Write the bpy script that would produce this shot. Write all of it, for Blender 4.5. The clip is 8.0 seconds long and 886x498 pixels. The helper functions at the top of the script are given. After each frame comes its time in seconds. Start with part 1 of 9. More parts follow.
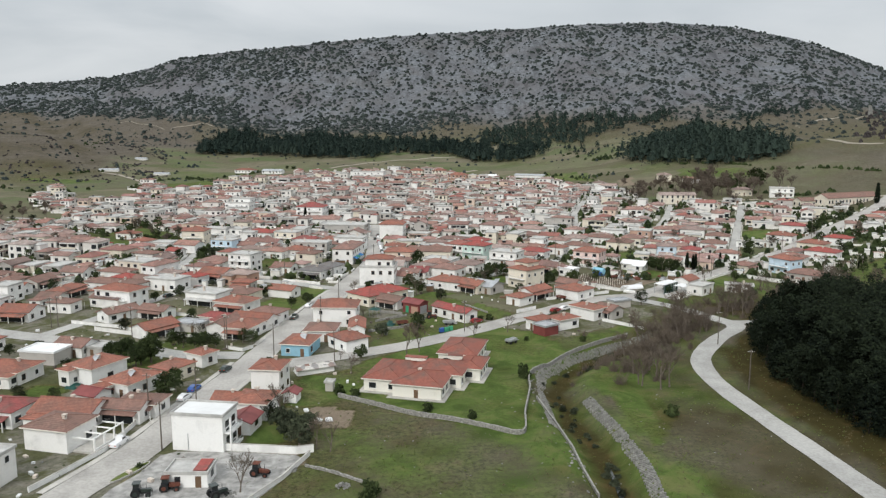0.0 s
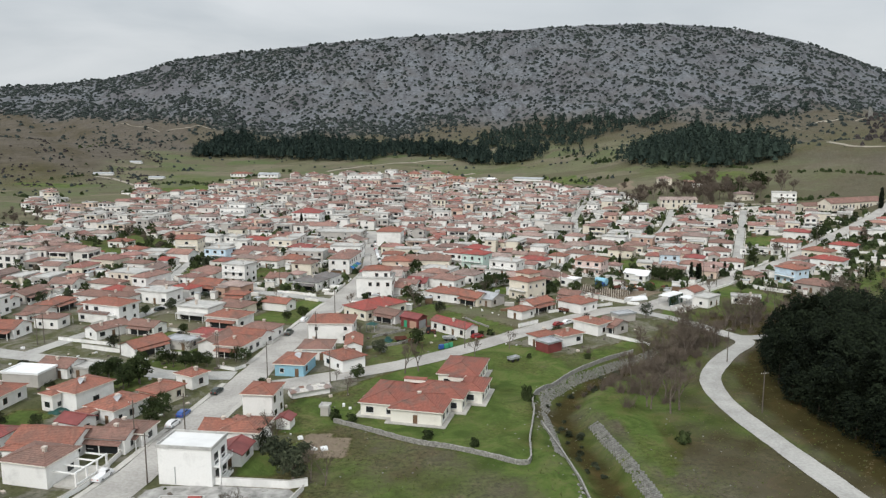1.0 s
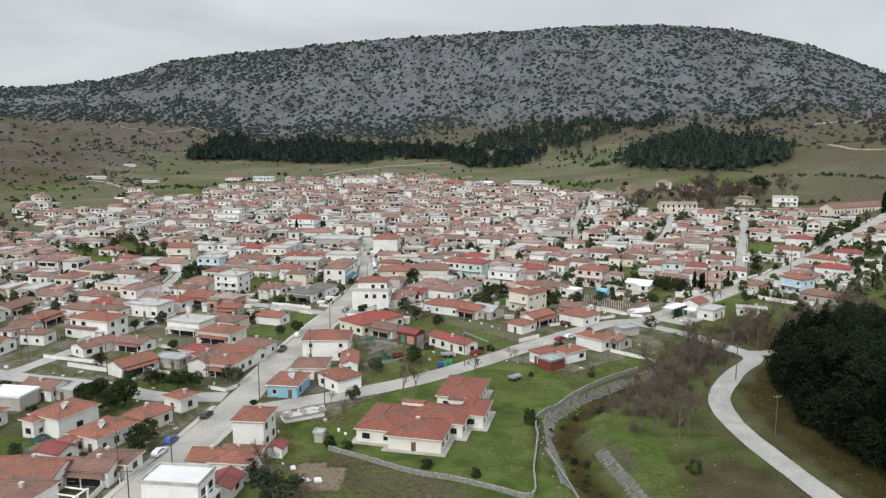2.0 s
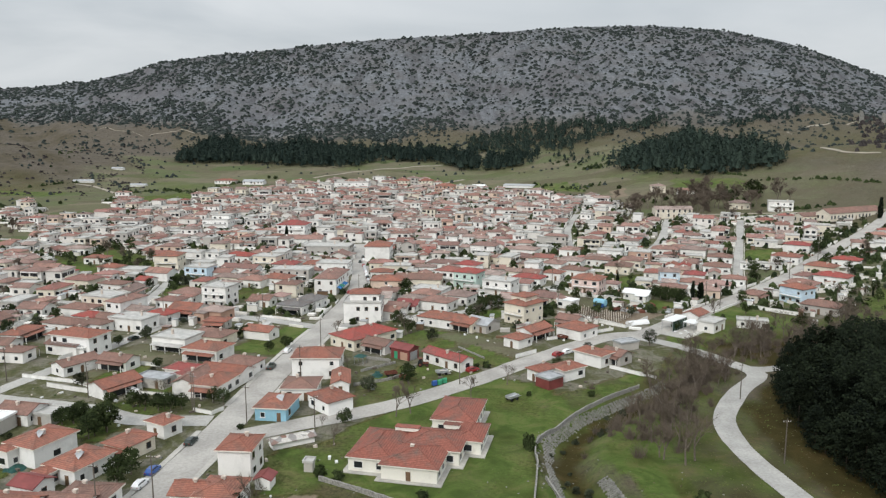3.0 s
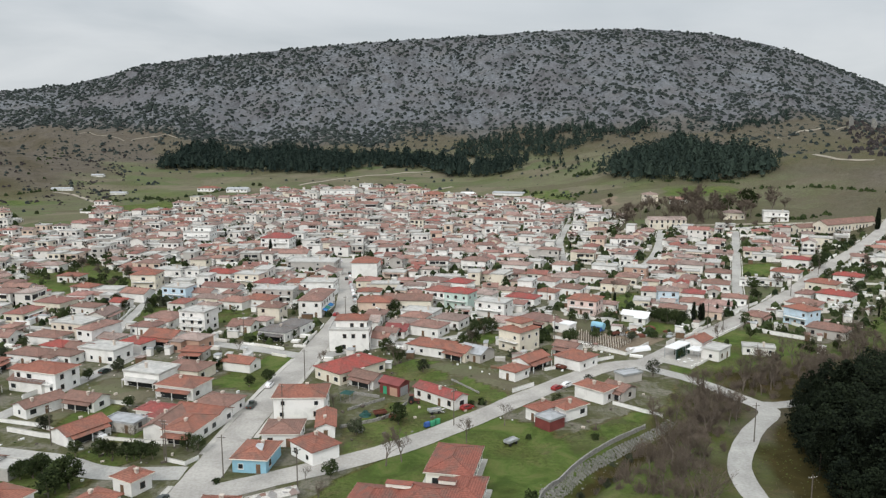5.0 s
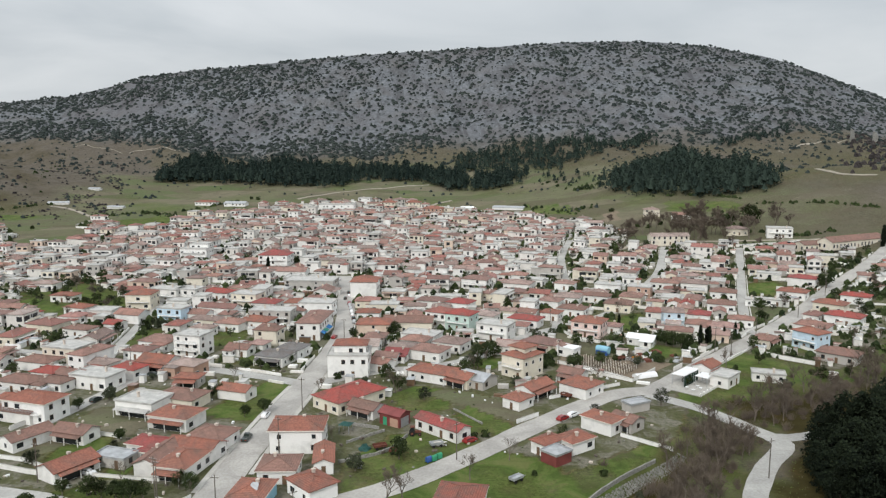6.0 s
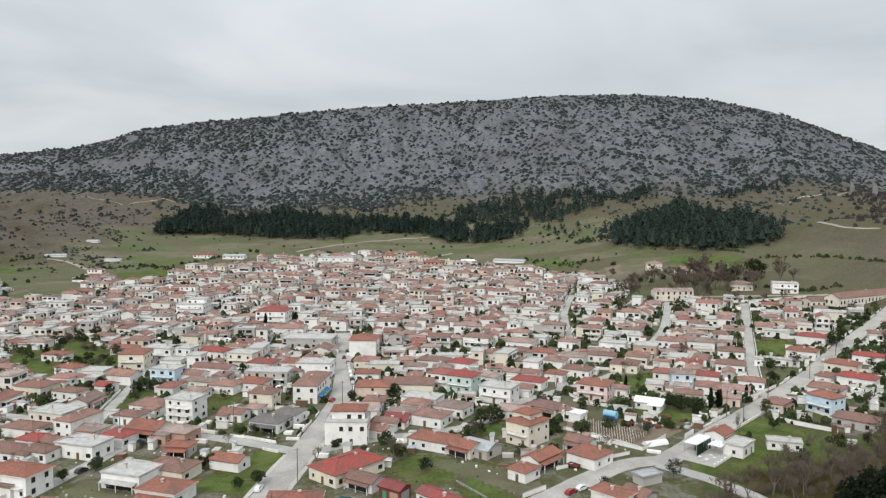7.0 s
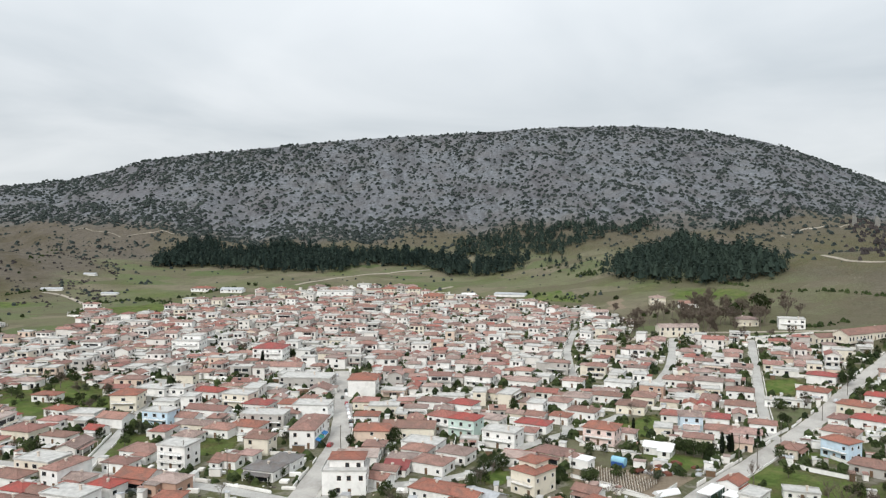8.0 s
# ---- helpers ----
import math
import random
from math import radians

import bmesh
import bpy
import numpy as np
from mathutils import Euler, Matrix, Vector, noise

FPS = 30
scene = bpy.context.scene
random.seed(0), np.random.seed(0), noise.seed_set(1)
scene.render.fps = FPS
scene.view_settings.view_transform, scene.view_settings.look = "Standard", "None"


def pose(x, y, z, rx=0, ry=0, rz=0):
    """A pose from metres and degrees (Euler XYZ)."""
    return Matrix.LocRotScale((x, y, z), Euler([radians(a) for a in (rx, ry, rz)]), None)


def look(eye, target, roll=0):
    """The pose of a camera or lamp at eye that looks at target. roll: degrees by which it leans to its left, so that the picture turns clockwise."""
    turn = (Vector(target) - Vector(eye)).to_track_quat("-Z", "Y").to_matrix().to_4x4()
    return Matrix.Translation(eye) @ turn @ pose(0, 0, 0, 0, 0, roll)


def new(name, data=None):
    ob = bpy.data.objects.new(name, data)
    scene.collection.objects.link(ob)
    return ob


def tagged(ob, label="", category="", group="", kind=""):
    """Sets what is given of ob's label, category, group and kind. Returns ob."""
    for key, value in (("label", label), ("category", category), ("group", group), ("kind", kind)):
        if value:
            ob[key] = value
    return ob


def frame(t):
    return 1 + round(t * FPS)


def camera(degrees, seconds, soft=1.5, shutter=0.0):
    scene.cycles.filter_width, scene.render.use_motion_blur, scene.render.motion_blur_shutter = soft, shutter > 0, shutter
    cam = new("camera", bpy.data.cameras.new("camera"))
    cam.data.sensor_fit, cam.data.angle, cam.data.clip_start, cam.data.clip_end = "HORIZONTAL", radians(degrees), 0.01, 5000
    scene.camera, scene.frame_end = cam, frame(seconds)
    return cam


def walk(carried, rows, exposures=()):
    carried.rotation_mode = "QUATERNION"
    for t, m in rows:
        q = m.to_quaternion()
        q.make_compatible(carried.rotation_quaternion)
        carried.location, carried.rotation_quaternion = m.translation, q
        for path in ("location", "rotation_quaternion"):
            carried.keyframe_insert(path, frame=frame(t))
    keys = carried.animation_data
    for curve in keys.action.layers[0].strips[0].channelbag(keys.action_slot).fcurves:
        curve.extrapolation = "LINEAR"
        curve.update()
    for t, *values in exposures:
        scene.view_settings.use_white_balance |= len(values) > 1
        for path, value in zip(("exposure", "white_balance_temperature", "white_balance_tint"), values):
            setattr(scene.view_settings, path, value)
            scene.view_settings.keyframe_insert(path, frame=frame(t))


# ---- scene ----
cam = camera(60.58, 8.0, soft=1.3)


def row(t, eye, yaw, pitch, roll):
    a, b = radians(yaw), radians(pitch)
    d = Vector((math.sin(a) * math.cos(b), math.cos(a) * math.cos(b), math.sin(b)))
    return (t, look(eye, Vector(eye) + d * 100, roll))


walk(cam, [
    row(0.0, (0.00, 0.00, 60.00), 0.000, -8.909, 0.089),
    row(0.5, (-0.37, 4.03, 61.30), 0.120, -8.890, 0.052),
    row(1.0, (-0.62, 7.94, 62.78), 0.200, -8.890, 0.012),
    row(2.5, (-1.48, 19.56, 66.98), 0.740, -8.877, -0.075),
    row(3.0, (-1.85, 23.45, 68.40), 1.111, -8.880, -0.091),
    row(3.5, (-2.14, 27.41, 69.77), 1.420, -8.882, -0.121),
    row(4.0, (-2.42, 31.14, 71.15), 1.733, -8.851, -0.141),
    row(5.5, (-3.26, 41.87, 75.52), 2.194, -8.767, -0.107),
    row(6.0, (-3.60, 45.34, 77.27), 2.223, -8.048, -0.099),
    row(6.5, (-3.90, 48.85, 78.86), 2.252, -6.213, -0.089),
    row(7.0, (-4.14, 52.55, 80.39), 2.272, -4.336, -0.068),
    row(7.5, (-4.39, 56.36, 82.04), 2.297, -2.718, -0.079),
    row(8.0, (-4.64, 60.07, 83.36), 2.315, -2.092, -0.090),
], exposures=[(0.0, -0.06), (5.5, -0.06), (6.5, -0.05), (7.0, -0.02), (8.0, 0.14)])

# ---- world and sun ----
SUN_EL, SUN_AZ = 38, 205          # degrees; azimuth clockwise from +y
world = bpy.data.worlds.new("overcast_sky")
scene.world = world
world.use_nodes = True
wn, wl = world.node_tree.nodes, world.node_tree.links
wn.clear()
sky = wn.new("ShaderNodeTexSky")
sky.sky_type, sky.sun_disc = "NISHITA", False
sky.sun_elevation, sky.sun_rotation = radians(SUN_EL), radians(SUN_AZ)
coord = wn.new("ShaderNodeTexCoord")
sep = wn.new("ShaderNodeSeparateXYZ")
wl.new(coord.outputs["Generated"], sep.inputs[0])
# flat cloud deck: direction projected on a plane overhead
zc = wn.new("ShaderNodeMath"); zc.operation = "ADD"; zc.inputs[1].default_value = 0.14
wl.new(sep.outputs["Z"], zc.inputs[0])
zm = wn.new("ShaderNodeMath"); zm.operation = "MAXIMUM"; zm.inputs[1].default_value = 0.06
wl.new(zc.outputs[0], zm.inputs[0])
dx = wn.new("ShaderNodeMath"); dx.operation = "DIVIDE"
dy = wn.new("ShaderNodeMath"); dy.operation = "DIVIDE"
wl.new(sep.outputs["X"], dx.inputs[0]); wl.new(zm.outputs[0], dx.inputs[1])
wl.new(sep.outputs["Y"], dy.inputs[0]); wl.new(zm.outputs[0], dy.inputs[1])
com = wn.new("ShaderNodeCombineXYZ")
wl.new(dx.outputs[0], com.inputs[0]); wl.new(dy.outputs[0], com.inputs[1])
cl = wn.new("ShaderNodeTexNoise")
cl.inputs["Scale"].default_value, cl.inputs["Detail"].default_value = 0.62, 5
cl.inputs["Roughness"].default_value, cl.inputs["Distortion"].default_value = 0.5, 0.5
wl.new(com.outputs[0], cl.inputs["Vector"])
ramp = wn.new("ShaderNodeValToRGB")
ramp.color_ramp.elements[0].position, ramp.color_ramp.elements[0].color = 0.30, (0.555, 0.605, 0.645, 1)
ramp.color_ramp.elements[1].position, ramp.color_ramp.elements[1].color = 0.72, (0.82, 0.85, 0.875, 1)
wl.new(cl.outputs["Fac"], ramp.inputs[0])
# the deck is brighter overhead than at the horizon
up = wn.new("ShaderNodeMapRange")
up.inputs["From Min"].default_value, up.inputs["From Max"].default_value = 0.10, 0.9
up.inputs["To Min"].default_value, up.inputs["To Max"].default_value = 0.98, 2.0
wl.new(sep.outputs["Z"], up.inputs["Value"])
deck = wn.new("ShaderNodeVectorMath"); deck.operation = "SCALE"
wl.new(ramp.outputs[0], deck.inputs[0]); wl.new(up.outputs[0], deck.inputs["Scale"])
bgs = wn.new("ShaderNodeBackground"); bgs.inputs["Strength"].default_value = 0.05
bgc = wn.new("ShaderNodeBackground"); bgc.inputs["Strength"].default_value = 1.0
wl.new(sky.outputs[0], bgs.inputs[0]); wl.new(deck.outputs[0], bgc.inputs[0])
mixs = wn.new("ShaderNodeMixShader"); mixs.inputs[0].default_value = 0.9
wl.new(bgs.outputs[0], mixs.inputs[1]); wl.new(bgc.outputs[0], mixs.inputs[2])
wo = wn.new("ShaderNodeOutputWorld")
wl.new(mixs.outputs[0], wo.inputs[0])

sun = new("sun", bpy.data.lights.new("sun", "SUN"))
sun.data.energy, sun.data.angle, sun.data.color = 1.9, radians(12), (1.0, 0.975, 0.94)
_a, _e = radians(SUN_AZ), radians(SUN_EL)
sun.matrix_world = look((math.sin(_a) * math.cos(_e) * 300, math.cos(_a) * math.cos(_e) * 300, math.sin(_e) * 300), (0, 0, 0))

# ---- materials ----
def nodes_of(name, rough=0.9, metal=0.0):
    m = bpy.data.materials.new(name)
    m.use_nodes = True
    n = m.node_tree.nodes
    b = n["Principled BSDF"]
    b.inputs["Roughness"].default_value, b.inputs["Metallic"].default_value = rough, metal
    b.inputs["Specular IOR Level"].default_value = 0.25
    return m, n, m.node_tree.links, b


def noise_tex(n, l, vec, scale, detail=4, rough=0.55, dist=0.0):
    t = n.new("ShaderNodeTexNoise")
    t.inputs["Scale"].default_value, t.inputs["Detail"].default_value = scale, detail
    t.inputs["Roughness"].default_value, t.inputs["Distortion"].default_value = rough, dist
    if vec is not None:
        l.new(vec, t.inputs["Vector"])
    return t.outputs["Fac"]


def ramp_of(n, l, fac, *stops):
    r = n.new("ShaderNodeValToRGB")
    e = r.color_ramp.elements
    while len(e) < len(stops):
        e.new(0.5)
    for k, (p, c) in enumerate(stops):
        e[k].position, e[k].color = p, (*c, 1)
    l.new(fac, r.inputs[0])
    return r.outputs[0]


def mix_of(n, l, fac, a, b, kind="MIX"):
    m = n.new("ShaderNodeMix")
    m.data_type, m.blend_type = "RGBA", kind
    for sock, v in ((m.inputs[0], fac), (m.inputs[6], a), (m.inputs[7], b)):
        if isinstance(v, (int, float)):
            sock.default_value = v
        elif isinstance(v, tuple):
            sock.default_value = (*v, 1)
        else:
            l.new(v, sock)
    return m.outputs[2]


def math_of(n, l, op, a, b=0.5, clamp=False):
    m = n.new("ShaderNodeMath")
    m.operation, m.use_clamp = op, clamp
    for sock, v in ((m.inputs[0], a), (m.inputs[1], b)):
        if isinstance(v, (int, float)):
            sock.default_value = v
        else:
            l.new(v, sock)
    return m.outputs[0]


def bump_of(n, l, b, h, strength=0.3, dist=0.1):
    u = n.new("ShaderNodeBump")
    u.inputs["Strength"].default_value, u.inputs["Distance"].default_value = strength, dist
    l.new(h, u.inputs["Height"])
    l.new(u.outputs[0], b.inputs["Normal"])


def random_of(n, island):
    return n.new("ShaderNodeNewGeometry").outputs["Random Per Island"] if island else n.new("ShaderNodeObjectInfo").outputs["Random"]


def world_pos(n):
    return n.new("ShaderNodeNewGeometry").outputs["Position"]


def plaster(name, col, island=False, spread=0.28):
    m, n, l, b = nodes_of(name, 0.85)
    p = world_pos(n)
    stains = noise_tex(n, l, p, 0.35, 5, 0.6, 0.4)
    grain = noise_tex(n, l, p, 3.0, 3)
    dark = tuple(c * 0.80 for c in col)
    c = ramp_of(n, l, stains, (0.30, dark), (0.52, col))
    c = mix_of(n, l, 0.09, c, ramp_of(n, l, grain, (0.35, (0.6, 0.58, 0.54)), (0.65, (1, 1, 1))), "MULTIPLY")
    r = random_of(n, island)
    c = mix_of(n, l, math_of(n, l, "MULTIPLY", r, spread), c, (0.55, 0.50, 0.44))
    l.new(c, b.inputs["Base Color"])
    return m


def tiles(name, cols, island=False, stain=0.7):
    """Clay roof tiles: several firings, weathered patches, courses as a fine relief."""
    m, n, l, b = nodes_of(name, 0.85)
    p = world_pos(n)
    r = random_of(n, island)
    step = 1.0 / (len(cols) - 1)
    base = ramp_of(n, l, r, *[(i * step, c) for i, c in enumerate(cols)])
    lichen = noise_tex(n, l, p, 0.22, 6, 0.65, 0.6)
    c = mix_of(n, l, ramp_of(n, l, lichen, (0.44, (0, 0, 0)), (0.68, (stain, stain, stain))), base, (0.15, 0.112, 0.095))
    streak = noise_tex(n, l, p, 1.9, 5, 0.75)
    c = mix_of(n, l, 0.55, c, ramp_of(n, l, streak, (0.34, (0.42, 0.40, 0.38)), (0.64, (1.25, 1.2, 1.15))), "MULTIPLY")
    tc = n.new("ShaderNodeTexCoord").outputs["Object"]
    w = n.new("ShaderNodeTexWave")
    w.wave_type, w.bands_direction = "BANDS", "Z"
    w.inputs["Scale"].default_value, w.inputs["Distortion"].default_value = 2.1, 1.2
    l.new(tc, w.inputs["Vector"])
    c = mix_of(n, l, 0.42, c, ramp_of(n, l, w.outputs["Fac"], (0.1, (0.45, 0.43, 0.42)), (0.55, (1.05, 1.05, 1.05))), "MULTIPLY")
    l.new(c, b.inputs["Base Color"])
    bump_of(n, l, b, w.outputs["Fac"], 0.35, 0.06)
    return m


def plain(name, col, rough=0.8, metal=0.0, var=0.25, scale=1.0):
    m, n, l, b = nodes_of(name, rough, metal)
    f = noise_tex(n, l, world_pos(n), scale, 5, 0.6, 0.3)
    l.new(ramp_of(n, l, f, (0.3, tuple(c * (1 - var) for c in col)), (0.7, tuple(min(1, c * (1 + var * 0.5)) for c in col))), b.inputs["Base Color"])
    return m


def patched_sheet(name):
    """Old roof of mixed sheets: white, rusty and grey panels side by side."""
    m, n, l, b = nodes_of(name, 0.7)
    p = world_pos(n)
    cells = n.new("ShaderNodeTexVoronoi")
    cells.inputs["Scale"].default_value = 0.75
    l.new(p, cells.inputs["Vector"])
    pick = n.new("ShaderNodeSeparateColor")
    l.new(cells.outputs["Color"], pick.inputs[0])
    c = ramp_of(n, l, pick.outputs[0], (0.0, (0.62, 0.60, 0.56)), (0.45, (0.50, 0.48, 0.45)), (0.62, (0.24, 0.12, 0.085)), (0.85, (0.30, 0.29, 0.28)))
    c = mix_of(n, l, 0.5, c, ramp_of(n, l, noise_tex(n, l, p, 1.8, 5, 0.7), (0.35, (0.5, 0.46, 0.42)), (0.65, (1.1, 1.1, 1.1))), "MULTIPLY")
    l.new(c, b.inputs["Base Color"])
    return m


def foliage(name, dark, light, scale=0.6, island=True):
    m, n, l, b = nodes_of(name, 0.9)
    b.inputs["Specular IOR Level"].default_value = 0.1
    f = noise_tex(n, l, world_pos(n), scale, 4)
    r = n.new("ShaderNodeObjectInfo").outputs["Random"]
    i = n.new("ShaderNodeNewGeometry").outputs["Random Per Island"]
    s = math_of(n, l, "ADD", math_of(n, l, "MULTIPLY", f, 0.5), math_of(n, l, "ADD", math_of(n, l, "MULTIPLY", r, 0.2), math_of(n, l, "MULTIPLY", i, 0.4)))
    l.new(ramp_of(n, l, s, (0.3, dark), (0.85, light)), b.inputs["Base Color"])
    return m


def asphalt(name, col):
    m, n, l, b = nodes_of(name, 0.9)
    p = world_pos(n)
    big = noise_tex(n, l, p, 0.09, 5, 0.6, 0.5)
    fine = noise_tex(n, l, p, 1.6, 4, 0.6)
    c = ramp_of(n, l, big, (0.38, tuple(v * 0.76 for v in col)), (0.60, col))
    c = mix_of(n, l, 0.5, c, ramp_of(n, l, fine, (0.38, (0.72, 0.71, 0.69)), (0.62, (1.06, 1.06, 1.05))), "MULTIPLY")
    l.new(c, b.inputs["Base Color"])
    bump_of(n, l, b, fine, 0.15, 0.02)
    return m


def ground_material():
    m, n, l, b = nodes_of("ground_cover", 0.95)
    b.inputs["Specular IOR Level"].default_value = 0.05
    p = world_pos(n)

    def mask(name):
        a = n.new("ShaderNodeAttribute")
        a.attribute_name = name
        return a.outputs["Fac"]

    big = noise_tex(n, l, p, 0.02, 5, 0.6, 0.6)
    mid = noise_tex(n, l, p, 0.12, 6, 0.65, 0.8)
    fine = noise_tex(n, l, p, 0.9, 7, 0.8, 0.3)
    grass = ramp_of(n, l, mid, (0.34, (0.150, 0.122, 0.064)), (0.46, (0.112, 0.110, 0.042)), (0.56, (0.080, 0.098, 0.030)), (0.68, (0.150, 0.124, 0.068)))
    grass = mix_of(n, l, 0.75, grass, ramp_of(n, l, fine, (0.36, (0.30, 0.31, 0.28)), (0.64, (1.3, 1.24, 1.15))), "MULTIPLY")
    lush = ramp_of(n, l, mid, (0.37, (0.058, 0.088, 0.023)), (0.5, (0.090, 0.130, 0.034)), (0.64, (0.134, 0.146, 0.054)))
    lush = mix_of(n, l, 0.4, lush, ramp_of(n, l, fine, (0.3, (0.6, 0.6, 0.55)), (0.7, (1.15, 1.15, 1.1))), "MULTIPLY")
    yard = ramp_of(n, l, mid, (0.38, (0.076, 0.090, 0.042)), (0.48, (0.118, 0.120, 0.070)), (0.56, (0.20, 0.187, 0.155)), (0.70, (0.25, 0.235, 0.20)))
    yard = mix_of(n, l, 0.4, yard, ramp_of(n, l, fine, (0.3, (0.6, 0.58, 0.55)), (0.7, (1.1, 1.1, 1.1))), "MULTIPLY")
    # Meadow base is greyed to stand in for haze; the parcels are field colours.
    hazy_meadow = ramp_of(n, l, mid, (0.3, (0.070, 0.078, 0.042)), (0.5, (0.108, 0.118, 0.062)), (0.68, (0.132, 0.142, 0.072)), (0.85, (0.15, 0.136, 0.092)))
    turned = n.new("ShaderNodeMapping")
    turned.inputs["Scale"].default_value = (0.014, 0.034, 0.0)
    turned.inputs["Rotation"].default_value = (0, 0, 0.18)
    l.new(p, turned.inputs["Vector"])
    wav = n.new("ShaderNodeVectorMath")
    wav.operation = "ADD"
    l.new(turned.outputs[0], wav.inputs[0])
    l.new(math_of(n, l, "MULTIPLY", big, 0.55), wav.inputs[1])
    parcel = n.new("ShaderNodeTexVoronoi")
    parcel.inputs["Scale"].default_value = 1.0
    l.new(wav.outputs[0], parcel.inputs["Vector"])
    shade = n.new("ShaderNodeSeparateColor")
    l.new(parcel.outputs["Color"], shade.inputs[0])
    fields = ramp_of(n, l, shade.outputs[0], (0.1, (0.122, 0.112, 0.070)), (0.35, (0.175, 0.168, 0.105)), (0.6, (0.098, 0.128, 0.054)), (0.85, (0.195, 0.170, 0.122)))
    hazy_meadow = mix_of(n, l, 0.75, hazy_meadow, fields)
    hazy_meadow = mix_of(n, l, 0.5, hazy_meadow, ramp_of(n, l, fine, (0.35, (0.5, 0.5, 0.5)), (0.65, (1.15, 1.15, 1.15))), "MULTIPLY")
    soil = ramp_of(n, l, fine, (0.3, (0.14, 0.11, 0.08)), (0.7, (0.26, 0.21, 0.155)))
    rfine = noise_tex(n, l, p, 0.16, 8, 0.75, 0.4)
    # Grey limestone; the blue tint in its greys imitates haze over the mountain.
    rock = ramp_of(n, l, rfine, (0.30, (0.058, 0.061, 0.063)), (0.46, (0.118, 0.125, 0.134)), (0.60, (0.174, 0.184, 0.197)), (0.78, (0.29, 0.302, 0.318)))
    huge = noise_tex(n, l, p, 0.0065, 4, 0.6, 0.8)
    rock = mix_of(n, l, ramp_of(n, l, big, (0.45, (0, 0, 0)), (0.7, (0.6, 0.6, 0.6))), rock, (0.125, 0.116, 0.108))
    rock = mix_of(n, l, ramp_of(n, l, huge, (0.44, (0, 0, 0)), (0.62, (0.65, 0.65, 0.65))), rock, (0.112, 0.108, 0.114))

    stretch = n.new("ShaderNodeMapping")
    stretch.inputs["Scale"].default_value = (0.05, 0.009, 0.02)
    l.new(p, stretch.inputs["Vector"])
    runnel = noise_tex(n, l, stretch.outputs[0], 1.0, 6, 0.65, 0.8)
    rock = mix_of(n, l, 0.7, rock, ramp_of(n, l, runnel, (0.36, (0.5, 0.49, 0.48)), (0.5, (0.95, 0.95, 0.95)), (0.66, (1.15, 1.15, 1.15))), "MULTIPLY")

    def edge(name, width=0.35):
        """The mask with a ragged border."""
        s = math_of(n, l, "ADD", mask(name), math_of(n, l, "MULTIPLY", math_of(n, l, "SUBTRACT", fine, 0.5), 0.7))
        r = n.new("ShaderNodeMapRange")
        r.inputs["From Min"].default_value, r.inputs["From Max"].default_value = 0.5 - width / 2, 0.5 + width / 2
        l.new(s, r.inputs["Value"])
        return r.outputs[0]

    c = mix_of(n, l, edge("brown", 0.8), grass, ramp_of(n, l, mid, (0.3, (0.088, 0.077, 0.062)), (0.7, (0.146, 0.128, 0.107))))
    c = mix_of(n, l, 0.6, c, ramp_of(n, l, fine, (0.38, (0.45, 0.45, 0.43)), (0.62, (1.2, 1.18, 1.12))), "MULTIPLY")
    c = mix_of(n, l, edge("hazy_meadow", 0.5), c, hazy_meadow)
    patch = noise_tex(n, l, p, 0.045, 4, 0.6, 1.2)
    c = mix_of(n, l, ramp_of(n, l, patch, (0.50, (0, 0, 0)), (0.62, (0.55, 0.55, 0.55))), c, (0.112, 0.096, 0.068))
    c = mix_of(n, l, edge("lush"), c, lush)
    c = mix_of(n, l, edge("litter", 0.6), c, ramp_of(n, l, mid, (0.3, (0.030, 0.025, 0.009)), (0.55, (0.050, 0.042, 0.015)), (0.75, (0.088, 0.058, 0.024))))
    c = mix_of(n, l, edge("yard"), c, yard)
    c = mix_of(n, l, edge("soil"), c, soil)
    c = mix_of(n, l, edge("rock", 0.5), c, rock)
    l.new(c, b.inputs["Base Color"])
    h = math_of(n, l, "ADD", fine, math_of(n, l, "MULTIPLY", mid, 1.5))
    bump_of(n, l, b, h, 0.75, 0.35)
    return m


def glass(name, col=(0.022, 0.025, 0.028)):
    m, n, l, b = nodes_of(name, 0.2)
    b.inputs["Base Color"].default_value = (*col, 1)
    b.inputs["Specular IOR Level"].default_value = 0.5
    return m


def car_paint(name, col):
    m, n, l, b = nodes_of(name, 0.3)
    b.inputs["Base Color"].default_value = (*col, 1)
    b.inputs["Coat Weight"].default_value = 0.6
    return m


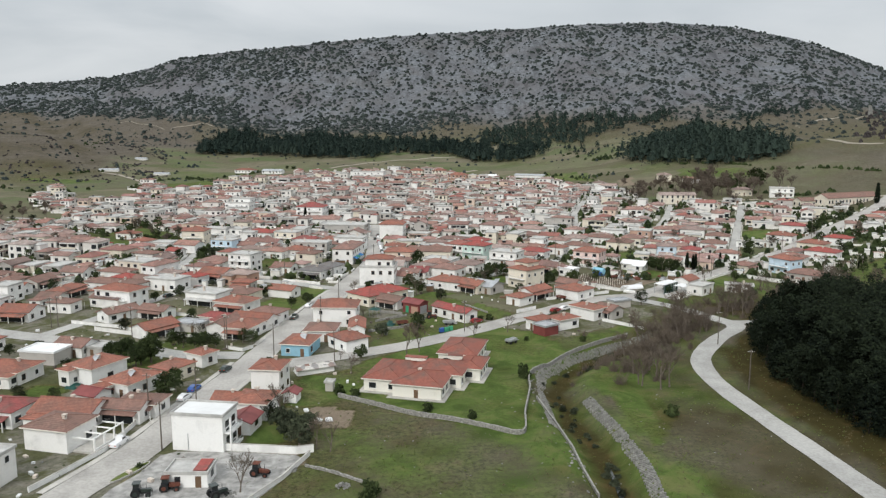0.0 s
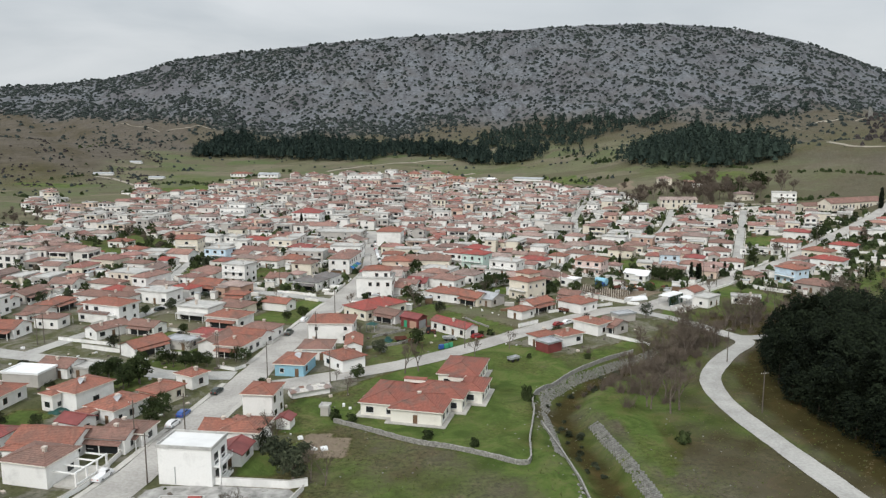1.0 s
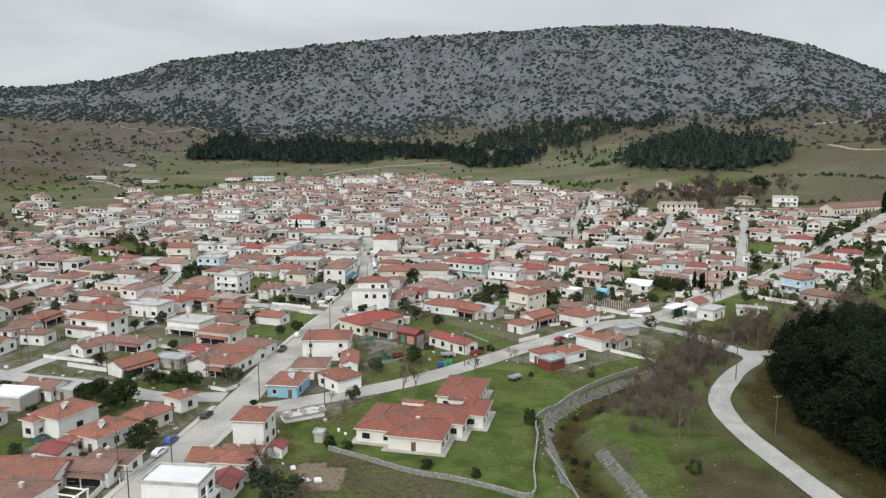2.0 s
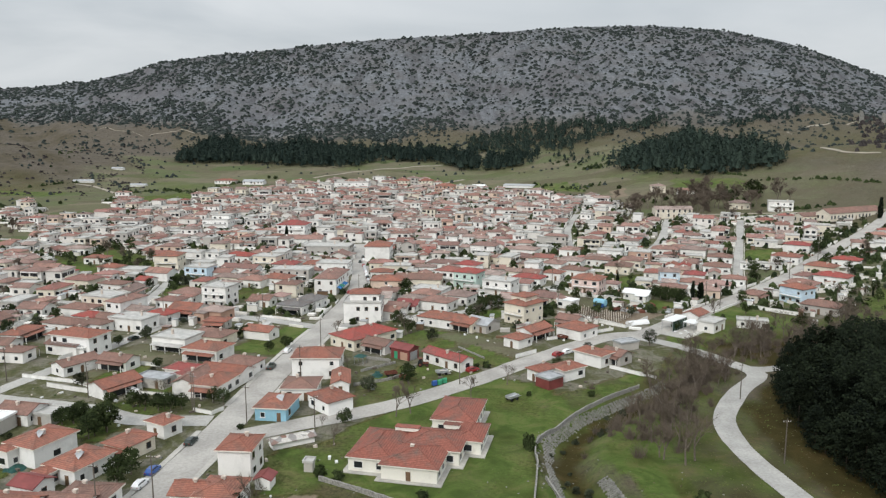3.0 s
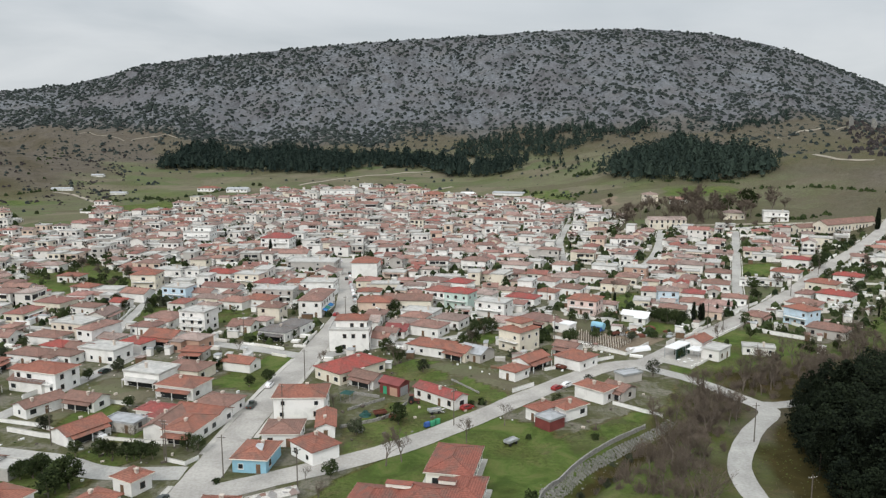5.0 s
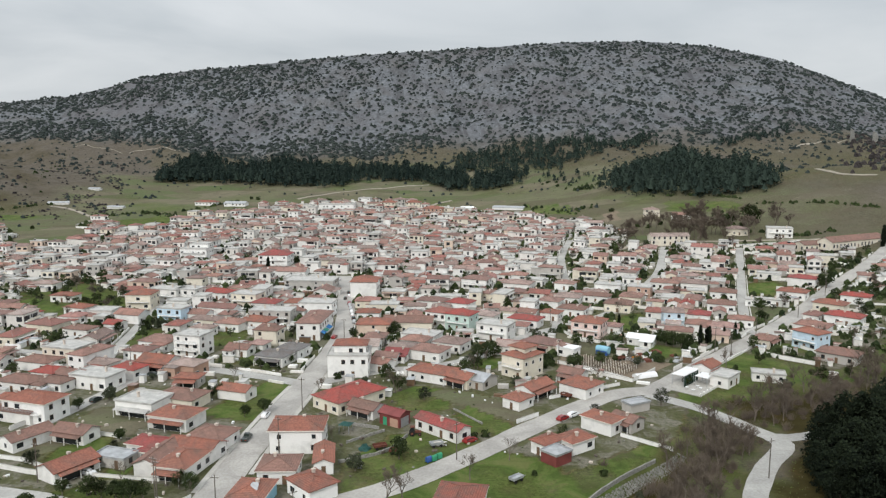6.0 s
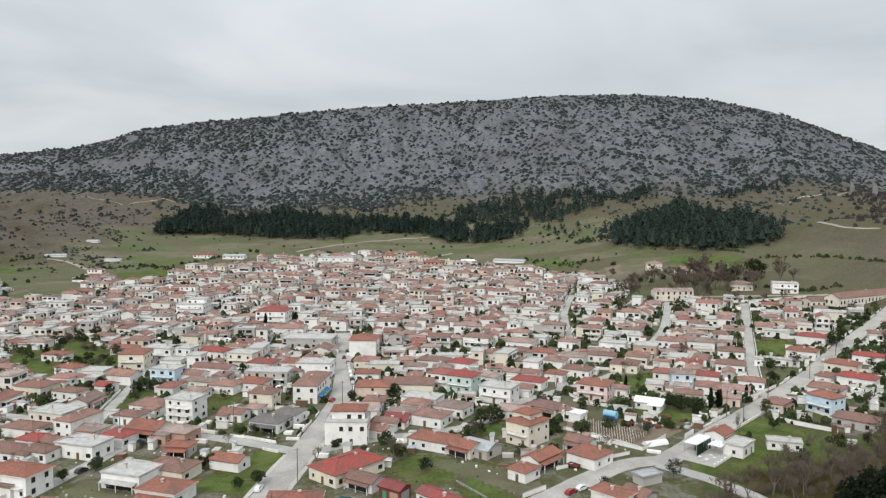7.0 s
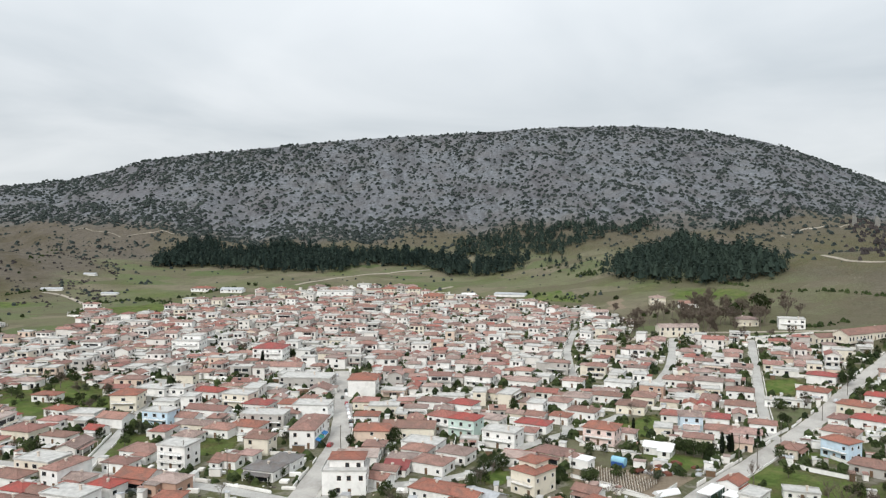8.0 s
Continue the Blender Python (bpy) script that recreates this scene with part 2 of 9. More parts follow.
MAT = {
    "ground": ground_material(),
    "road": asphalt("worn_asphalt", (0.44, 0.42, 0.39)),
    "lane": asphalt("pale_concrete_road", (0.44, 0.43, 0.405)),
    "pavement": asphalt("pavement_concrete", (0.52, 0.50, 0.46)),
    "whiteroof": plain("white_roof_coating", (0.70, 0.70, 0.69), 0.7, 0, 0.1, 0.3),
    "yardslab": plain("dusty_concrete_yard", (0.36, 0.35, 0.33), 0.95, 0, 0.5, 0.5),
    "white": plaster("white_plaster", (0.86, 0.855, 0.83)),
    "cream": plaster("cream_plaster", (0.76, 0.70, 0.58)),
    "grey": plaster("bare_concrete", (0.46, 0.44, 0.41)),
    "peach": plaster("peach_plaster", (0.70, 0.55, 0.44)),
    "pink": plaster("pink_plaster", (0.76, 0.60, 0.55)),
    "blue": plaster("turquoise_plaster", (0.16, 0.48, 0.66)),
    "palegreen": plaster("pale_green_plaster", (0.55, 0.68, 0.62)),
    "paleblue": plaster("pale_blue_plaster", (0.56, 0.70, 0.80)),
    "brick": plaster("bare_hollow_brick", (0.46, 0.27, 0.19)),
    "stone": plain("grey_field_stone", (0.30, 0.29, 0.265), 0.95, 0, 0.6, 2.6),
    "palestone": plain("pale_limestone", (0.25, 0.245, 0.225), 0.95, 0, 0.55, 1.2),
    "redsheet": plain("red_sheet_metal", (0.23, 0.065, 0.060), 0.5, 0.2, 0.25, 0.4),
    "whitesheet": plain("white_sheet_metal", (0.80, 0.80, 0.79), 0.5, 0.1, 0.12, 0.4),
    "greysheet": plain("zinc_sheet", (0.45, 0.46, 0.47), 0.5, 0.4, 0.3, 0.5),
    "patched": patched_sheet("patched_rusty_sheet"),
    "greensheet": plain("green_sheet", (0.05, 0.30, 0.16), 0.6, 0, 0.25, 0.5),
    "tile": tiles("clay_tiles", [(0.34, 0.19, 0.155), (0.27, 0.175, 0.152), (0.40, 0.225, 0.18), (0.38, 0.30, 0.27), (0.22, 0.155, 0.138), (0.36, 0.130, 0.105), (0.44, 0.38, 0.35), (0.33, 0.165, 0.13), (0.29, 0.245, 0.225)]),
    "tile_orange": tiles("orange_clay_tiles", [(0.285, 0.118, 0.086), (0.35, 0.150, 0.108)]),
    "tile_dark": tiles("weathered_brown_tiles", [(0.225, 0.140, 0.115), (0.285, 0.165, 0.135)]),
    "tile_red": tiles("new_red_tiles", [(0.36, 0.085, 0.07), (0.32, 0.09, 0.085)]),
    "tile_grey": tiles("grey_roof_tiles", [(0.17, 0.17, 0.17), (0.21, 0.21, 0.21)]),
    "tile_roof": tiles("red_clay_tiles", [(0.285, 0.105, 0.078), (0.295, 0.11, 0.083)], stain=0.9),
    "ivory": plaster("ivory_plaster", (0.83, 0.81, 0.73)),
    "dirt": asphalt("dirt_track", (0.36, 0.32, 0.26)),
    "white_paint": car_paint("white_car_paint", (0.75, 0.75, 0.75)),
    "blue_paint": car_paint("blue_car_paint", (0.03, 0.09, 0.30)),
    "red_paint": car_paint("red_car_paint", (0.24, 0.02, 0.02)),
    "dark_paint": car_paint("dark_car_paint", (0.025, 0.035, 0.03)),
    "silver_paint": car_paint("silver_car_paint", (0.45, 0.46, 0.47)),
    "orange_paint": car_paint("orange_machine_paint", (0.50, 0.20, 0.03)),
    "lamp_red": car_paint("red_lamp", (0.4, 0.02, 0.01)),
    "lamp_clear": car_paint("clear_lamp", (0.6, 0.6, 0.55)),
    "flat": plain("flat_roof_screed", (0.48, 0.47, 0.445), 0.9, 0, 0.3, 0.5),
    "trim": plain("painted_trim", (0.74, 0.70, 0.62), 0.7, 0, 0.15, 1.0),
    "chimney": plaster("chimney_render", (0.60, 0.52, 0.45)),
    "glass": glass("window_glass"),
    "frame_white": plain("white_window_frame", (0.75, 0.74, 0.71), 0.5, 0, 0.1),
    "shutter": plain("brown_shutter", (0.16, 0.10, 0.06), 0.6, 0, 0.2),
    "bark": plain("grey_brown_bark", (0.17, 0.14, 0.115), 0.95, 0, 0.4, 1.5),
    "darkbark": plain("dark_pine_bark", (0.045, 0.036, 0.028), 0.95, 0, 0.4, 1.5),
    "twig": plain("bare_twigs", (0.135, 0.108, 0.084), 0.95, 0, 0.3, 0.6),
    "drape": plain("dark_green_drape", (0.015, 0.045, 0.03), 0.8, 0, 0.4, 3.0),
    "leaf": foliage("broad_leaves", (0.014, 0.022, 0.009), (0.062, 0.082, 0.030)),
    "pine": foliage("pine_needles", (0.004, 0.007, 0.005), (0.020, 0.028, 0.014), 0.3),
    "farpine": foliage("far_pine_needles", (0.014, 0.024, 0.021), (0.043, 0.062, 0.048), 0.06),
    # Distant shrubs: leaf colour made paler and bluer to imitate haze.
    "shrub": foliage("hazy_hill_shrub", (0.024, 0.032, 0.031), (0.056, 0.067, 0.059), 0.02),
    "bramble": foliage("bare_bramble", (0.030, 0.026, 0.026), (0.075, 0.066, 0.062), 0.08),
    "tarp": plain("dark_green_tarpaulin", (0.020, 0.075, 0.065), 0.6, 0, 0.35, 1.5),
    "awning_blue": plain("blue_canvas", (0.05, 0.22, 0.50), 0.8, 0, 0.2, 1.0),
    "awning_green": plain("green_canvas", (0.06, 0.30, 0.22), 0.8, 0, 0.2, 1.0),
    "tuft": foliage("green_tufts", (0.085, 0.115, 0.032), (0.15, 0.17, 0.06), 0.3),
    "weed": foliage("dry_weed_stalks", (0.10, 0.088, 0.05), (0.18, 0.156, 0.098), 0.3),
    "olive": foliage("olive_leaves", (0.020, 0.026, 0.015), (0.075, 0.086, 0.052)),
    "wood": plain("weathered_pole_wood", (0.13, 0.11, 0.09), 0.9, 0, 0.3, 2.0),
    "water": glass("creek_water", (0.03, 0.035, 0.03)),
    "tyre": plain("tyre_rubber", (0.02, 0.02, 0.02), 0.9, 0, 0.2),
    "rust": plain("rusty_red_machine", (0.17, 0.065, 0.045), 0.8, 0.2, 0.4, 2.0),
    "far_white": plaster("far_white_plaster", (0.86, 0.85, 0.82), True, 0.5),
    "far_tile": tiles("far_clay_tiles", [(0.34, 0.19, 0.155), (0.27, 0.175, 0.152), (0.40, 0.225, 0.18), (0.38, 0.30, 0.27), (0.22, 0.155, 0.138), (0.36, 0.130, 0.105), (0.44, 0.38, 0.35), (0.33, 0.165, 0.13), (0.29, 0.245, 0.225)], True),
}

# ---- mesh helpers ----
class Geo:
    """Vertices, faces and material slots of one mesh to be."""

    def __init__(self):
        self.v, self.f, self.m = [], [], []

    def add(self, verts, faces, slot=0):
        o = len(self.v)
        self.v += [tuple(p) for p in verts]
        self.f += [tuple(i + o for i in f) for f in faces]
        self.m += [slot] * len(faces)
        return self

    def box(self, x0, y0, z0, x1, y1, z1, slot=0):
        v = [(x0, y0, z0), (x1, y0, z0), (x1, y1, z0), (x0, y1, z0), (x0, y0, z1), (x1, y0, z1), (x1, y1, z1), (x0, y1, z1)]
        return self.add(v, [(3, 2, 1, 0), (4, 5, 6, 7), (0, 1, 5, 4), (1, 2, 6, 5), (2, 3, 7, 6), (3, 0, 4, 7)], slot)

    def tube(self, a, b, ra, rb, sides=6, slot=0, cap=True):
        a, b = Vector(a), Vector(b)
        d = (b - a).normalized()
        u = d.orthogonal().normalized()
        w = d.cross(u)
        ring = [(math.cos(2 * math.pi * k / sides), math.sin(2 * math.pi * k / sides)) for k in range(sides)]
        v = [a + (u * c + w * s) * ra for c, s in ring] + [b + (u * c + w * s) * rb for c, s in ring]
        f = [(k, (k + 1) % sides, sides + (k + 1) % sides, sides + k) for k in range(sides)]
        if cap:
            f += [tuple(range(sides - 1, -1, -1)), tuple(range(sides, 2 * sides))]
        return self.add(v, f, slot)

    def moved(self, m, other):
        self.add([m @ Vector(p) for p in other.v], other.f)
        self.m[-len(other.f):] = other.m
        return self

    def mesh(self, name, *mats, smooth=False):
        me = bpy.data.meshes.new(name)
        me.from_pydata(self.v, [], self.f)
        for k in mats:
            me.materials.append(MAT[k])
        if len(mats) > 1:
            me.polygons.foreach_set("material_index", self.m)
        if smooth:
            me.polygons.foreach_set("use_smooth", [True] * len(self.f))
        me.update()
        return me


def put(name, me, parent=None, at=(0, 0, 0), rz=0.0, label=""):
    ob = new(name, me)
    ob.location, ob.rotation_euler = at, (0, 0, rz)
    if parent is not None:
        ob.parent = parent
    if label:
        ob["label"] = label
    return ob


def part(name, geo, mats, parent, label="", at=(0, 0, 0), rz=0.0):
    return put(name, geo.mesh(name, *([mats] if isinstance(mats, str) else mats)), parent, at, rz, label)


def base(name, x, y, rz, label, category, group="", z=None):
    e = new(name)
    e.empty_display_size = 0.5
    e.location = (x, y, height(x, y) if z is None else z)
    e.rotation_euler = (0, 0, radians(rz))
    return tagged(e, label, category, group)


# ---- the land ----
RIDGE_AZ = [-0.80, -0.70, -0.573, -0.499, -0.426, -0.381, -0.33, -0.264, -0.206, -0.1625, -0.0975, -0.0356, 0.054, 0.155, 0.2275, 0.30, 0.372, 0.444, 0.504, 0.57, 0.65, 0.80]
RIDGE_Z = [135, 142, 149, 156, 167, 184, 206, 220, 227, 235, 245, 252, 260, 271, 276, 276, 267, 248, 222, 183, 140, 90]
CREEK = [(30, 60), (30.5, 118), (31, 138), (28, 158), (27, 176), (32, 189), (44, 202), (58, 215), (64, 221)]


def polyline_distance(x, y, pts):
    best = np.full(np.shape(x), 1e9)
    for (ax, ay), (bx, by) in zip(pts[:-1], pts[1:]):
        ux, uy = bx - ax, by - ay
        t = np.clip(((x - ax) * ux + (y - ay) * uy) / (ux * ux + uy * uy), 0, 1)
        best = np.minimum(best, np.hypot(x - ax - t * ux, y - ay - t * uy))
    return best


def wobble(x, y, s, seed=0.0):
    """Cheap smooth rolling noise from sines."""
    return (np.sin(x / s + seed) * np.cos(y / s * 1.3 + seed * 2) + 0.6 * np.sin(x / s * 2.1 + y / s * 1.7 + seed * 3) + 0.35 * np.sin(x / s * 4.3 - y / s * 3.9 + seed)) / 1.95


def rock_foot(az):
    """How far up the slope the bare rock begins."""
    return np.interp(az, [-0.6, -0.5, -0.43, -0.355, -0.28, -0.21, -0.06, 0.085, 0.305, 0.38, 0.47, 0.525, 0.65], [0.64, 0.59, 0.51, 0.47, 0.31, 0.25, 0.23, 0.30, 0.30, 0.27, 0.37, 0.43, 0.45])


def land(x, y):
    x, y = np.asarray(x, float), np.asarray(y, float)
    s = y + 1.3 * np.maximum(x - 60, 0)
    z = np.interp(s, [520, 680, 790, 900, 1000, 1200], [0, 7, 13, 24, 38, 60])
    z = np.where(x < -150, np.interp(y, [560, 700, 900, 1100], [0, 6, 17, 40]), z)
    ramp = np.clip((x + 250) / 150, 0, 1)
    z = np.where((x > -250) & (x < -100), (1 - ramp) * np.interp(y, [560, 700, 900, 1100], [0, 6, 17, 40]) + ramp * np.interp(s, [520, 680, 790, 900, 1000, 1200], [0, 7, 13, 24, 38, 60]), z)
    # the mountain
    yy = np.maximum(y, 200)
    az = x / yy
    zr = np.interp(az, RIDGE_AZ, RIDGE_Z)
    y0 = np.clip(1010 - 1.0 * np.maximum(x - 60, 0), 760, 1010)
    u = (y - y0) / (1600 - y0)
    zb = np.interp(az, [-0.8, -0.3, 0.0, 0.3, 0.5, 0.8], [26, 30, 38, 44, 48, 40])
    g = np.clip(u, 0, 1)
    face = zb + (zr - zb) * (0.25 * g + 1.25 * g ** 2 - 0.5 * g ** 3)
    gull = wobble(az * 1600, y * 0.25, 38, 1.0) * 9 * np.sin(np.pi * np.clip(u, 0, 1)) + wobble(x, y, 26, 4.0) * 3.0 * np.clip(u * 3, 0, 1)
    hill = np.where(u > 1, zr - (u - 1) * 260, face + gull * (u < 1))
    w = np.clip((u + 0.06) / 0.12, 0, 1)
    z = np.where(u > -0.06, (1 - w) * z + w * np.maximum(hill, -20), z)
    # brown spur on the west
    z = z + 34 * np.exp(-((x + 560) / 150) ** 2 - ((y - 930) / 110) ** 2)
    z = z + 22 * np.exp(-((x - 620) / 120) ** 2 - ((y - 900) / 120) ** 2)
    # small unevenness outside the streets
    z = z + np.where(y > 620, wobble(x, y, 17, 2.0) * 0.8, 0)
    # wooded rise on the east, over the bend of the lane
    e = np.clip((x - 76) / 45, 0, 1)
    z = z + 7.0 * e * e * (3 - 2 * e) * np.clip((255 - y) / 70, 0, 1) * np.clip((y - 40) / 60, 0, 1)
    # the creek
    d = polyline_distance(x, y, CREEK)
    z = z - 3.1 * np.clip((6.6 - d) / 4.2, 0, 1)
    return z


def height(x, y):
    return float(land(x, y))


# ---- streets ----
STREETS = {
    "main_street": ([(-72, 60), (-66.5, 95), (-62.5, 117), (-57.5, 135), (-54, 160), (-50, 190), (-47.5, 215), (-44.5, 240), (-41, 266), (-37.5, 295), (-34, 325), (-33, 352), (-36, 400), (-41, 450), (-44, 482)], 8.2, "road"),
    "lower_street": ([(-48, 186), (-31, 195), (-8.5, 208), (14, 228), (30, 244), (56, 267), (72, 272)], 7.4, "road"),
    "upper_street": ([(68, 268), (92, 293), (113, 314), (143, 345), (191, 397), (215, 422), (262, 468), (335, 545), (420, 625)], 7.8, "road"),
    "creek_lane": ([(68, 268), (80, 254), (87, 238), (90, 226), (80, 214), (70, 198), (66.5, 186), (66, 172), (68, 153), (70.5, 134), (72.5, 117), (75, 95), (76, 60)], 5.3, "lane"),
    "forest_lane": ([(88, 232), (98, 230), (118, 237), (150, 248)], 5.0, "lane"),
    "west_street": ([(-54, 197), (-72, 198), (-86, 205), (-100, 209), (-125, 217), (-170, 236), (-230, 262)], 6.5, "lane"),
    "middle_street": ([(-38, 282), (-14, 296), (2, 300), (20, 312), (34, 334), (74, 368), (95, 393), (120, 440), (140, 478), (165, 545)], 5.2, "lane"),
    "market_street": ([(-39, 283), (-66, 297), (-95, 307), (-150, 326), (-220, 352), (-300, 380)], 5.5, "lane"),
    "side_street": ([(-92, 306), (-100, 275), (-108, 247), (-118, 216)], 5.0, "lane"),
    "north_street": ([(56, 352), (66, 400), (79, 446), (92, 528), (110, 590)], 4.6, "lane"),
    "straight_street": ([(133, 340), (140, 362), (172, 440), (207, 524)], 4.6, "lane"),
    "rail_street": ([(95, 500), (154, 560), (205, 548), (262, 530), (330, 500)], 4.2, "dirt"),
    "far_street": ([(-36, 400), (10, 420), (66, 430), (130, 450)], 4.0, "lane"),
    "cross_street": ([(-41, 440), (-110, 455), (-190, 480), (-300, 520)], 4.0, "lane"),
    "west_lane": ([(-115, 316), (-124, 390), (-135, 460)], 4.0, "lane"),
    }


def street_gap(x, y):
    """Distance to the nearest street's edge."""
    best = 1e9
    for pts, w, _ in STREETS.values():
        for (ax, ay), (bx, by) in zip(pts, pts[1:]):
            ux, uy = bx - ax, by - ay
            t = min(1.0, max(0.0, ((x - ax) * ux + (y - ay) * uy) / (ux * ux + uy * uy)))
            best = min(best, math.hypot(x - ax - t * ux, y - ay - t * uy) - w / 2)
    return best


def smooth_line(pts, step=3.0):
    p = [Vector((*q, 0)) for q in pts]
    p = [2 * p[0] - p[1]] + p + [2 * p[-1] - p[-2]]
    out = []
    for a, b, c, d in zip(p, p[1:], p[2:], p[3:]):
        k = max(2, int((c - b).length / step))
        for i in range(k):
            t = i / k
            out.append(0.5 * ((2 * b) + (c - a) * t + (2 * a - 5 * b + 4 * c - d) * t * t + (3 * b - a - 3 * c + d) * t ** 3))
    out.append(p[-2])
    return out


def strip(name, pts, width, mat, lift, label, category, side=0.0, thick=0.0, kind="structure", step=3.0):
    line = smooth_line(pts, step)
    g = Geo()
    rows = []
    for k, q in enumerate(line):
        d = (line[min(k + 1, len(line) - 1)] - line[max(k - 1, 0)]).normalized()
        n = Vector((d.y, -d.x, 0))
        w = width * (1 + 0.03 * math.sin(k * 0.9) + 0.02 * math.sin(k * 2.3))
        cs = [q + n * (side + s * w / 2) for s in (-1, -0.33, 0.33, 1)]
        rows.append([(c.x, c.y, height(c.x, c.y) + lift) for c in cs])
    for r in rows:
        g.v += r
    m = len(rows)
    for k in range(m - 1):
        for j in range(3):
            g.f.append((4 * k + j, 4 * k + j + 1, 4 * k + 5 + j, 4 * k + 4 + j))
            g.m.append(0)
    if thick:
        o = len(g.v)
        g.v += [(x, y, z - thick) for r in rows for (x, y, z) in r]
        for k in range(m - 1):
            for j in (0, 3):
                a, b = 4 * k + j, 4 * k + 4 + j
                g.f.append((a, b, o + b, o + a) if j == 0 else (b, a, o + a, o + b))
                g.m.append(0)
    return tagged(put(name, g.mesh(name, mat)), label, category, kind=kind)


# ---- open plots: cover and outline ----
PLOTS = []


def plot(cover, outline, houses=False):
    xs, ys = [q[0] for q in outline], [q[1] for q in outline]
    PLOTS.append((cover, outline, houses, (min(xs), max(xs), min(ys), max(ys))))


def inside(x, y, outline):
    x, y = np.asarray(x, float), np.asarray(y, float)
    res = np.zeros(x.shape, bool)
    for (ax, ay), (bx, by) in zip(outline, outline[1:] + outline[:1]):
        if ay != by:
            res ^= ((ay > y) != (by > y)) & (x < (bx - ax) * (y - ay) / (by - ay) + ax)
    return res


def in_plot(p, x, y, grow=0.0):
    if np.ndim(x) == 0:
        x0, x1, y0, y1 = p[3]
        if not (x0 - grow <= x <= x1 + grow and y0 - grow <= y <= y1 + grow):
            return False
    near = inside(x, y, p[1])
    if grow:
        near = near | (polyline_distance(x, y, p[1] + p[1][:1]) < grow)
    return near


plot('lush', [(-24, 166), (-19, 170), (-13, 185), (-21, 192), (-10, 202), (-1, 220), (17, 227), (30, 220), (34, 205), (23, 185), (16, 145), (9, 147), (2, 151), (-6, 154), (-16, 161)])
plot('soil', [(-51, 135), (-27, 134), (-25, 132), (-32, 114), (-55, 114), (-54, 124)])
plot('soil', [(-28, 151), (-23, 146), (-18, 149), (-20, 157), (-28, 161)])
plot('lush', [(-40, 139), (-31, 138), (-30, 149), (-39, 151)])
plot('lush', [(37, 181), (47, 192), (48, 170), (49, 153), (41, 138), (39, 153)])
plot('grass', [(-20, 202), (-9, 206), (15, 225), (9, 246), (-3, 240), (-10, 238), (-17, 228), (-22, 221)])
plot('lush', [(-13, 269), (-2, 280), (8, 274), (8, 258), (-6, 258)])
plot('dry', [(-2, 271), (7, 265), (26, 244), (34, 251), (28, 260), (16, 272), (6, 275)])
plot('lush', [(12, 261), (25, 242), (21, 236), (12, 240), (8, 252)])
plot('grass', [(38, 215), (46, 211), (58, 225), (58, 231), (42, 220)])
plot('lush', [(16, 301), (23, 295), (28, 305), (24, 315)])
plot('dry', [(49, 340), (61, 310), (69, 325), (65, 329), (56, 347)])
plot('lush', [(74, 354), (86, 346), (103, 374), (95, 379), (80, 362)])
plot('grass', [(72, 328), (85, 304), (101, 317), (89, 328)])
plot('soil', [(45, 302), (66, 281), (88, 300), (78, 306), (64, 310), (53, 315)])
plot('lush', [(101, 300), (104, 292), (123, 279), (139, 288), (122, 299), (114, 311)])
plot('grass', [(128, 326), (141, 306), (150, 315), (140, 325)])
plot('lush', [(162, 412), (176, 406), (190, 432), (174, 436)])
plot('dry', [(143, 365), (152, 363), (174, 386), (165, 394), (154, 389)])
plot('lush', [(-190, 436), (-172, 427), (-150, 428), (-156, 447), (-185, 462)])
plot('lush', [(-183, 392), (-166, 387), (-183, 424), (-203, 431)])
plot('lush', [(-154, 396), (-139, 397), (-153, 434), (-162, 423)])
plot('grass', [(-119, 327), (-105, 336), (-100, 352), (-117, 363), (-123, 344)])
plot('dry', [(-99, 250), (-79, 240), (-76, 260), (-97, 263)])
plot('lush', [(-95, 224), (-84, 225), (-82, 240), (-94, 243)])
plot('lush', [(-66, 256), (-46, 249), (-40, 282), (-51, 288)])
plot('lush', [(-77, 215), (-70, 217), (-70, 229), (-78, 227)])
plot('lush', [(-99, 165), (-91, 161), (-86, 170), (-96, 174)])
plot('lush', [(-67, 307), (-57, 305), (-60, 327), (-68, 319)])
plot('dry', [(-99, 226), (-93, 236), (-104, 248), (-108, 231)])
plot('lush', [(49, 396), (55, 391), (60, 409), (44, 413)])
plot('lush', [(-22, 309), (-15, 287), (-10, 292), (-12, 308)])
plot('grass', [(-34, 160), (-26, 158), (-19, 171), (-15, 189), (-19, 192), (-28, 181), (-35, 181), (-37, 172)])
plot('grass', [(-93, 193), (-76, 185), (-71, 199), (-65, 207), (-80, 211), (-91, 205)])
plot('grass', [(-180, 387), (-164, 382), (-151, 391), (-137, 395), (-153, 440), (-187, 466), (-193, 442), (-210, 443)])
plot('dry', [(137, 552), (184, 539), (225, 538), (257, 542), (268, 595), (222, 635), (166, 623)])
plot('grass', [(73, 260), (96, 253), (129, 274), (138, 293), (113, 317), (97, 302)])
plot('grass', [(-101, 332), (-92, 353), (-69, 355), (-72, 335), (-88, 325)])
plot('dry', [(-342, 692), (-308, 728), (-262, 665), (-255, 602), (-291, 596)])
plot('grass', [(-281, 732), (-232, 760), (-203, 731), (-239, 684)])
plot('dry', [(115, 752), (159, 717), (159, 678), (111, 678)])
plot('grass', [(-425, 746), (-418, 766), (-380, 770), (-350, 764), (-345, 744), (-385, 738)])
plot('grass', [(217, 703), (265, 666), (256, 630), (207, 669)])
plot('grass', [(98, 768), (142, 749), (138, 696), (97, 740)])
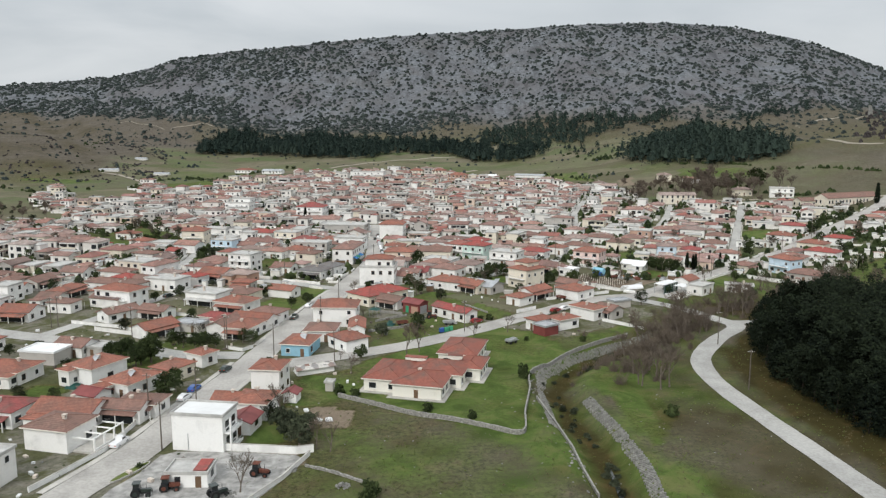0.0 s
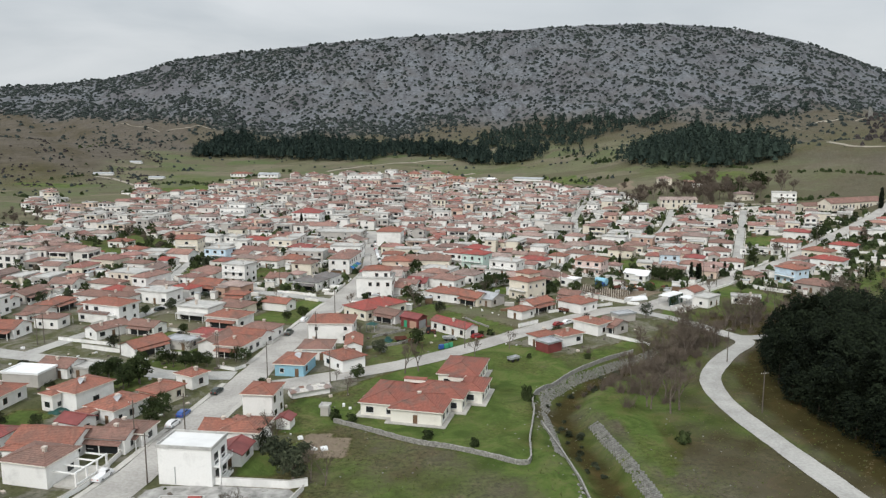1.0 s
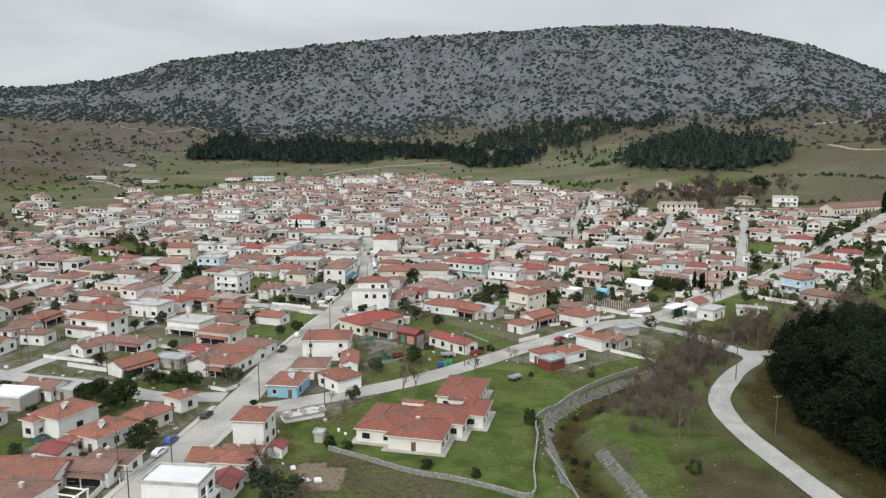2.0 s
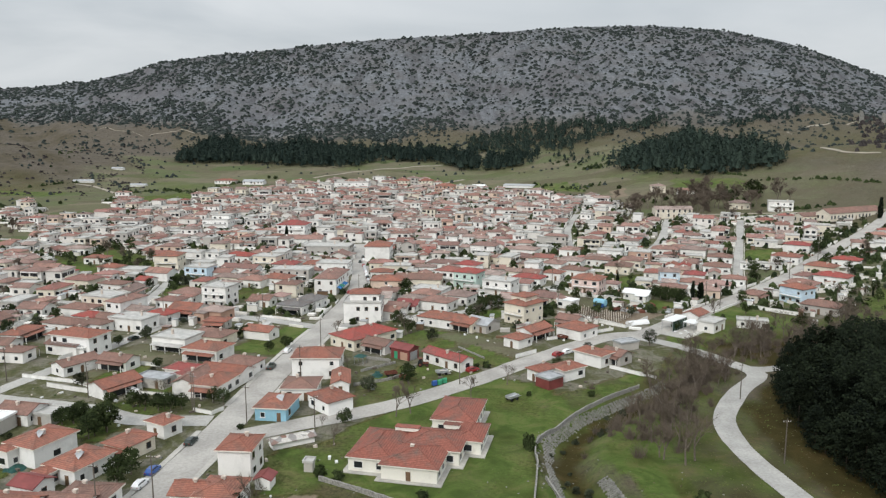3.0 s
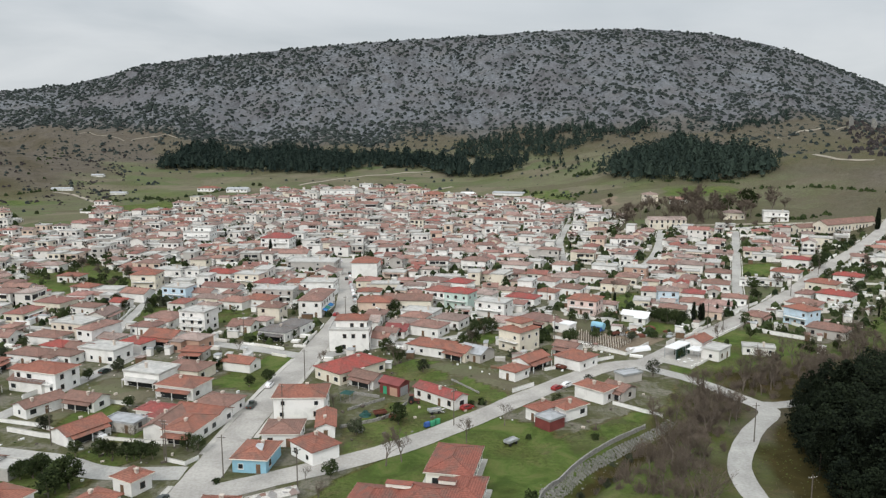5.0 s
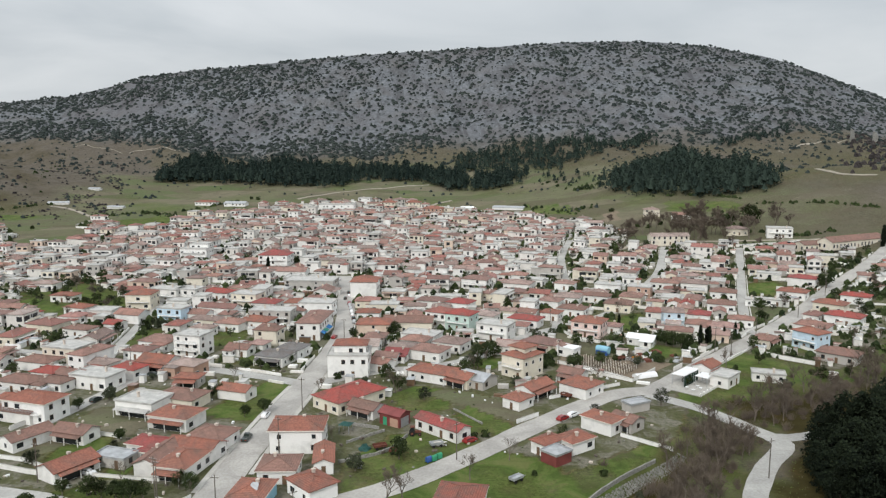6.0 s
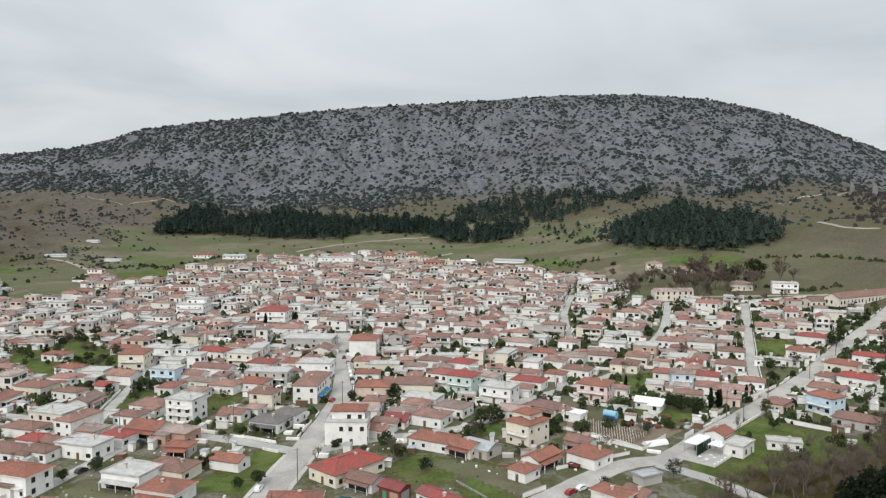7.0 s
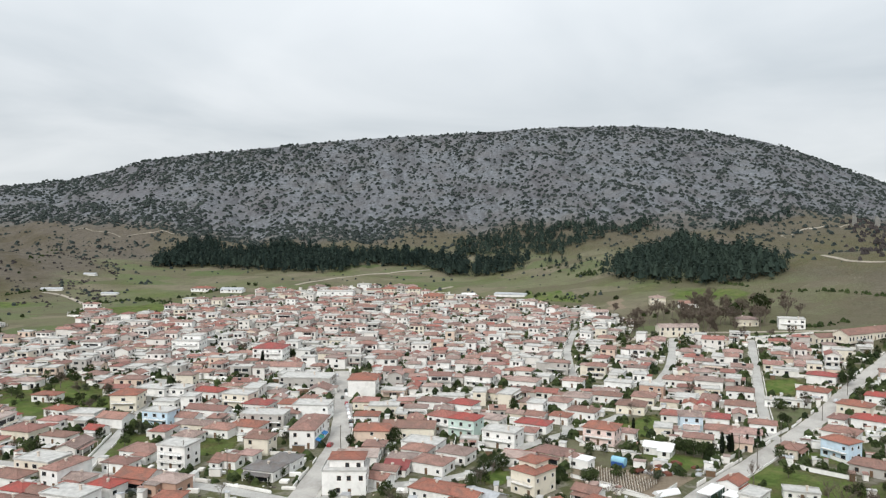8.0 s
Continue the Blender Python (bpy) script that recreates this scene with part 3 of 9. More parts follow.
plot('dry', [(-310, 496), (-252, 499), (-262, 530), (-294, 566), (-345, 600)])
plot('grass', [(128, 284), (152, 296), (172, 318), (206, 352), (236, 388), (262, 412), (300, 416), (300, 398), (240, 340), (188, 306), (140, 276)])
plot('soil', [(159, 689), (172, 695), (167, 660), (152, 653)])


TOWN = [(-75, 60), (-40, 132), (-20, 176), (30, 212), (64, 232), (80, 262), (120, 268), (190, 310), (300, 400), (300, 455), (262, 490), (210, 535), (155, 560), (150, 640), (122, 700), (84, 735), (40, 775), (-15, 822), (-64, 828), (-130, 818), (-185, 748), (-230, 752), (-290, 716), (-300, 684), (-345, 680), (-352, 652), (-312, 584), (-283, 560), (-248, 489), (-276, 474), (-330, 460), (-330, 400), (-250, 280), (-190, 150), (-150, 60)]


def in_town(x, y):
    return inside(x, y, TOWN)


def polyx(y):
    """The east edge of the lane at y."""
    return np.interp(y, [60, 117, 134, 153, 172, 186, 198, 214, 226, 240, 262], [80, 76.5, 74.5, 72, 70, 70.5, 74, 84, 93, 92, 84])


def build_ground():
    def lines(*spans):
        out = []
        for a, b, s in spans:
            out += list(np.arange(a, b, s))
        return np.array(out + [spans[-1][1]])
    xs = lines((-4000, -1200, 200), (-1200, -400, 16), (-400, -150, 5), (-150, 150, 2.0), (150, 400, 5), (400, 1200, 16), (1200, 4000, 200))
    ys = lines((-1500, 60, 60), (60, 340, 2.0), (340, 720, 4), (720, 1720, 11), (1720, 4200, 80))
    X, Y = np.meshgrid(xs, ys)
    Z = land(X, Y)
    nx, ny = len(xs), len(ys)
    me = bpy.data.meshes.new("ground")
    idx = np.arange(nx * ny).reshape(ny, nx)
    quads = np.stack([idx[:-1, :-1], idx[:-1, 1:], idx[1:, 1:], idx[1:, :-1]], -1).reshape(-1, 4)
    me.from_pydata(np.stack([X, Y, Z], -1).reshape(-1, 3).tolist(), [], quads.tolist())
    me.materials.append(MAT["ground"])
    me.polygons.foreach_set("use_smooth", [True] * len(quads))
    m = {k: np.zeros(X.shape) for k in ("lush", "yard", "soil", "rock", "brown", "litter", "hazy_meadow")}
    town = in_town(X, Y)
    m["yard"][town] = 0.58
    far = np.clip((Y - 520) / 100, 0, 1)
    s = Y + 1.3 * np.maximum(X - 60, 0)
    m["brown"] = np.clip(np.where(~town, 0.58 + 0.4 * wobble(X, Y, 60, 3.0), 0), 0, 1)
    m["brown"] += np.clip((-X - 330 - 40 * wobble(X, Y, 35, 2.0)) / 140, 0, 0.7) * np.clip((Y - 830) / 120, 0, 1)
    m["lush"] = np.where(~town & (Y > 500), np.clip(0.26 + 0.32 * wobble(X, Y, 45, 7.0), 0, 0.8) * np.clip((1050 - Y) / 150, 0, 1) * np.clip((X + 420) / 120, 0, 1), 0)
    lx = np.clip(1 - polyline_distance(X, Y, CREEK) / 26, 0, 1) * (Y < 240)
    m["lush"] = np.maximum(m["lush"], np.where(~town & (Y < 330), 0.40 + 0.30 * wobble(X, Y, 17, 1.0) + 0.18 * wobble(X, Y, 5.5, 3.0) + 0.25 * lx, 0))
    m["litter"] = np.where((Y < 262) & (X > 60), np.clip((X - polyx(Y)) / 6 + 0.1 + 0.35 * wobble(X, Y, 7, 4.0), 0, 0.9), 0)
    m["litter"] = np.maximum(m["litter"], np.where(~town & (Y < 178) & (X > 44) & (X < 70), 0.37 + 0.3 * wobble(X, Y, 9, 6.0), 0))
    m["litter"] = np.maximum(m["litter"], np.where(~town & (Y < 262) & (X > -30), np.clip(0.10 + 0.40 * wobble(X, Y, 6.5, 8.0) + np.clip((X - 42) / 90, 0, 0.3), 0, 0.9), 0))
    m["litter"] = np.maximum(m["litter"], np.where((X > 84) & (X < 230) & (Y > 225) & (Y < 330), np.clip(0.75 - np.abs(Y - np.interp(X, [90, 200], [246, 296])) / 34 + 0.3 * wobble(X, Y, 9, 2.0), 0, 0.9), 0))
    m["litter"] = np.maximum(m["litter"], np.clip(1.05 - polyline_distance(X, Y, CREEK) / 5.5 + 0.3 * wobble(X, Y, 4, 5.0), 0, 0.85) * (polyline_distance(X, Y, CREEK) < 6))
    m["brown"] = np.where(Y < 330, np.where(X > 72, 0.75, m["brown"] * 0.8), m["brown"])
    # Distance mask that brings in the haze-greyed meadow colour beyond y 380.
    m["hazy_meadow"] = np.where(~town & (Y > 380), np.clip((Y - 380) / 80, 0, 1) * (0.78 + 0.35 * wobble(X, Y, 33, 8.0)) * np.clip((430 - X) / 230, 0.35, 1) * np.clip((X + 520) / 180, 0, 1), 0)
    y0 = np.clip(1010 - 1.0 * np.maximum(X - 60, 0), 760, 1010)
    u = (Y - y0) / (1600 - y0)
    m["rock"] = np.clip((u - rock_foot(X / np.maximum(Y, 200)) - 0.04 * wobble(X, Y, 40, 5.0)) * 5 + 0.5, 0, 1.2)
    m["brown"] = np.maximum(m["brown"], np.clip(0.25 + u * 2.2, 0, 0.75) * (u > -0.15))
    side = 0.5 * np.clip((X - 140) / 120, 0, 1) * (Y > 480) + np.clip((-X - 380) / 150, 0, 1) * (Y > 640)
    m["lush"] *= 1 - 0.7 * side
    # heath on the western spur
    west = np.clip((-X / np.maximum(Y, 200) - 0.37 + 0.05 * wobble(X, Y, 42, 4.0)) / 0.10, 0, 1) * np.clip((Y - 740) / 90, 0, 1) * ~town
    m["litter"] = np.maximum(m["litter"], west * (0.30 + 0.30 * wobble(X, Y, 19, 6.0)))
    m["hazy_meadow"] *= (1 - 0.8 * west) * (1 - 0.75 * np.clip((u - 0.02 + 0.05 * wobble(X, Y, 38, 2.0)) * 8, 0, 1))
    m["lush"] *= 1 - 0.9 * np.clip(u * 8, 0, 1)
    m["brown"] = np.maximum(m["brown"], 0.8 * side * ~town)
    for p in PLOTS:
        k = in_plot(p, X, Y)
        for name in m:
            if name in ("lush", "soil", "brown", "yard"):
                m[name][k] = 0.0
        if p[0] == "lush":
            m["lush"][k] = 0.66 + 0.22 * wobble(X[k], Y[k], 8, 2.0)
        elif p[0] == "grass":
            m["lush"][k], m["brown"][k] = 0.58 + 0.25 * wobble(X[k], Y[k], 6, 2.0), 0.2
        elif p[0] == "dry":
            m["brown"][k], m["hazy_meadow"][k] = 0.5, 0.9
        elif p[0] == "soil":
            m["soil"][k] = 0.9
        elif p[0] == "yard":
            m["yard"][k] = 1.0
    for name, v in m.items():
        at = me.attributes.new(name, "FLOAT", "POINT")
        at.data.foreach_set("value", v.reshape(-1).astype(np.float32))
    return tagged(put("ground", me), "uneven grassland and village yards rising to a rocky mountain", "ground", kind="structure")


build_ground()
for _k, (_name, (_pts, _w, _mat)) in enumerate(STREETS.items()):
    strip(_name, _pts, _w, _mat, 0.12 - 0.005 * _k, "worn pale grey street through the village", "road")

strip('farm_track', [(-366, 815), (-342, 803), (-310, 765), (-278, 727)], 4.0, "dirt", 0.25, 'pale dirt track across the fields', "track", step=6.0)
strip('field_track', [(-125, 844), (-84, 883), (-30, 911), (15, 926)], 4.0, "dirt", 0.25, 'pale dirt track across the fields', "track", step=6.0)
strip('meadow_track', [(-226, 743), (-197, 766), (-173, 793)], 4.0, "dirt", 0.25, 'pale dirt track across the fields', "track", step=6.0)
strip('hill_track', [(429, 932), (455, 951), (487, 958), (541, 990)], 6.0, "dirt", 0.25, 'pale dirt track across the fields', "track", step=6.0)
strip('wood_track', [(368, 735), (370, 697), (387, 672)], 5.0, "dirt", 0.25, 'pale dirt track across the fields', "track", step=6.0)
strip('barn_track', [(-2, 772), (18, 807), (36, 829)], 4.0, "dirt", 0.25, 'pale dirt track across the fields', "track", step=6.0)
strip('ridge_track', [(-530, 1259), (-410, 1213), (-298, 1168)], 1.8, "dirt", 0.7, 'reddish dirt track across the slope', "track", step=6.0)

for _pts, _side in (([(-62.5, 117), (-57.5, 135), (-54, 160), (-50, 190)], -1), ([(-48, 206), (-44.5, 240), (-41, 266), (-38.5, 280)], -1), ([(-54.6, 156), (-52.5, 172), (-51, 182)], 1), ([(-47, 216), (-44.5, 240), (-41, 266), (-37.5, 295), (-34, 325)], 1)):
    strip("pavement", _pts, 1.3, "pavement", 0.20, "narrow pale concrete pavement beside the street", "pavement", side=4.85 * _side, thick=0.2)


def blob_bush():
    rnd = random.Random(3)
    g = Geo()
    for _ in range(160):
        d = Vector((rnd.gauss(0, 0.45), rnd.gauss(0, 0.3), abs(rnd.gauss(0, 0.3))))
        u = Vector((rnd.gauss(0, 1), rnd.gauss(0, 1), rnd.gauss(0, 1))).normalized()
        w = u.orthogonal().normalized()
        g.add([d - u * 0.16, d + w * 0.1, d + u * 0.16, d - w * 0.1], [(0, 1, 2, 3)])
    return g


def concrete_yard():
    """Dusty paved yard round the outbuilding and the tractors."""
    rim = [(-52.5, 133.5), (-50.2, 135.2), (-41.6, 135.4), (-27.4, 133.9), (-25.4, 131.6), (-28.4, 122.0), (-32.4, 112.0), (-57.0, 111.0), (-56.0, 120.0), (-53.6, 126.0)]
    n = len(rim)
    g = Geo()
    g.v = [(x, y, 0.10) for x, y in rim] + [(x, y, -0.4) for x, y in rim]
    g.f = [tuple(range(n - 1, -1, -1))] + [(k, (k + 1) % n, n + (k + 1) % n, n + k) for k in range(n)]
    g.m = [0] * len(g.f)
    tagged(put("yard_paving", g.mesh("yard_paving", "yardslab")), "dusty pale concrete yard with tractors", "pavement", kind="structure")


concrete_yard()


def traffic_island():
    e = base("traffic_island", -55.3, 126.5, 66, "long kerbed island with grass in the street mouth", "traffic island", z=0.0)
    n = 28
    part("bush", blob_bush(), "leaf", e, "low dark bush", at=(2.2, 0, 0.3))
    ring = [(4.6 * math.cos(2 * math.pi * k / n), 0.9 * math.sin(2 * math.pi * k / n)) for k in range(n)]
    g = Geo()
    g.v = [(x, y, -0.1) for x, y in ring] + [(x, y, 0.27) for x, y in ring] + [(x * 0.95, y * 0.8, 0.27) for x, y in ring]
    for k in range(n):
        j = (k + 1) % n
        g.f += [(k, j, n + j, n + k), (n + k, n + j, 2 * n + j, 2 * n + k)]
    g.m = [0] * len(g.f)
    part("kerb", g, "pavement", e, "pale concrete kerb")
    t = Geo()
    t.v = [(x * 0.95, y * 0.8, 0.25) for x, y in ring] + [(0, 0, 0.36)]
    t.f = [(k, (k + 1) % n, n) for k in range(n)]
    t.m = [0] * n
    part("turf", t, "tuft", e, "rough grass")


traffic_island()

# ---- houses ----
WIN = {}


def window_mesh(kind):
    """A frame ring round a recessed pane; facing -y, sill at z 0."""
    if kind not in WIN:
        w, h, mats = {"small": (1.0, 1.1, ("frame_white", "glass")), "wide": (1.7, 1.3, ("frame_white", "glass")), "dark": (1.1, 1.3, ("shutter", "glass")), "tall": (1.3, 2.1, ("frame_white", "glass"))}[kind]
        t = 0.09

        def ring(r, y):
            return [(-w / 2 - r, y, -r), (w / 2 + r, y, -r), (w / 2 + r, y, h + r), (-w / 2 - r, y, h + r)]

        v = ring(t, 0.02) + ring(t, -0.06) + ring(0, -0.06) + ring(0, -0.02)
        sides = [(4 * k + j, 4 * k + (j + 1) % 4, 4 * k + 4 + (j + 1) % 4, 4 * k + 4 + j) for k in range(3) for j in range(4)]
        f = Geo().add(v, sides)
        s = Geo().box(-w / 2 - 0.18, -0.18, -t - 0.06, w / 2 + 0.18, 0.02, -t - 0.002)
        p = Geo().box(-w / 2 + 0.004, -0.03, 0.004, w / 2 - 0.004, 0.005, h - 0.004)
        both = Geo().add(v, sides)
        both.f.append((12, 13, 14, 15))
        both.m.append(1)
        WIN[kind] = (f.mesh("window", mats[0]), s.mesh("sill", "frame_white"), p.mesh("pane", "glass"), both.mesh("window", *mats))
    return WIN[kind]


def door_mesh():
    if "door" not in WIN:
        g = Geo().box(-0.5, -0.05, 0, 0.5, 0.02, 2.1).box(-0.36, -0.07, 0.25, 0.36, -0.05, 0.95).box(-0.36, -0.07, 1.1, 0.36, -0.05, 1.9)
        WIN["door"] = g.mesh("door", "shutter")
    return WIN["door"]


def chimney_geo():
    return Geo().box(-0.3, -0.3, -0.9, 0.3, 0.3, 0.75).box(-0.4, -0.4, 0.75, 0.4, 0.4, 0.87).box(-0.22, -0.22, 0.87, 0.22, 0.22, 1.0).box(-0.42, -0.42, 1.0, 0.42, 0.42, 1.1)


def hip_geo(w, d, z, rise, over=0.5, t=0.16):
    g = Geo()
    a, b = w / 2 + over, d / 2 + over
    if a >= b:
        r = [(-(a - b) - 0.01, 0, z + rise), (a - b + 0.01, 0, z + rise)]
        slopes = [(4, 5, 9, 8), (5, 6, 9), (6, 7, 8, 9), (7, 4, 8)]
    else:
        r = [(0, -(b - a) - 0.01, z + rise), (0, b - a + 0.01, z + rise)]
        slopes = [(4, 5, 8), (5, 6, 9, 8), (6, 7, 9), (7, 4, 8, 9)]
    v = [(-a, -b, z), (a, -b, z), (a, b, z), (-a, b, z), (-a, -b, z + t), (a, -b, z + t), (a, b, z + t), (-a, b, z + t)] + r
    g.add(v, slopes + [(3, 2, 1, 0), (0, 1, 5, 4), (1, 2, 6, 5), (2, 3, 7, 6), (3, 0, 4, 7)])
    # ridge and hip cappings
    top = [Vector(p) for p in r]
    g.tube(top[0] + Vector((0, 0, 0.02)), top[1] + Vector((0, 0, 0.02)), 0.13, 0.13, 5)
    ends = ((4, 0), (5, 1), (6, 1), (7, 0)) if a >= b else ((4, 0), (5, 0), (6, 1), (7, 1))
    for c, k in ends:
        g.tube(v[c], top[k], 0.1, 0.1, 4)
    return g


def gable_geo(w, d, z, rise, over=0.45, t=0.16):
    """Two tiled slabs, the ridge along the longer side."""
    g = Geo()
    along_x = w >= d
    L, s = (w, d) if along_x else (d, w)
    a, b = L / 2 + over, s / 2 + over
    zo = z - rise * over / (s / 2)
    for sg in (-1, 1):
        v = [(-a, sg * b, zo), (a, sg * b, zo), (a, 0, z + rise), (-a, 0, z + rise)]
        v = v + [(x, y, q + t) for x, y, q in v]
        f = [(0, 1, 2, 3), (7, 6, 5, 4), (0, 4, 5, 1), (1, 5, 6, 2), (2, 6, 7, 3), (3, 7, 4, 0)]
        if sg < 0:
            f = [tuple(reversed(q)) for q in f]
        if not along_x:
            v = [(-y, x, q) for x, y, q in v]
        g.add(v, f)
    p, q = ((-a, 0, z + rise + t), (a, 0, z + rise + t)) if along_x else ((0, -a, z + rise + t), (0, a, z + rise + t))
    g.tube(p, q, 0.13, 0.13, 5)
    return g


def wall_geo(w, d, h, gable=0.0):
    g = Geo()
    if not gable:
        return g.box(-w / 2, -d / 2, -0.6, w / 2, d / 2, h)
    a, b = w / 2, d / 2
    if w >= d:
        v = [(-a, -b, -0.6), (a, -b, -0.6), (a, b, -0.6), (-a, b, -0.6), (-a, -b, h), (a, -b, h), (a, b, h), (-a, b, h), (-a, 0, h + gable), (a, 0, h + gable)]
        return g.add(v, [(3, 2, 1, 0), (0, 1, 5, 4), (2, 3, 7, 6), (1, 2, 6, 9, 5), (3, 0, 4, 8, 7), (4, 5, 9, 8), (6, 7, 8, 9)])
    v = [(-a, -b, -0.6), (a, -b, -0.6), (a, b, -0.6), (-a, b, -0.6), (-a, -b, h), (a, -b, h), (a, b, h), (-a, b, h), (0, -b, h + gable), (0, b, h + gable)]
    return g.add(v, [(3, 2, 1, 0), (1, 2, 6, 5), (3, 0, 4, 7), (0, 1, 5, 8, 4), (2, 3, 7, 9, 6), (5, 6, 9, 8), (7, 4, 8, 9)])


def flat_geo(w, d, h, over=0.25):
    a, b = w / 2 + over, d / 2 + over
    g = Geo().box(-a, -b, h, a, b, h + 0.22)
    for x0, y0, x1, y1 in ((-a, -b, a, -b + 0.2), (-a, b - 0.2, a, b), (-a, -b + 0.2, -a + 0.2, b - 0.2), (a - 0.2, -b + 0.2, a, b - 0.2)):
        g.box(x0, y0, h + 0.222, x1, y1, h + 0.55)
    return g


FOOT = []      # footprints already taken: x, y, half sizes, turn


def free(x, y, hx, hy, a):
    for fx, fy, fhx, fhy, fa in FOOT:
        if math.hypot(x - fx, y - fy) > hx + hy + fhx + fhy:
            continue
        for (ax, ay, ahx, ahy, aa, bx, by, bhx, bhy, ba) in ((x, y, hx, hy, a, fx, fy, fhx, fhy, fa), (fx, fy, fhx, fhy, fa, x, y, hx, hy, a)):
            c, s = math.cos(aa), math.sin(aa)
            hit = False
            for su in (-1, -0.33, 0.33, 1):
                for sv in (-1, -0.33, 0.33, 1):
                    cx = bx + math.cos(ba) * su * bhx - math.sin(ba) * sv * bhy
                    cy = by + math.sin(ba) * su * bhx + math.cos(ba) * sv * bhy
                    u, v = (cx - ax) * c + (cy - ay) * s, -(cx - ax) * s + (cy - ay) * c
                    if abs(u) < ahx and abs(v) < ahy:
                        hit = True
            if hit:
                return False
    return True


ROOF_WORD = {"tile": "faded red clay tile", "tile_orange": "orange clay tile", "tile_dark": "weathered brown tile", "tile_red": "bright red tile", "flat": "flat concrete", "redsheet": "red sheet metal", "whitesheet": "white sheet metal", "greysheet": "grey sheet metal", "greensheet": "green sheet", "tile_grey": "grey tile", "tile_roof": "red clay tile", "patched": "patched sheet metal"}
WALL_WORD = {"white": "white plaster", "cream": "cream plaster", "grey": "bare concrete", "peach": "peach plaster", "pink": "pink plaster", "blue": "turquoise plaster", "palegreen": "pale green plaster", "paleblue": "pale blue plaster", "brick": "unplastered brick", "redsheet": "red sheet", "whitesheet": "white sheet", "stone": "field stone", "ivory": "ivory plaster"}


def windows_on(e, w, d, h, storeys, rnd, fine, skip=(), kind=None, doors=True, x0=0.0, y0=0.0, z0=0.0):
    """Windows and doors round a block, storey by storey."""
    for si, (length, off, rz) in enumerate(((w, d / 2, 0), (d, w / 2, 90), (w, d / 2, 180), (d, w / 2, 270))):
        if si in skip:
            continue
        n = max(1, int(length / 3.3))
        a = radians(rz)
        for s in range(storeys):
            for k in range(n):
                if rnd.random() < 0.24 and n > 1:
                    continue
                u = (k + 0.5) / n * length - length / 2 + rnd.uniform(-0.25, 0.25)
                px, py = math.cos(a) * u + math.sin(a) * off, math.sin(a) * u - math.cos(a) * off
                z = s * h / storeys
                if doors and s == 0 and si in (0, 1) and k == n // 2 and si == 0:
                    put("door", door_mesh(), e, (x0 + px, y0 + py, z0 + 0.02), a)
                    continue
                kd = kind or rnd.choice(("small", "small", "wide", "dark"))
                fr, sill, pane, both = window_mesh(kd)
                at = (x0 + px, y0 + py, z0 + z + 0.95)
                if fine:
                    o = put("window", fr, e, at, a)
                    put("sill", sill, o)
                    put("pane", pane, o)
                else:
                    put("window", both, e, at, a)


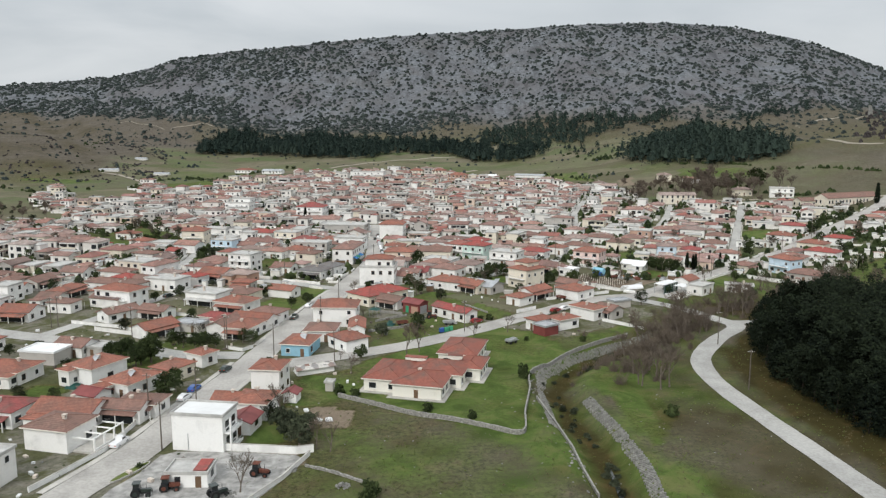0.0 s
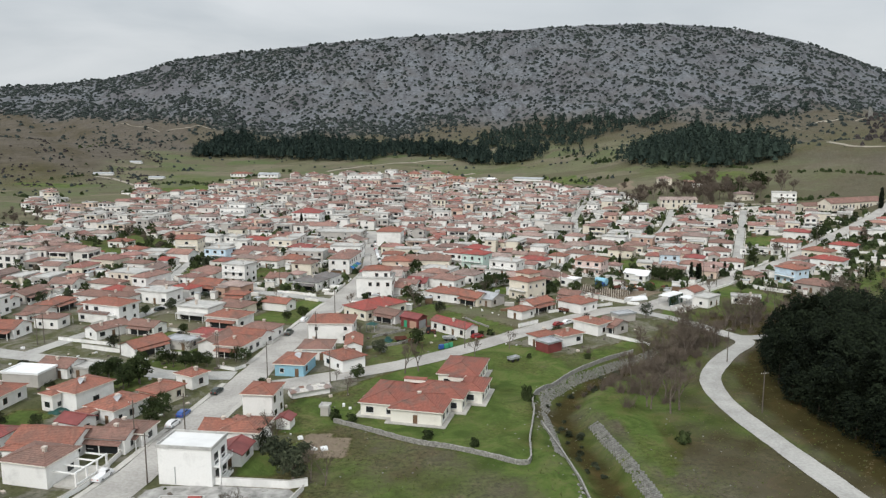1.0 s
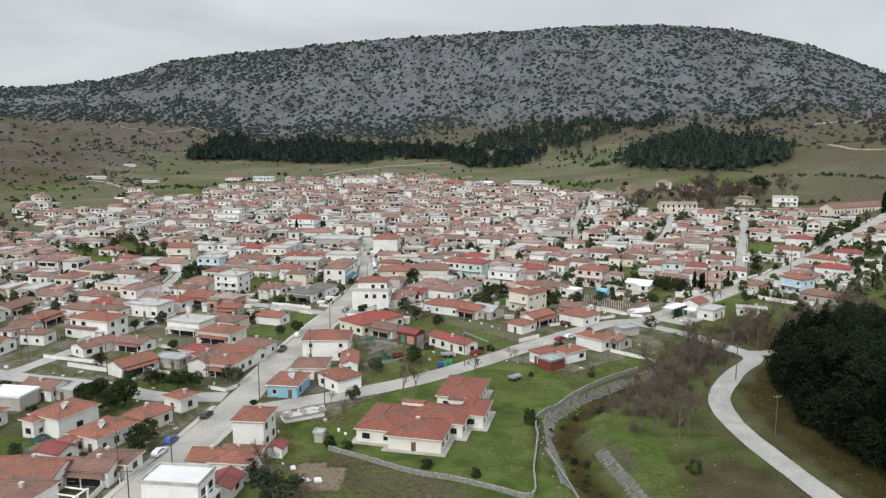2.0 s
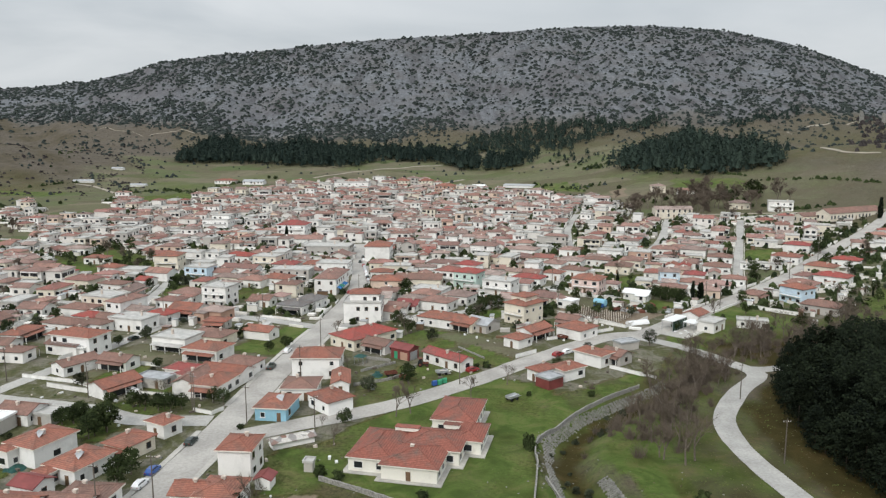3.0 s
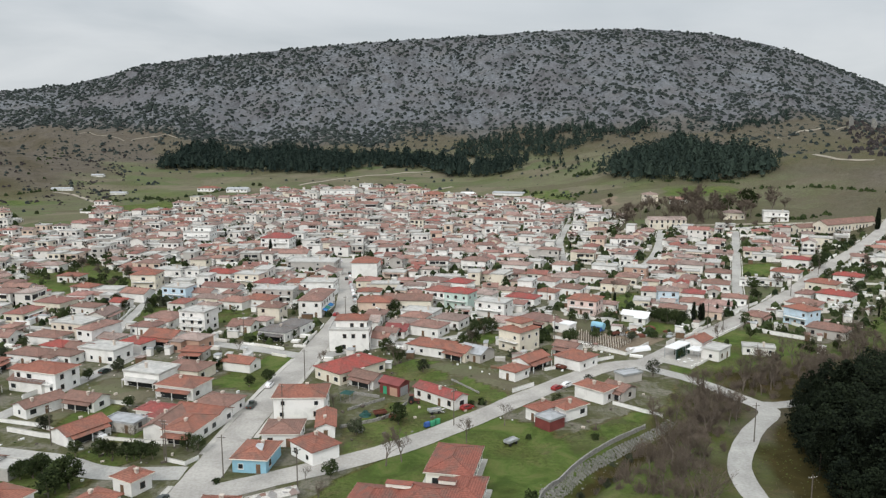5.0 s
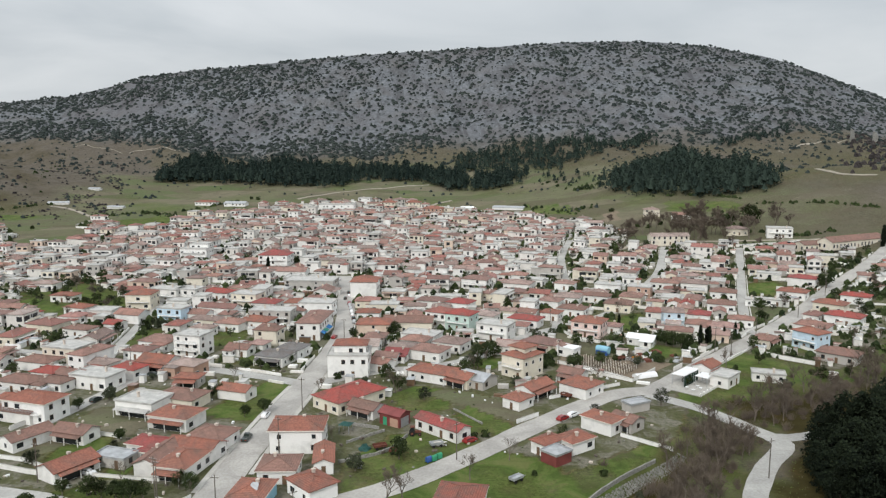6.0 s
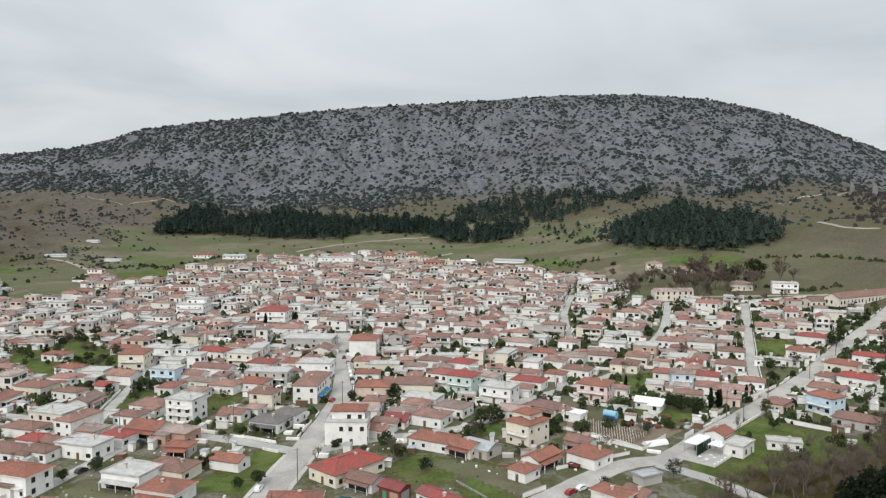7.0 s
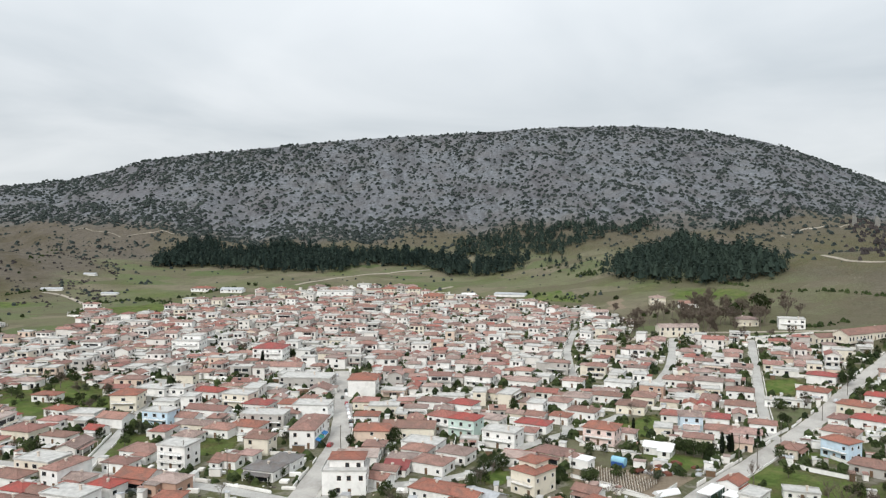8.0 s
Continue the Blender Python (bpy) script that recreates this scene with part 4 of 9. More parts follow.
def house(x, y, rz, w, d, h=3.2, roof="hip", rc="tile", wc="white", storeys=1, rise=None, chimneys=1, fine=True, wings=(), fascia=False, balcony=False, porch=0.0, label="", group="village houses", name="house", windows=True, kind=None, skip=(), tank=False, doors=True, plinth=False):
    """A house with its facade to local -y. wings: (x, y, w, d, h, roof) blocks joined to it."""
    rnd = random.Random(int(x * 131 + y * 977))
    fine = fine and y < 262
    if rc == "tile" and y < 290:
        rc = rnd.choice(("tile_orange", "tile_orange", "tile_dark"))
    if y < 350 and roof in ("hip", "gable") and h < 4.6 and w > 6.5 and not wings and not porch and name == "house" and not label and not skip:
        pick, c, q = rnd.random(), math.cos(radians(rz)), math.sin(radians(rz))
        ok = all(street_gap(x + c * u + q * (d / 2 + 2.4), y + q * u - c * (d / 2 + 2.4)) > 0.4 for u in (-w / 2, 0, w / 2))
        if ok and pick < 0.4:
            wings = ((rnd.choice((-1, 1)) * w * 0.26, -d / 2 - 0.9, w * 0.42, 3.0, h - 0.35, "hip"),)
        elif ok and pick < 0.8:
            porch = rnd.choice((1.5, 2.0))
    fascia = fascia or (fine and roof == "hip" and rnd.random() < 0.7)
    word = label or "%s %s house with a %s roof" % ({1: "low", 2: "two-storey", 3: "three-storey"}.get(storeys, "tall"), WALL_WORD[wc], ROOF_WORD[rc] if roof != "flat" else "flat concrete")
    e = base(name, x, y, rz, word, name.replace("_", " "), group)
    FOOT.append((x, y, w / 2 + 0.8, d / 2 + 0.8, radians(rz)))
    for k, (ox, oy, bw, bd, bh, rf) in enumerate(((0, 0, w, d, h, roof), *wings)):
        rs = rise if rise and k == 0 else 0.18 * min(bw, bd) + 0.1
        if k:
            a = radians(rz)
            FOOT.append((x + math.cos(a) * ox - math.sin(a) * oy, y + math.sin(a) * ox + math.cos(a) * oy, bw / 2 + 0.6, bd / 2 + 0.6, a))
        wg = wall_geo(bw, bd, bh, rs if rf == "gable" else 0.0)
        part("wall", wg, wc, e, at=(ox, oy, 0))
        rg = {"hip": hip_geo, "gable": gable_geo}.get(rf, None)
        if rg:
            part("roof", rg(bw, bd, bh, rs), rc, e, at=(ox, oy, 0.004 * k))
        else:
            part("roof", flat_geo(bw, bd, bh), "flat" if rc.startswith("tile") else rc, e, at=(ox, oy, 0.004 * k))
        if fascia and rf == "hip":
            a, b = bw / 2 + 0.52, bd / 2 + 0.52
            fg = Geo().box(-a, -b, bh - 0.1, a, -b + 0.04, bh + 0.15).box(-a, b - 0.04, bh - 0.1, a, b, bh + 0.15).box(-a, -b + 0.04, bh - 0.1, -a + 0.04, b - 0.04, bh + 0.15).box(a - 0.04, -b + 0.04, bh - 0.1, a, b - 0.04, bh + 0.15)
            part("fascia", fg, "trim", e, at=(ox, oy, 0.003))
        if plinth:
            part("terrace", Geo().box(-bw / 2 - 1.1, -bd / 2 - 1.1, -0.5, bw / 2 + 1.1, bd / 2 + 1.1, 0.18 + 0.004 * k), "pavement", e, at=(ox, oy, 0))
        if windows:
            windows_on(e, bw, bd, bh, max(1, round(bh / 3.1)), rnd, fine, skip if k == 0 else (), kind, doors and k == 0, ox, oy)
    rs = rise or 0.18 * min(w, d) + 0.1
    for k in range(chimneys):
        cx, cy = rnd.uniform(-0.28, 0.28) * w, rnd.uniform(-0.2, 0.2) * d
        part("chimney", chimney_geo(), "chimney", e, at=(cx, cy, h + (rs * 0.62 if roof != "flat" else 0.75)))
    if balcony:
        for s in range(1, storeys):
            z = s * h / storeys
            part("balcony", Geo().box(-w * 0.42, -d / 2 - 1.3, z - 0.08, w * 0.42, -d / 2 - 0.002, z + 0.1), "white", e)
            rg = Geo()
            n = max(4, int(w * 0.84 / 0.5))
            for k in range(n + 1):
                px = -w * 0.42 + k * w * 0.84 / n
                rg.box(px - 0.025, -d / 2 - 1.28, z + 0.1, px + 0.025, -d / 2 - 1.23, z + 1.0)
            rg.box(-w * 0.42, -d / 2 - 1.3, z + 1.0, w * 0.42, -d / 2 - 1.2, z + 1.06)
            part("railing", rg, "greysheet", e)
    if porch:
        pz = min(h, 3.0) - 0.35
        part("porch_roof", Geo().add([(-w * 0.45, -d / 2 - porch, pz - 0.5), (w * 0.45, -d / 2 - porch, pz - 0.5), (w * 0.45, -d / 2 - 0.01, pz), (-w * 0.45, -d / 2 - 0.01, pz), (-w * 0.45, -d / 2 - porch, pz - 0.38), (w * 0.45, -d / 2 - porch, pz - 0.38), (w * 0.45, -d / 2 - 0.01, pz + 0.12), (-w * 0.45, -d / 2 - 0.01, pz + 0.12)],
             [(3, 2, 1, 0), (4, 5, 6, 7), (0, 1, 5, 4), (1, 2, 6, 5), (2, 3, 7, 6), (3, 0, 4, 7)]), rc, e)
        if windows:
            part("veranda_glazing", Geo().box(-w * 0.37, -d / 2 - 0.09, 0.1, w * 0.37, -d / 2 - 0.072, pz - 0.5), "glass", e, "dark glazed veranda front")
        for k in range(3):
            px = (-0.43 + 0.43 * k) * w
            part("post", Geo().box(px - 0.08, -d / 2 - porch + 0.15, -0.3, px + 0.08, -d / 2 - porch + 0.31, pz - 0.45), "white", e)
    if tank:
        tg = Geo()
        tg.tube((-0.7, 0.5, 0.9), (0.7, 0.5, 0.9), 0.28, 0.28, 8)
        tg.add([(-0.9, -0.9, 0.05), (0.9, -0.9, 0.05), (0.9, 0.35, 0.95), (-0.9, 0.35, 0.95), (-0.9, -0.9, 0.13), (0.9, -0.9, 0.13), (0.9, 0.35, 1.03), (-0.9, 0.35, 1.03)], [(3, 2, 1, 0), (4, 5, 6, 7), (0, 1, 5, 4), (1, 2, 6, 5), (2, 3, 7, 6), (3, 0, 4, 7)])
        part("solar_heater", tg, "greysheet", e, "solar water heater with a grey tank", at=(w * 0.15, -d * 0.12, h + (rs * 0.55 if roof != "flat" else 0.3)))
    return e


house(-45.7, 138.9, -8, 10.1, 6.7, 7.0, 'flat', 'flat', 'white', 2, label='plain white two-storey block with a flat white roof', chimneys=0, skip=(0, 3), doors=False)
house(-73.7, 139.2, -14, 9.5, 8.2, 4.4, 'hip', 'tile_dark', 'white', 1, skip=(0,))
house(-77.0, 150.6, -8, 13.0, 9.0, 3.2, 'gable', 'tile_orange', 'white', 1)
house(-76.9, 159.7, -21, 5.6, 4.9, 3.2, 'gable', 'redsheet', 'white', 1, chimneys=0)
house(-66.7, 151.8, -9, 9.6, 4.9, 3.3, 'gable', 'tile_dark', 'white', 1, porch=1.3)
house(-64.3, 155.6, -8, 9.0, 6.0, 3.0, 'hip', 'tile_dark', 'white', 1)
house(-72.2, 169.2, -24, 8.1, 9.9, 3.4, 'hip', 'tile', 'white', 1, tank=True)
house(-84.2, 178.0, -25, 8.6, 10.4, 4.3, 'hip', 'tile_orange', 'white', 1, tank=True)
house(-66.1, 179.1, -27, 6.4, 7.9, 3.2, 'hip', 'tile_orange', 'cream', 1, porch=1.6)
house(-62.4, 189.8, -31, 5.7, 5.1, 3.3, 'hip', 'tile', 'white', 1)
house(-104.1, 192.2, -10, 10.0, 7.0, 3.2, 'flat', 'whitesheet', 'grey', 1, chimneys=0, name='shed', label='open grey shed with a white sheet roof', windows=False)
house(-99.2, 198.9, -15, 9.0, 7.0, 3.0, 'gable', 'tile_dark', 'white', 1)
house(-92.6, 197.6, -15, 6.0, 5.0, 2.6, 'flat', 'flat', 'grey', 1, chimneys=0)
house(-79.4, 121.6, -8, 9.0, 8.0, 5.4, 'flat', 'flat', 'white', 2, balcony=True)
house(-105.6, 177.7, -10, 12.0, 9.0, 3.2, 'hip', 'tile', 'white', 1)
house(-91.8, 150.8, -10, 11.0, 8.0, 3.6, 'hip', 'tile_red', 'white', 1)
house(-43.3, 123.2, 0, 7.0, 5.0, 2.5, 'flat', 'flat', 'white', 1, chimneys=0, label='low white outbuilding with a flat roof')
house(-39.9, 169.2, -6, 6.6, 7.8, 6.3, 'hip', 'tile_orange', 'white', 2, skip=(0,))
house(-33.8, 162.9, -8, 3.0, 3.2, 2.2, 'gable', 'redsheet', 'white', 1, chimneys=0, windows=False)
house(-40.0, 155.2, -8, 7.5, 8.0, 3.6, 'hip', 'tile_orange', 'white', 1)
house(-45.7, 156.2, -8, 6.0, 6.0, 3.2, 'gable', 'tile', 'white', 1)
house(-40.2, 146.4, -8, 5.0, 6.0, 2.6, 'gable', 'redsheet', 'white', 1, chimneys=0)
house(-38.9, 201.4, -9, 7.7, 9.8, 3.2, 'hip', 'tile_orange', 'blue', 1, tank=True, label='low turquoise house with an orange tile roof')
house(-35.2, 214.8, -2, 8.6, 9.0, 3.2, 'hip', 'tile', 'white', 1)
house(-26.4, 204.9, 41, 7.2, 9.0, 3.4, 'hip', 'tile_orange', 'white', 1, skip=(0,))
house(-25.6, 220.5, 5, 4.5, 11.0, 3.0, 'gable', 'tile_orange', 'white', 1)
house(-33.3, 232.4, -1, 13.1, 10.0, 6.0, 'hip', 'tile_orange', 'white', 2)
house(-23.1, 264.2, -44, 11.4, 18.4, 3.6, 'hip', 'tile_red', 'cream', 1, label='broad low cream house with a bright red hip roof')
house(-17.4, 254.6, -35, 9.0, 6.0, 2.9, 'gable', 'tile', 'white', 1)
barn = house(-9.2, 247.2, -37, 6.9, 4.8, 3.4, 'gable', 'redsheet', 'redsheet', 1, name='barn', label='red sheet metal barn with a red roof', chimneys=0, windows=False, doors=False)
part("barn_door", Geo().box(-2.2, -2.47, 0.0, -0.9, -2.402, 2.3), "greensheet", barn, "weathered green barn door")
part("barn_door", Geo().box(0.2, -2.46, 0.0, 2.9, -2.402, 2.4), "brick", barn, "brick infill of the barn front")
part("barn_door", Geo().box(3.452, -1.7, 0.0, 3.52, 1.7, 2.6), "greysheet", barn, "grey sliding barn door")
house(3.7, 239.3, -46, 15.5, 5.2, 3.2, 'gable', 'tile_red', 'white', 1, label='long low white farm building with a red roof')
house(26.8, 259.4, -45, 6.1, 7.0, 3.0, 'hip', 'tile_orange', 'white', 1)
house(33.3, 269.5, 45, 11.3, 6.0, 3.2, 'gable', 'tile_orange', 'white', 1)
house(48.0, 270.4, -47, 9.8, 9.7, 3.4, 'hip', 'tile', 'white', 1, skip=(3,))
house(47.9, 282.5, -40, 8.0, 6.0, 3.2, 'gable', 'tile_dark', 'white', 1)
house(29.7, 226.3, -52, 4.7, 7.2, 3.2, 'hip', 'tile_orange', 'white', 1)
house(36.9, 227.6, -56, 6.0, 8.0, 3.2, 'hip', 'tile', 'white', 1)
house(30.7, 220.1, -52, 5.0, 5.5, 2.7, 'flat', 'greysheet', 'redsheet', 1, name='shed', label='lean-to shed with red front and grey sheet roof', chimneys=0, windows=False)
house(47.1, 240.3, -47, 9.4, 6.4, 3.6, 'hip', 'tile', 'white', 1, skip=(0,))
house(54.0, 241.0, -50, 7.0, 6.0, 3.0, 'gable', 'tile_dark', 'grey', 1)
house(60.5, 254.8, 25, 7.0, 4.0, 2.4, 'flat', 'greysheet', 'grey', 1, name='shed', label='low dark shed with a zinc roof', chimneys=0, windows=False)
house(16.8, 279.4, -40, 9.0, 8.0, 2.9, 'gable', 'greysheet', 'grey', 1, name='shed', label='patched grey sheet metal shed', chimneys=0)
house(2.5, 286.8, -30, 14.0, 9.0, 3.2, 'hip', 'tile', 'white', 1)
house(11.5, 280.0, -40, 9.0, 7.0, 3.2, 'gable', 'tile_orange', 'cream', 1)
house(32.5, 290.5, -46, 9.1, 10.8, 7.2, 'hip', 'tile_orange', 'cream', 2, balcony=True, wings=((-0.5, 0.8, 6.5, 6.5, 9.6, 'hip'),), label='three-storey cream house with stacked orange tile roofs')
house(-25.4, 294.6, -3, 13.4, 11.0, 7.4, 'flat', 'tile_orange', 'white', 2, wings=((0.4, 1.6, 10.6, 7.4, 10.0, 'hip'),), rise=0.5, kind='dark', label='white three-storey block with a set-back tiled attic', balcony=False, chimneys=2)
house(-52.8, 307.5, -22, 11.0, 9.0, 3.4, 'hip', 'tile_grey', 'white', 1, porch=2.0)
house(-47.7, 315.6, -22, 9.0, 9.0, 3.6, 'hip', 'tile_grey', 'white', 1)
shop = house(-43.9, 348.6, -8, 9.4, 22.0, 6.8, 'hip', 'tile', 'white', 2, kind='dark')
for _y0, _y1, _m, _word in ((-10, -6.5, "awning_blue", "blue canvas shop awning"), (-6, -2.5, "awning_green", "green canvas shop awning"), (-1.5, 3.0, "awning_blue", "blue canvas shop awning")):
    part("awning", Geo().add([(4.72, _y0, 3.1), (4.72, _y1, 3.1), (6.5, _y1, 2.4), (6.5, _y0, 2.4), (4.72, _y0, 3.18), (4.72, _y1, 3.18), (6.5, _y1, 2.48), (6.5, _y0, 2.48)], [(3, 2, 1, 0), (4, 5, 6, 7), (0, 1, 5, 4), (1, 2, 6, 5), (2, 3, 7, 6), (3, 0, 4, 7)]), _m, shop, _word)
house(-46.9, 382.4, -8, 15.0, 10.0, 6.2, 'flat', 'flat', 'white', 2)
house(-59.7, 334.0, -15, 9.2, 7.5, 6.0, 'hip', 'tile_dark', 'cream', 2)
house(-67.4, 318.6, -20, 9.0, 6.0, 3.0, 'gable', 'tile_dark', 'white', 1)
house(-61.5, 324.1, -20, 6.0, 6.0, 3.0, 'hip', 'tile', 'white', 1)
house(-84.7, 320.3, -18, 10.8, 9.0, 7.8, 'flat', 'flat', 'white', 3, balcony=True, chimneys=0)
house(-131.9, 402.4, -3, 11.7, 11.0, 7.0, 'hip', 'tile_orange', 'cream', 2, balcony=True)
house(-108.3, 374.5, -18, 12.0, 8.5, 6.0, 'flat', 'flat', 'paleblue', 2, balcony=True)
house(-79.4, 295.1, -22, 10.0, 8.0, 4.2, 'hip', 'tile', 'brick', 1)
house(-91.6, 302.9, -20, 12.0, 9.0, 3.2, 'gable', 'tile_orange', 'white', 1, porch=2.0)
house(-98.4, 294.0, -24, 9.5, 7.0, 3.4, 'hip', 'tile_red', 'white', 1)
house(-105.2, 284.5, -20, 14.0, 9.0, 4.2, 'flat', 'flat', 'white', 1)
house(-115.4, 304.8, -23, 7.0, 13.7, 6.2, 'hip', 'tile', 'white', 2, skip=(1,))
house(-126.1, 311.9, -20, 14.0, 10.0, 6.2, 'flat', 'flat', 'cream', 2)
house(-81.8, 259.6, -20, 12.5, 9.5, 4.2, 'flat', 'flat', 'white', 1, porch=2.0, wings=((-3.0, 6.2, 7.0, 4.0, 3.0, 'flat'),))
house(-72.6, 265.2, -20, 13.0, 9.0, 3.3, 'hip', 'tile', 'cream', 1, skip=(0,))
house(-69.1, 248.9, -20, 12.0, 9.0, 3.6, 'hip', 'tile', 'white', 1)
house(-110.9, 256.3, -20, 15.0, 9.0, 6.0, 'hip', 'tile_orange', 'white', 2, balcony=True)
house(-114.3, 254.8, -20, 12.0, 6.0, 3.3, 'gable', 'tile_dark', 'white', 1)
house(-103.8, 236.8, 57, 11.2, 6.0, 3.0, 'gable', 'tile', 'white', 1)
house(-92.5, 239.3, -20, 10.0, 6.0, 3.0, 'gable', 'tile_dark', 'white', 1)
house(-58.4, 218.1, -16, 7.9, 11.1, 3.4, 'hip', 'tile', 'white', 1, porch=2.0, label='white corner house with a pillared porch and tiled roof')
house(-65.1, 222.0, -12, 6.0, 13.0, 3.2, 'gable', 'tile_dark', 'white', 1, windows=False)
house(-85.2, 218.3, 56, 11.1, 7.0, 3.0, 'gable', 'tile', 'white', 1)
house(-76.2, 223.3, -20, 9.0, 5.0, 2.5, 'flat', 'greysheet', 'grey', 1, name='shed', label='row of low grey sheet-roofed sheds', chimneys=0)
house(-55.6, 234.1, -20, 10.0, 9.0, 3.3, 'hip', 'tile_dark', 'white', 1)
house(-58.1, 227.4, -20, 13.0, 7.0, 3.2, 'gable', 'tile', 'white', 1)
house(-70.3, 229.9, -20, 9.0, 6.0, 3.0, 'hip', 'tile_red', 'white', 1)
house(-57.9, 271.2, -22, 10.0, 6.0, 3.0, 'gable', 'tile', 'white', 1)
house(145.9, 318.3, -62, 10.3, 7.9, 6.4, 'hip', 'tile_orange', 'paleblue', 2, balcony=True, label='two-storey pale blue house with long white balcony')
house(157.7, 338.3, -45, 12.0, 9.0, 4.0, 'hip', 'tile', 'white', 1)
house(129.8, 322.0, 45, 9.0, 7.0, 3.2, 'hip', 'tile_dark', 'cream', 1)
house(186.1, 376.7, -45, 13.0, 9.0, 3.6, 'hip', 'tile_orange', 'cream', 1)
house(180.3, 355.2, -45, 14.0, 9.0, 3.8, 'hip', 'tile_red', 'white', 1)
house(93.6, 286.4, 45, 8.0, 6.0, 3.8, 'gable', 'tile', 'white', 1)
house(95.8, 276.8, 45, 9.0, 6.0, 3.4, 'flat', 'flat', 'white', 1, chimneys=0)
house(106.5, 357.3, -13, 8.6, 9.0, 6.0, 'hip', 'tile', 'paleblue', 2, balcony=True)
house(114.3, 346.3, -25, 11.0, 8.0, 3.2, 'hip', 'tile', 'white', 1)
house(122.0, 341.2, -25, 11.0, 8.0, 3.3, 'hip', 'tile', 'white', 1)
house(66.9, 341.5, -30, 12.0, 10.0, 6.0, 'hip', 'tile_orange', 'pink', 2, balcony=True)
house(77.8, 344.8, -30, 6.0, 6.0, 3.0, 'hip', 'tile', 'white', 1)
house(83.7, 326.1, -30, 10.0, 6.0, 2.8, 'gable', 'whitesheet', 'white', 1, chimneys=0)
house(44.2, 320.9, -40, 12.0, 9.0, 3.3, 'hip', 'tile', 'cream', 1)
house(49.6, 316.4, -40, 6.0, 6.0, 3.0, 'hip', 'tile', 'cream', 1)
house(52.5, 312.0, -40, 7.0, 5.0, 3.0, 'flat', 'whitesheet', 'white', 1, chimneys=0, name='shed', label='small white open-sided canopy')
house(16.2, 354.0, -30, 11.0, 9.0, 6.8, 'hip', 'tile_red', 'palegreen', 2, balcony=True)
house(28.8, 338.5, -30, 13.0, 9.0, 6.0, 'flat', 'flat', 'white', 2, balcony=True)
house(10.6, 321.4, -30, 11.0, 9.0, 3.6, 'hip', 'tile', 'white', 1)
house(2.0, 311.1, -30, 12.0, 9.0, 3.6, 'hip', 'tile', 'white', 1)
house(-8.3, 316.6, -15, 9.0, 8.0, 3.2, 'hip', 'tile', 'white', 1, porch=2.0)
house(-19.8, 346.8, -5, 13.0, 10.0, 5.0, 'hip', 'tile_orange', 'peach', 2)
house(-28.3, 425.8, -5, 13.0, 14.0, 8.0, 'hip', 'tile_orange', 'white', 2, skip=(0,))
house(-75.7, 478.4, -8, 22.0, 9.0, 4.5, 'gable', 'tile', 'white', 1)
house(-88.6, 512.3, -8, 18.0, 14.0, 9.0, 'hip', 'tile_red', 'white', 3, balcony=True)
house(268.9, 503.9, 25, 50.0, 10.0, 4.6, 'gable', 'tile_dark', 'cream', 1, rise=2.6, label='long cream hall with tall windows and tiled roof', kind='tall')
house(244.3, 501.4, 12, 22.0, 9.0, 4.2, 'gable', 'tile_dark', 'cream', 1, kind='tall')
house(169.7, 551.8, 0, 26.0, 9.0, 6.0, 'gable', 'tile', 'cream', 2, kind='tall', label='two-storey cream station building with tiled roof')
house(223.3, 566.5, -20, 14.0, 10.0, 4.2, 'hip', 'tile', 'cream', 1)
house(244.5, 548.0, -20, 16.0, 11.0, 6.2, 'flat', 'flat', 'white', 2, balcony=True)
house(87.6, 762.8, -25, 30.0, 13.0, 1.7, 'gable', 'greysheet', 'white', 1, name='barn', rise=1.0, label='long low pale sheet-roofed barn', chimneys=0, windows=False)
house(48.2, 773.9, 0, 12.0, 6.0, 2.4, 'gable', 'whitesheet', 'white', 1, name='barn', label='small white plastic-roofed barn', chimneys=0, windows=False)
house(-360.9, 913.4, -10, 14.0, 5.0, 1.5, 'gable', 'greysheet', 'white', 1, name='barn', label='small pale zinc-roofed barn', chimneys=0, windows=False)
house(-298.6, 808.8, -10, 17.0, 5.0, 1.6, 'gable', 'greysheet', 'white', 1, name='barn', label='small pale zinc-roofed barn', chimneys=0, windows=False)
house(-362.5, 827.0, 5, 20.0, 5.0, 1.6, 'gable', 'greysheet', 'white', 1, name='barn', label='long grey sheet-roofed barn', chimneys=0, windows=False)
house(-214.4, 829.1, -10, 22.0, 10.0, 2.8, 'hip', 'tile_orange', 'white', 1)
house(-181.2, 812.1, -10, 22.0, 9.0, 2.6, 'gable', 'greysheet', 'white', 1)
house(-52.3, 814.1, -10, 12.0, 10.0, 5.5, 'flat', 'flat', 'white', 2)
house(190.8, 657.0, -10, 12.0, 9.0, 5.5, 'hip', 'tile', 'cream', 2)
house(207.9, 635.3, -10, 14.0, 8.0, 3.5, 'gable', 'tile', 'white', 1)
house(-146.6, 546.4, -8, 18.0, 12.0, 7.5, 'flat', 'flat', 'white', 3, balcony=True)
house(-144.8, 552.6, -8, 12.0, 10.0, 9.5, 'flat', 'flat', 'white', 3)
house(-32.2, 183.2, 28, 9.4, 3.0, 1.5, 'gable', 'patched', 'white', 1, rise=0.6, chimneys=0, windows=False, doors=False, name='shed', label='low white shed with a patched sheet roof')
house(-26.3, 169.8, -8, 1.8, 1.8, 2.0, 'flat', 'flat', 'grey', 1, chimneys=0, windows=False, name='shed', label='tiny grey concrete pump house')
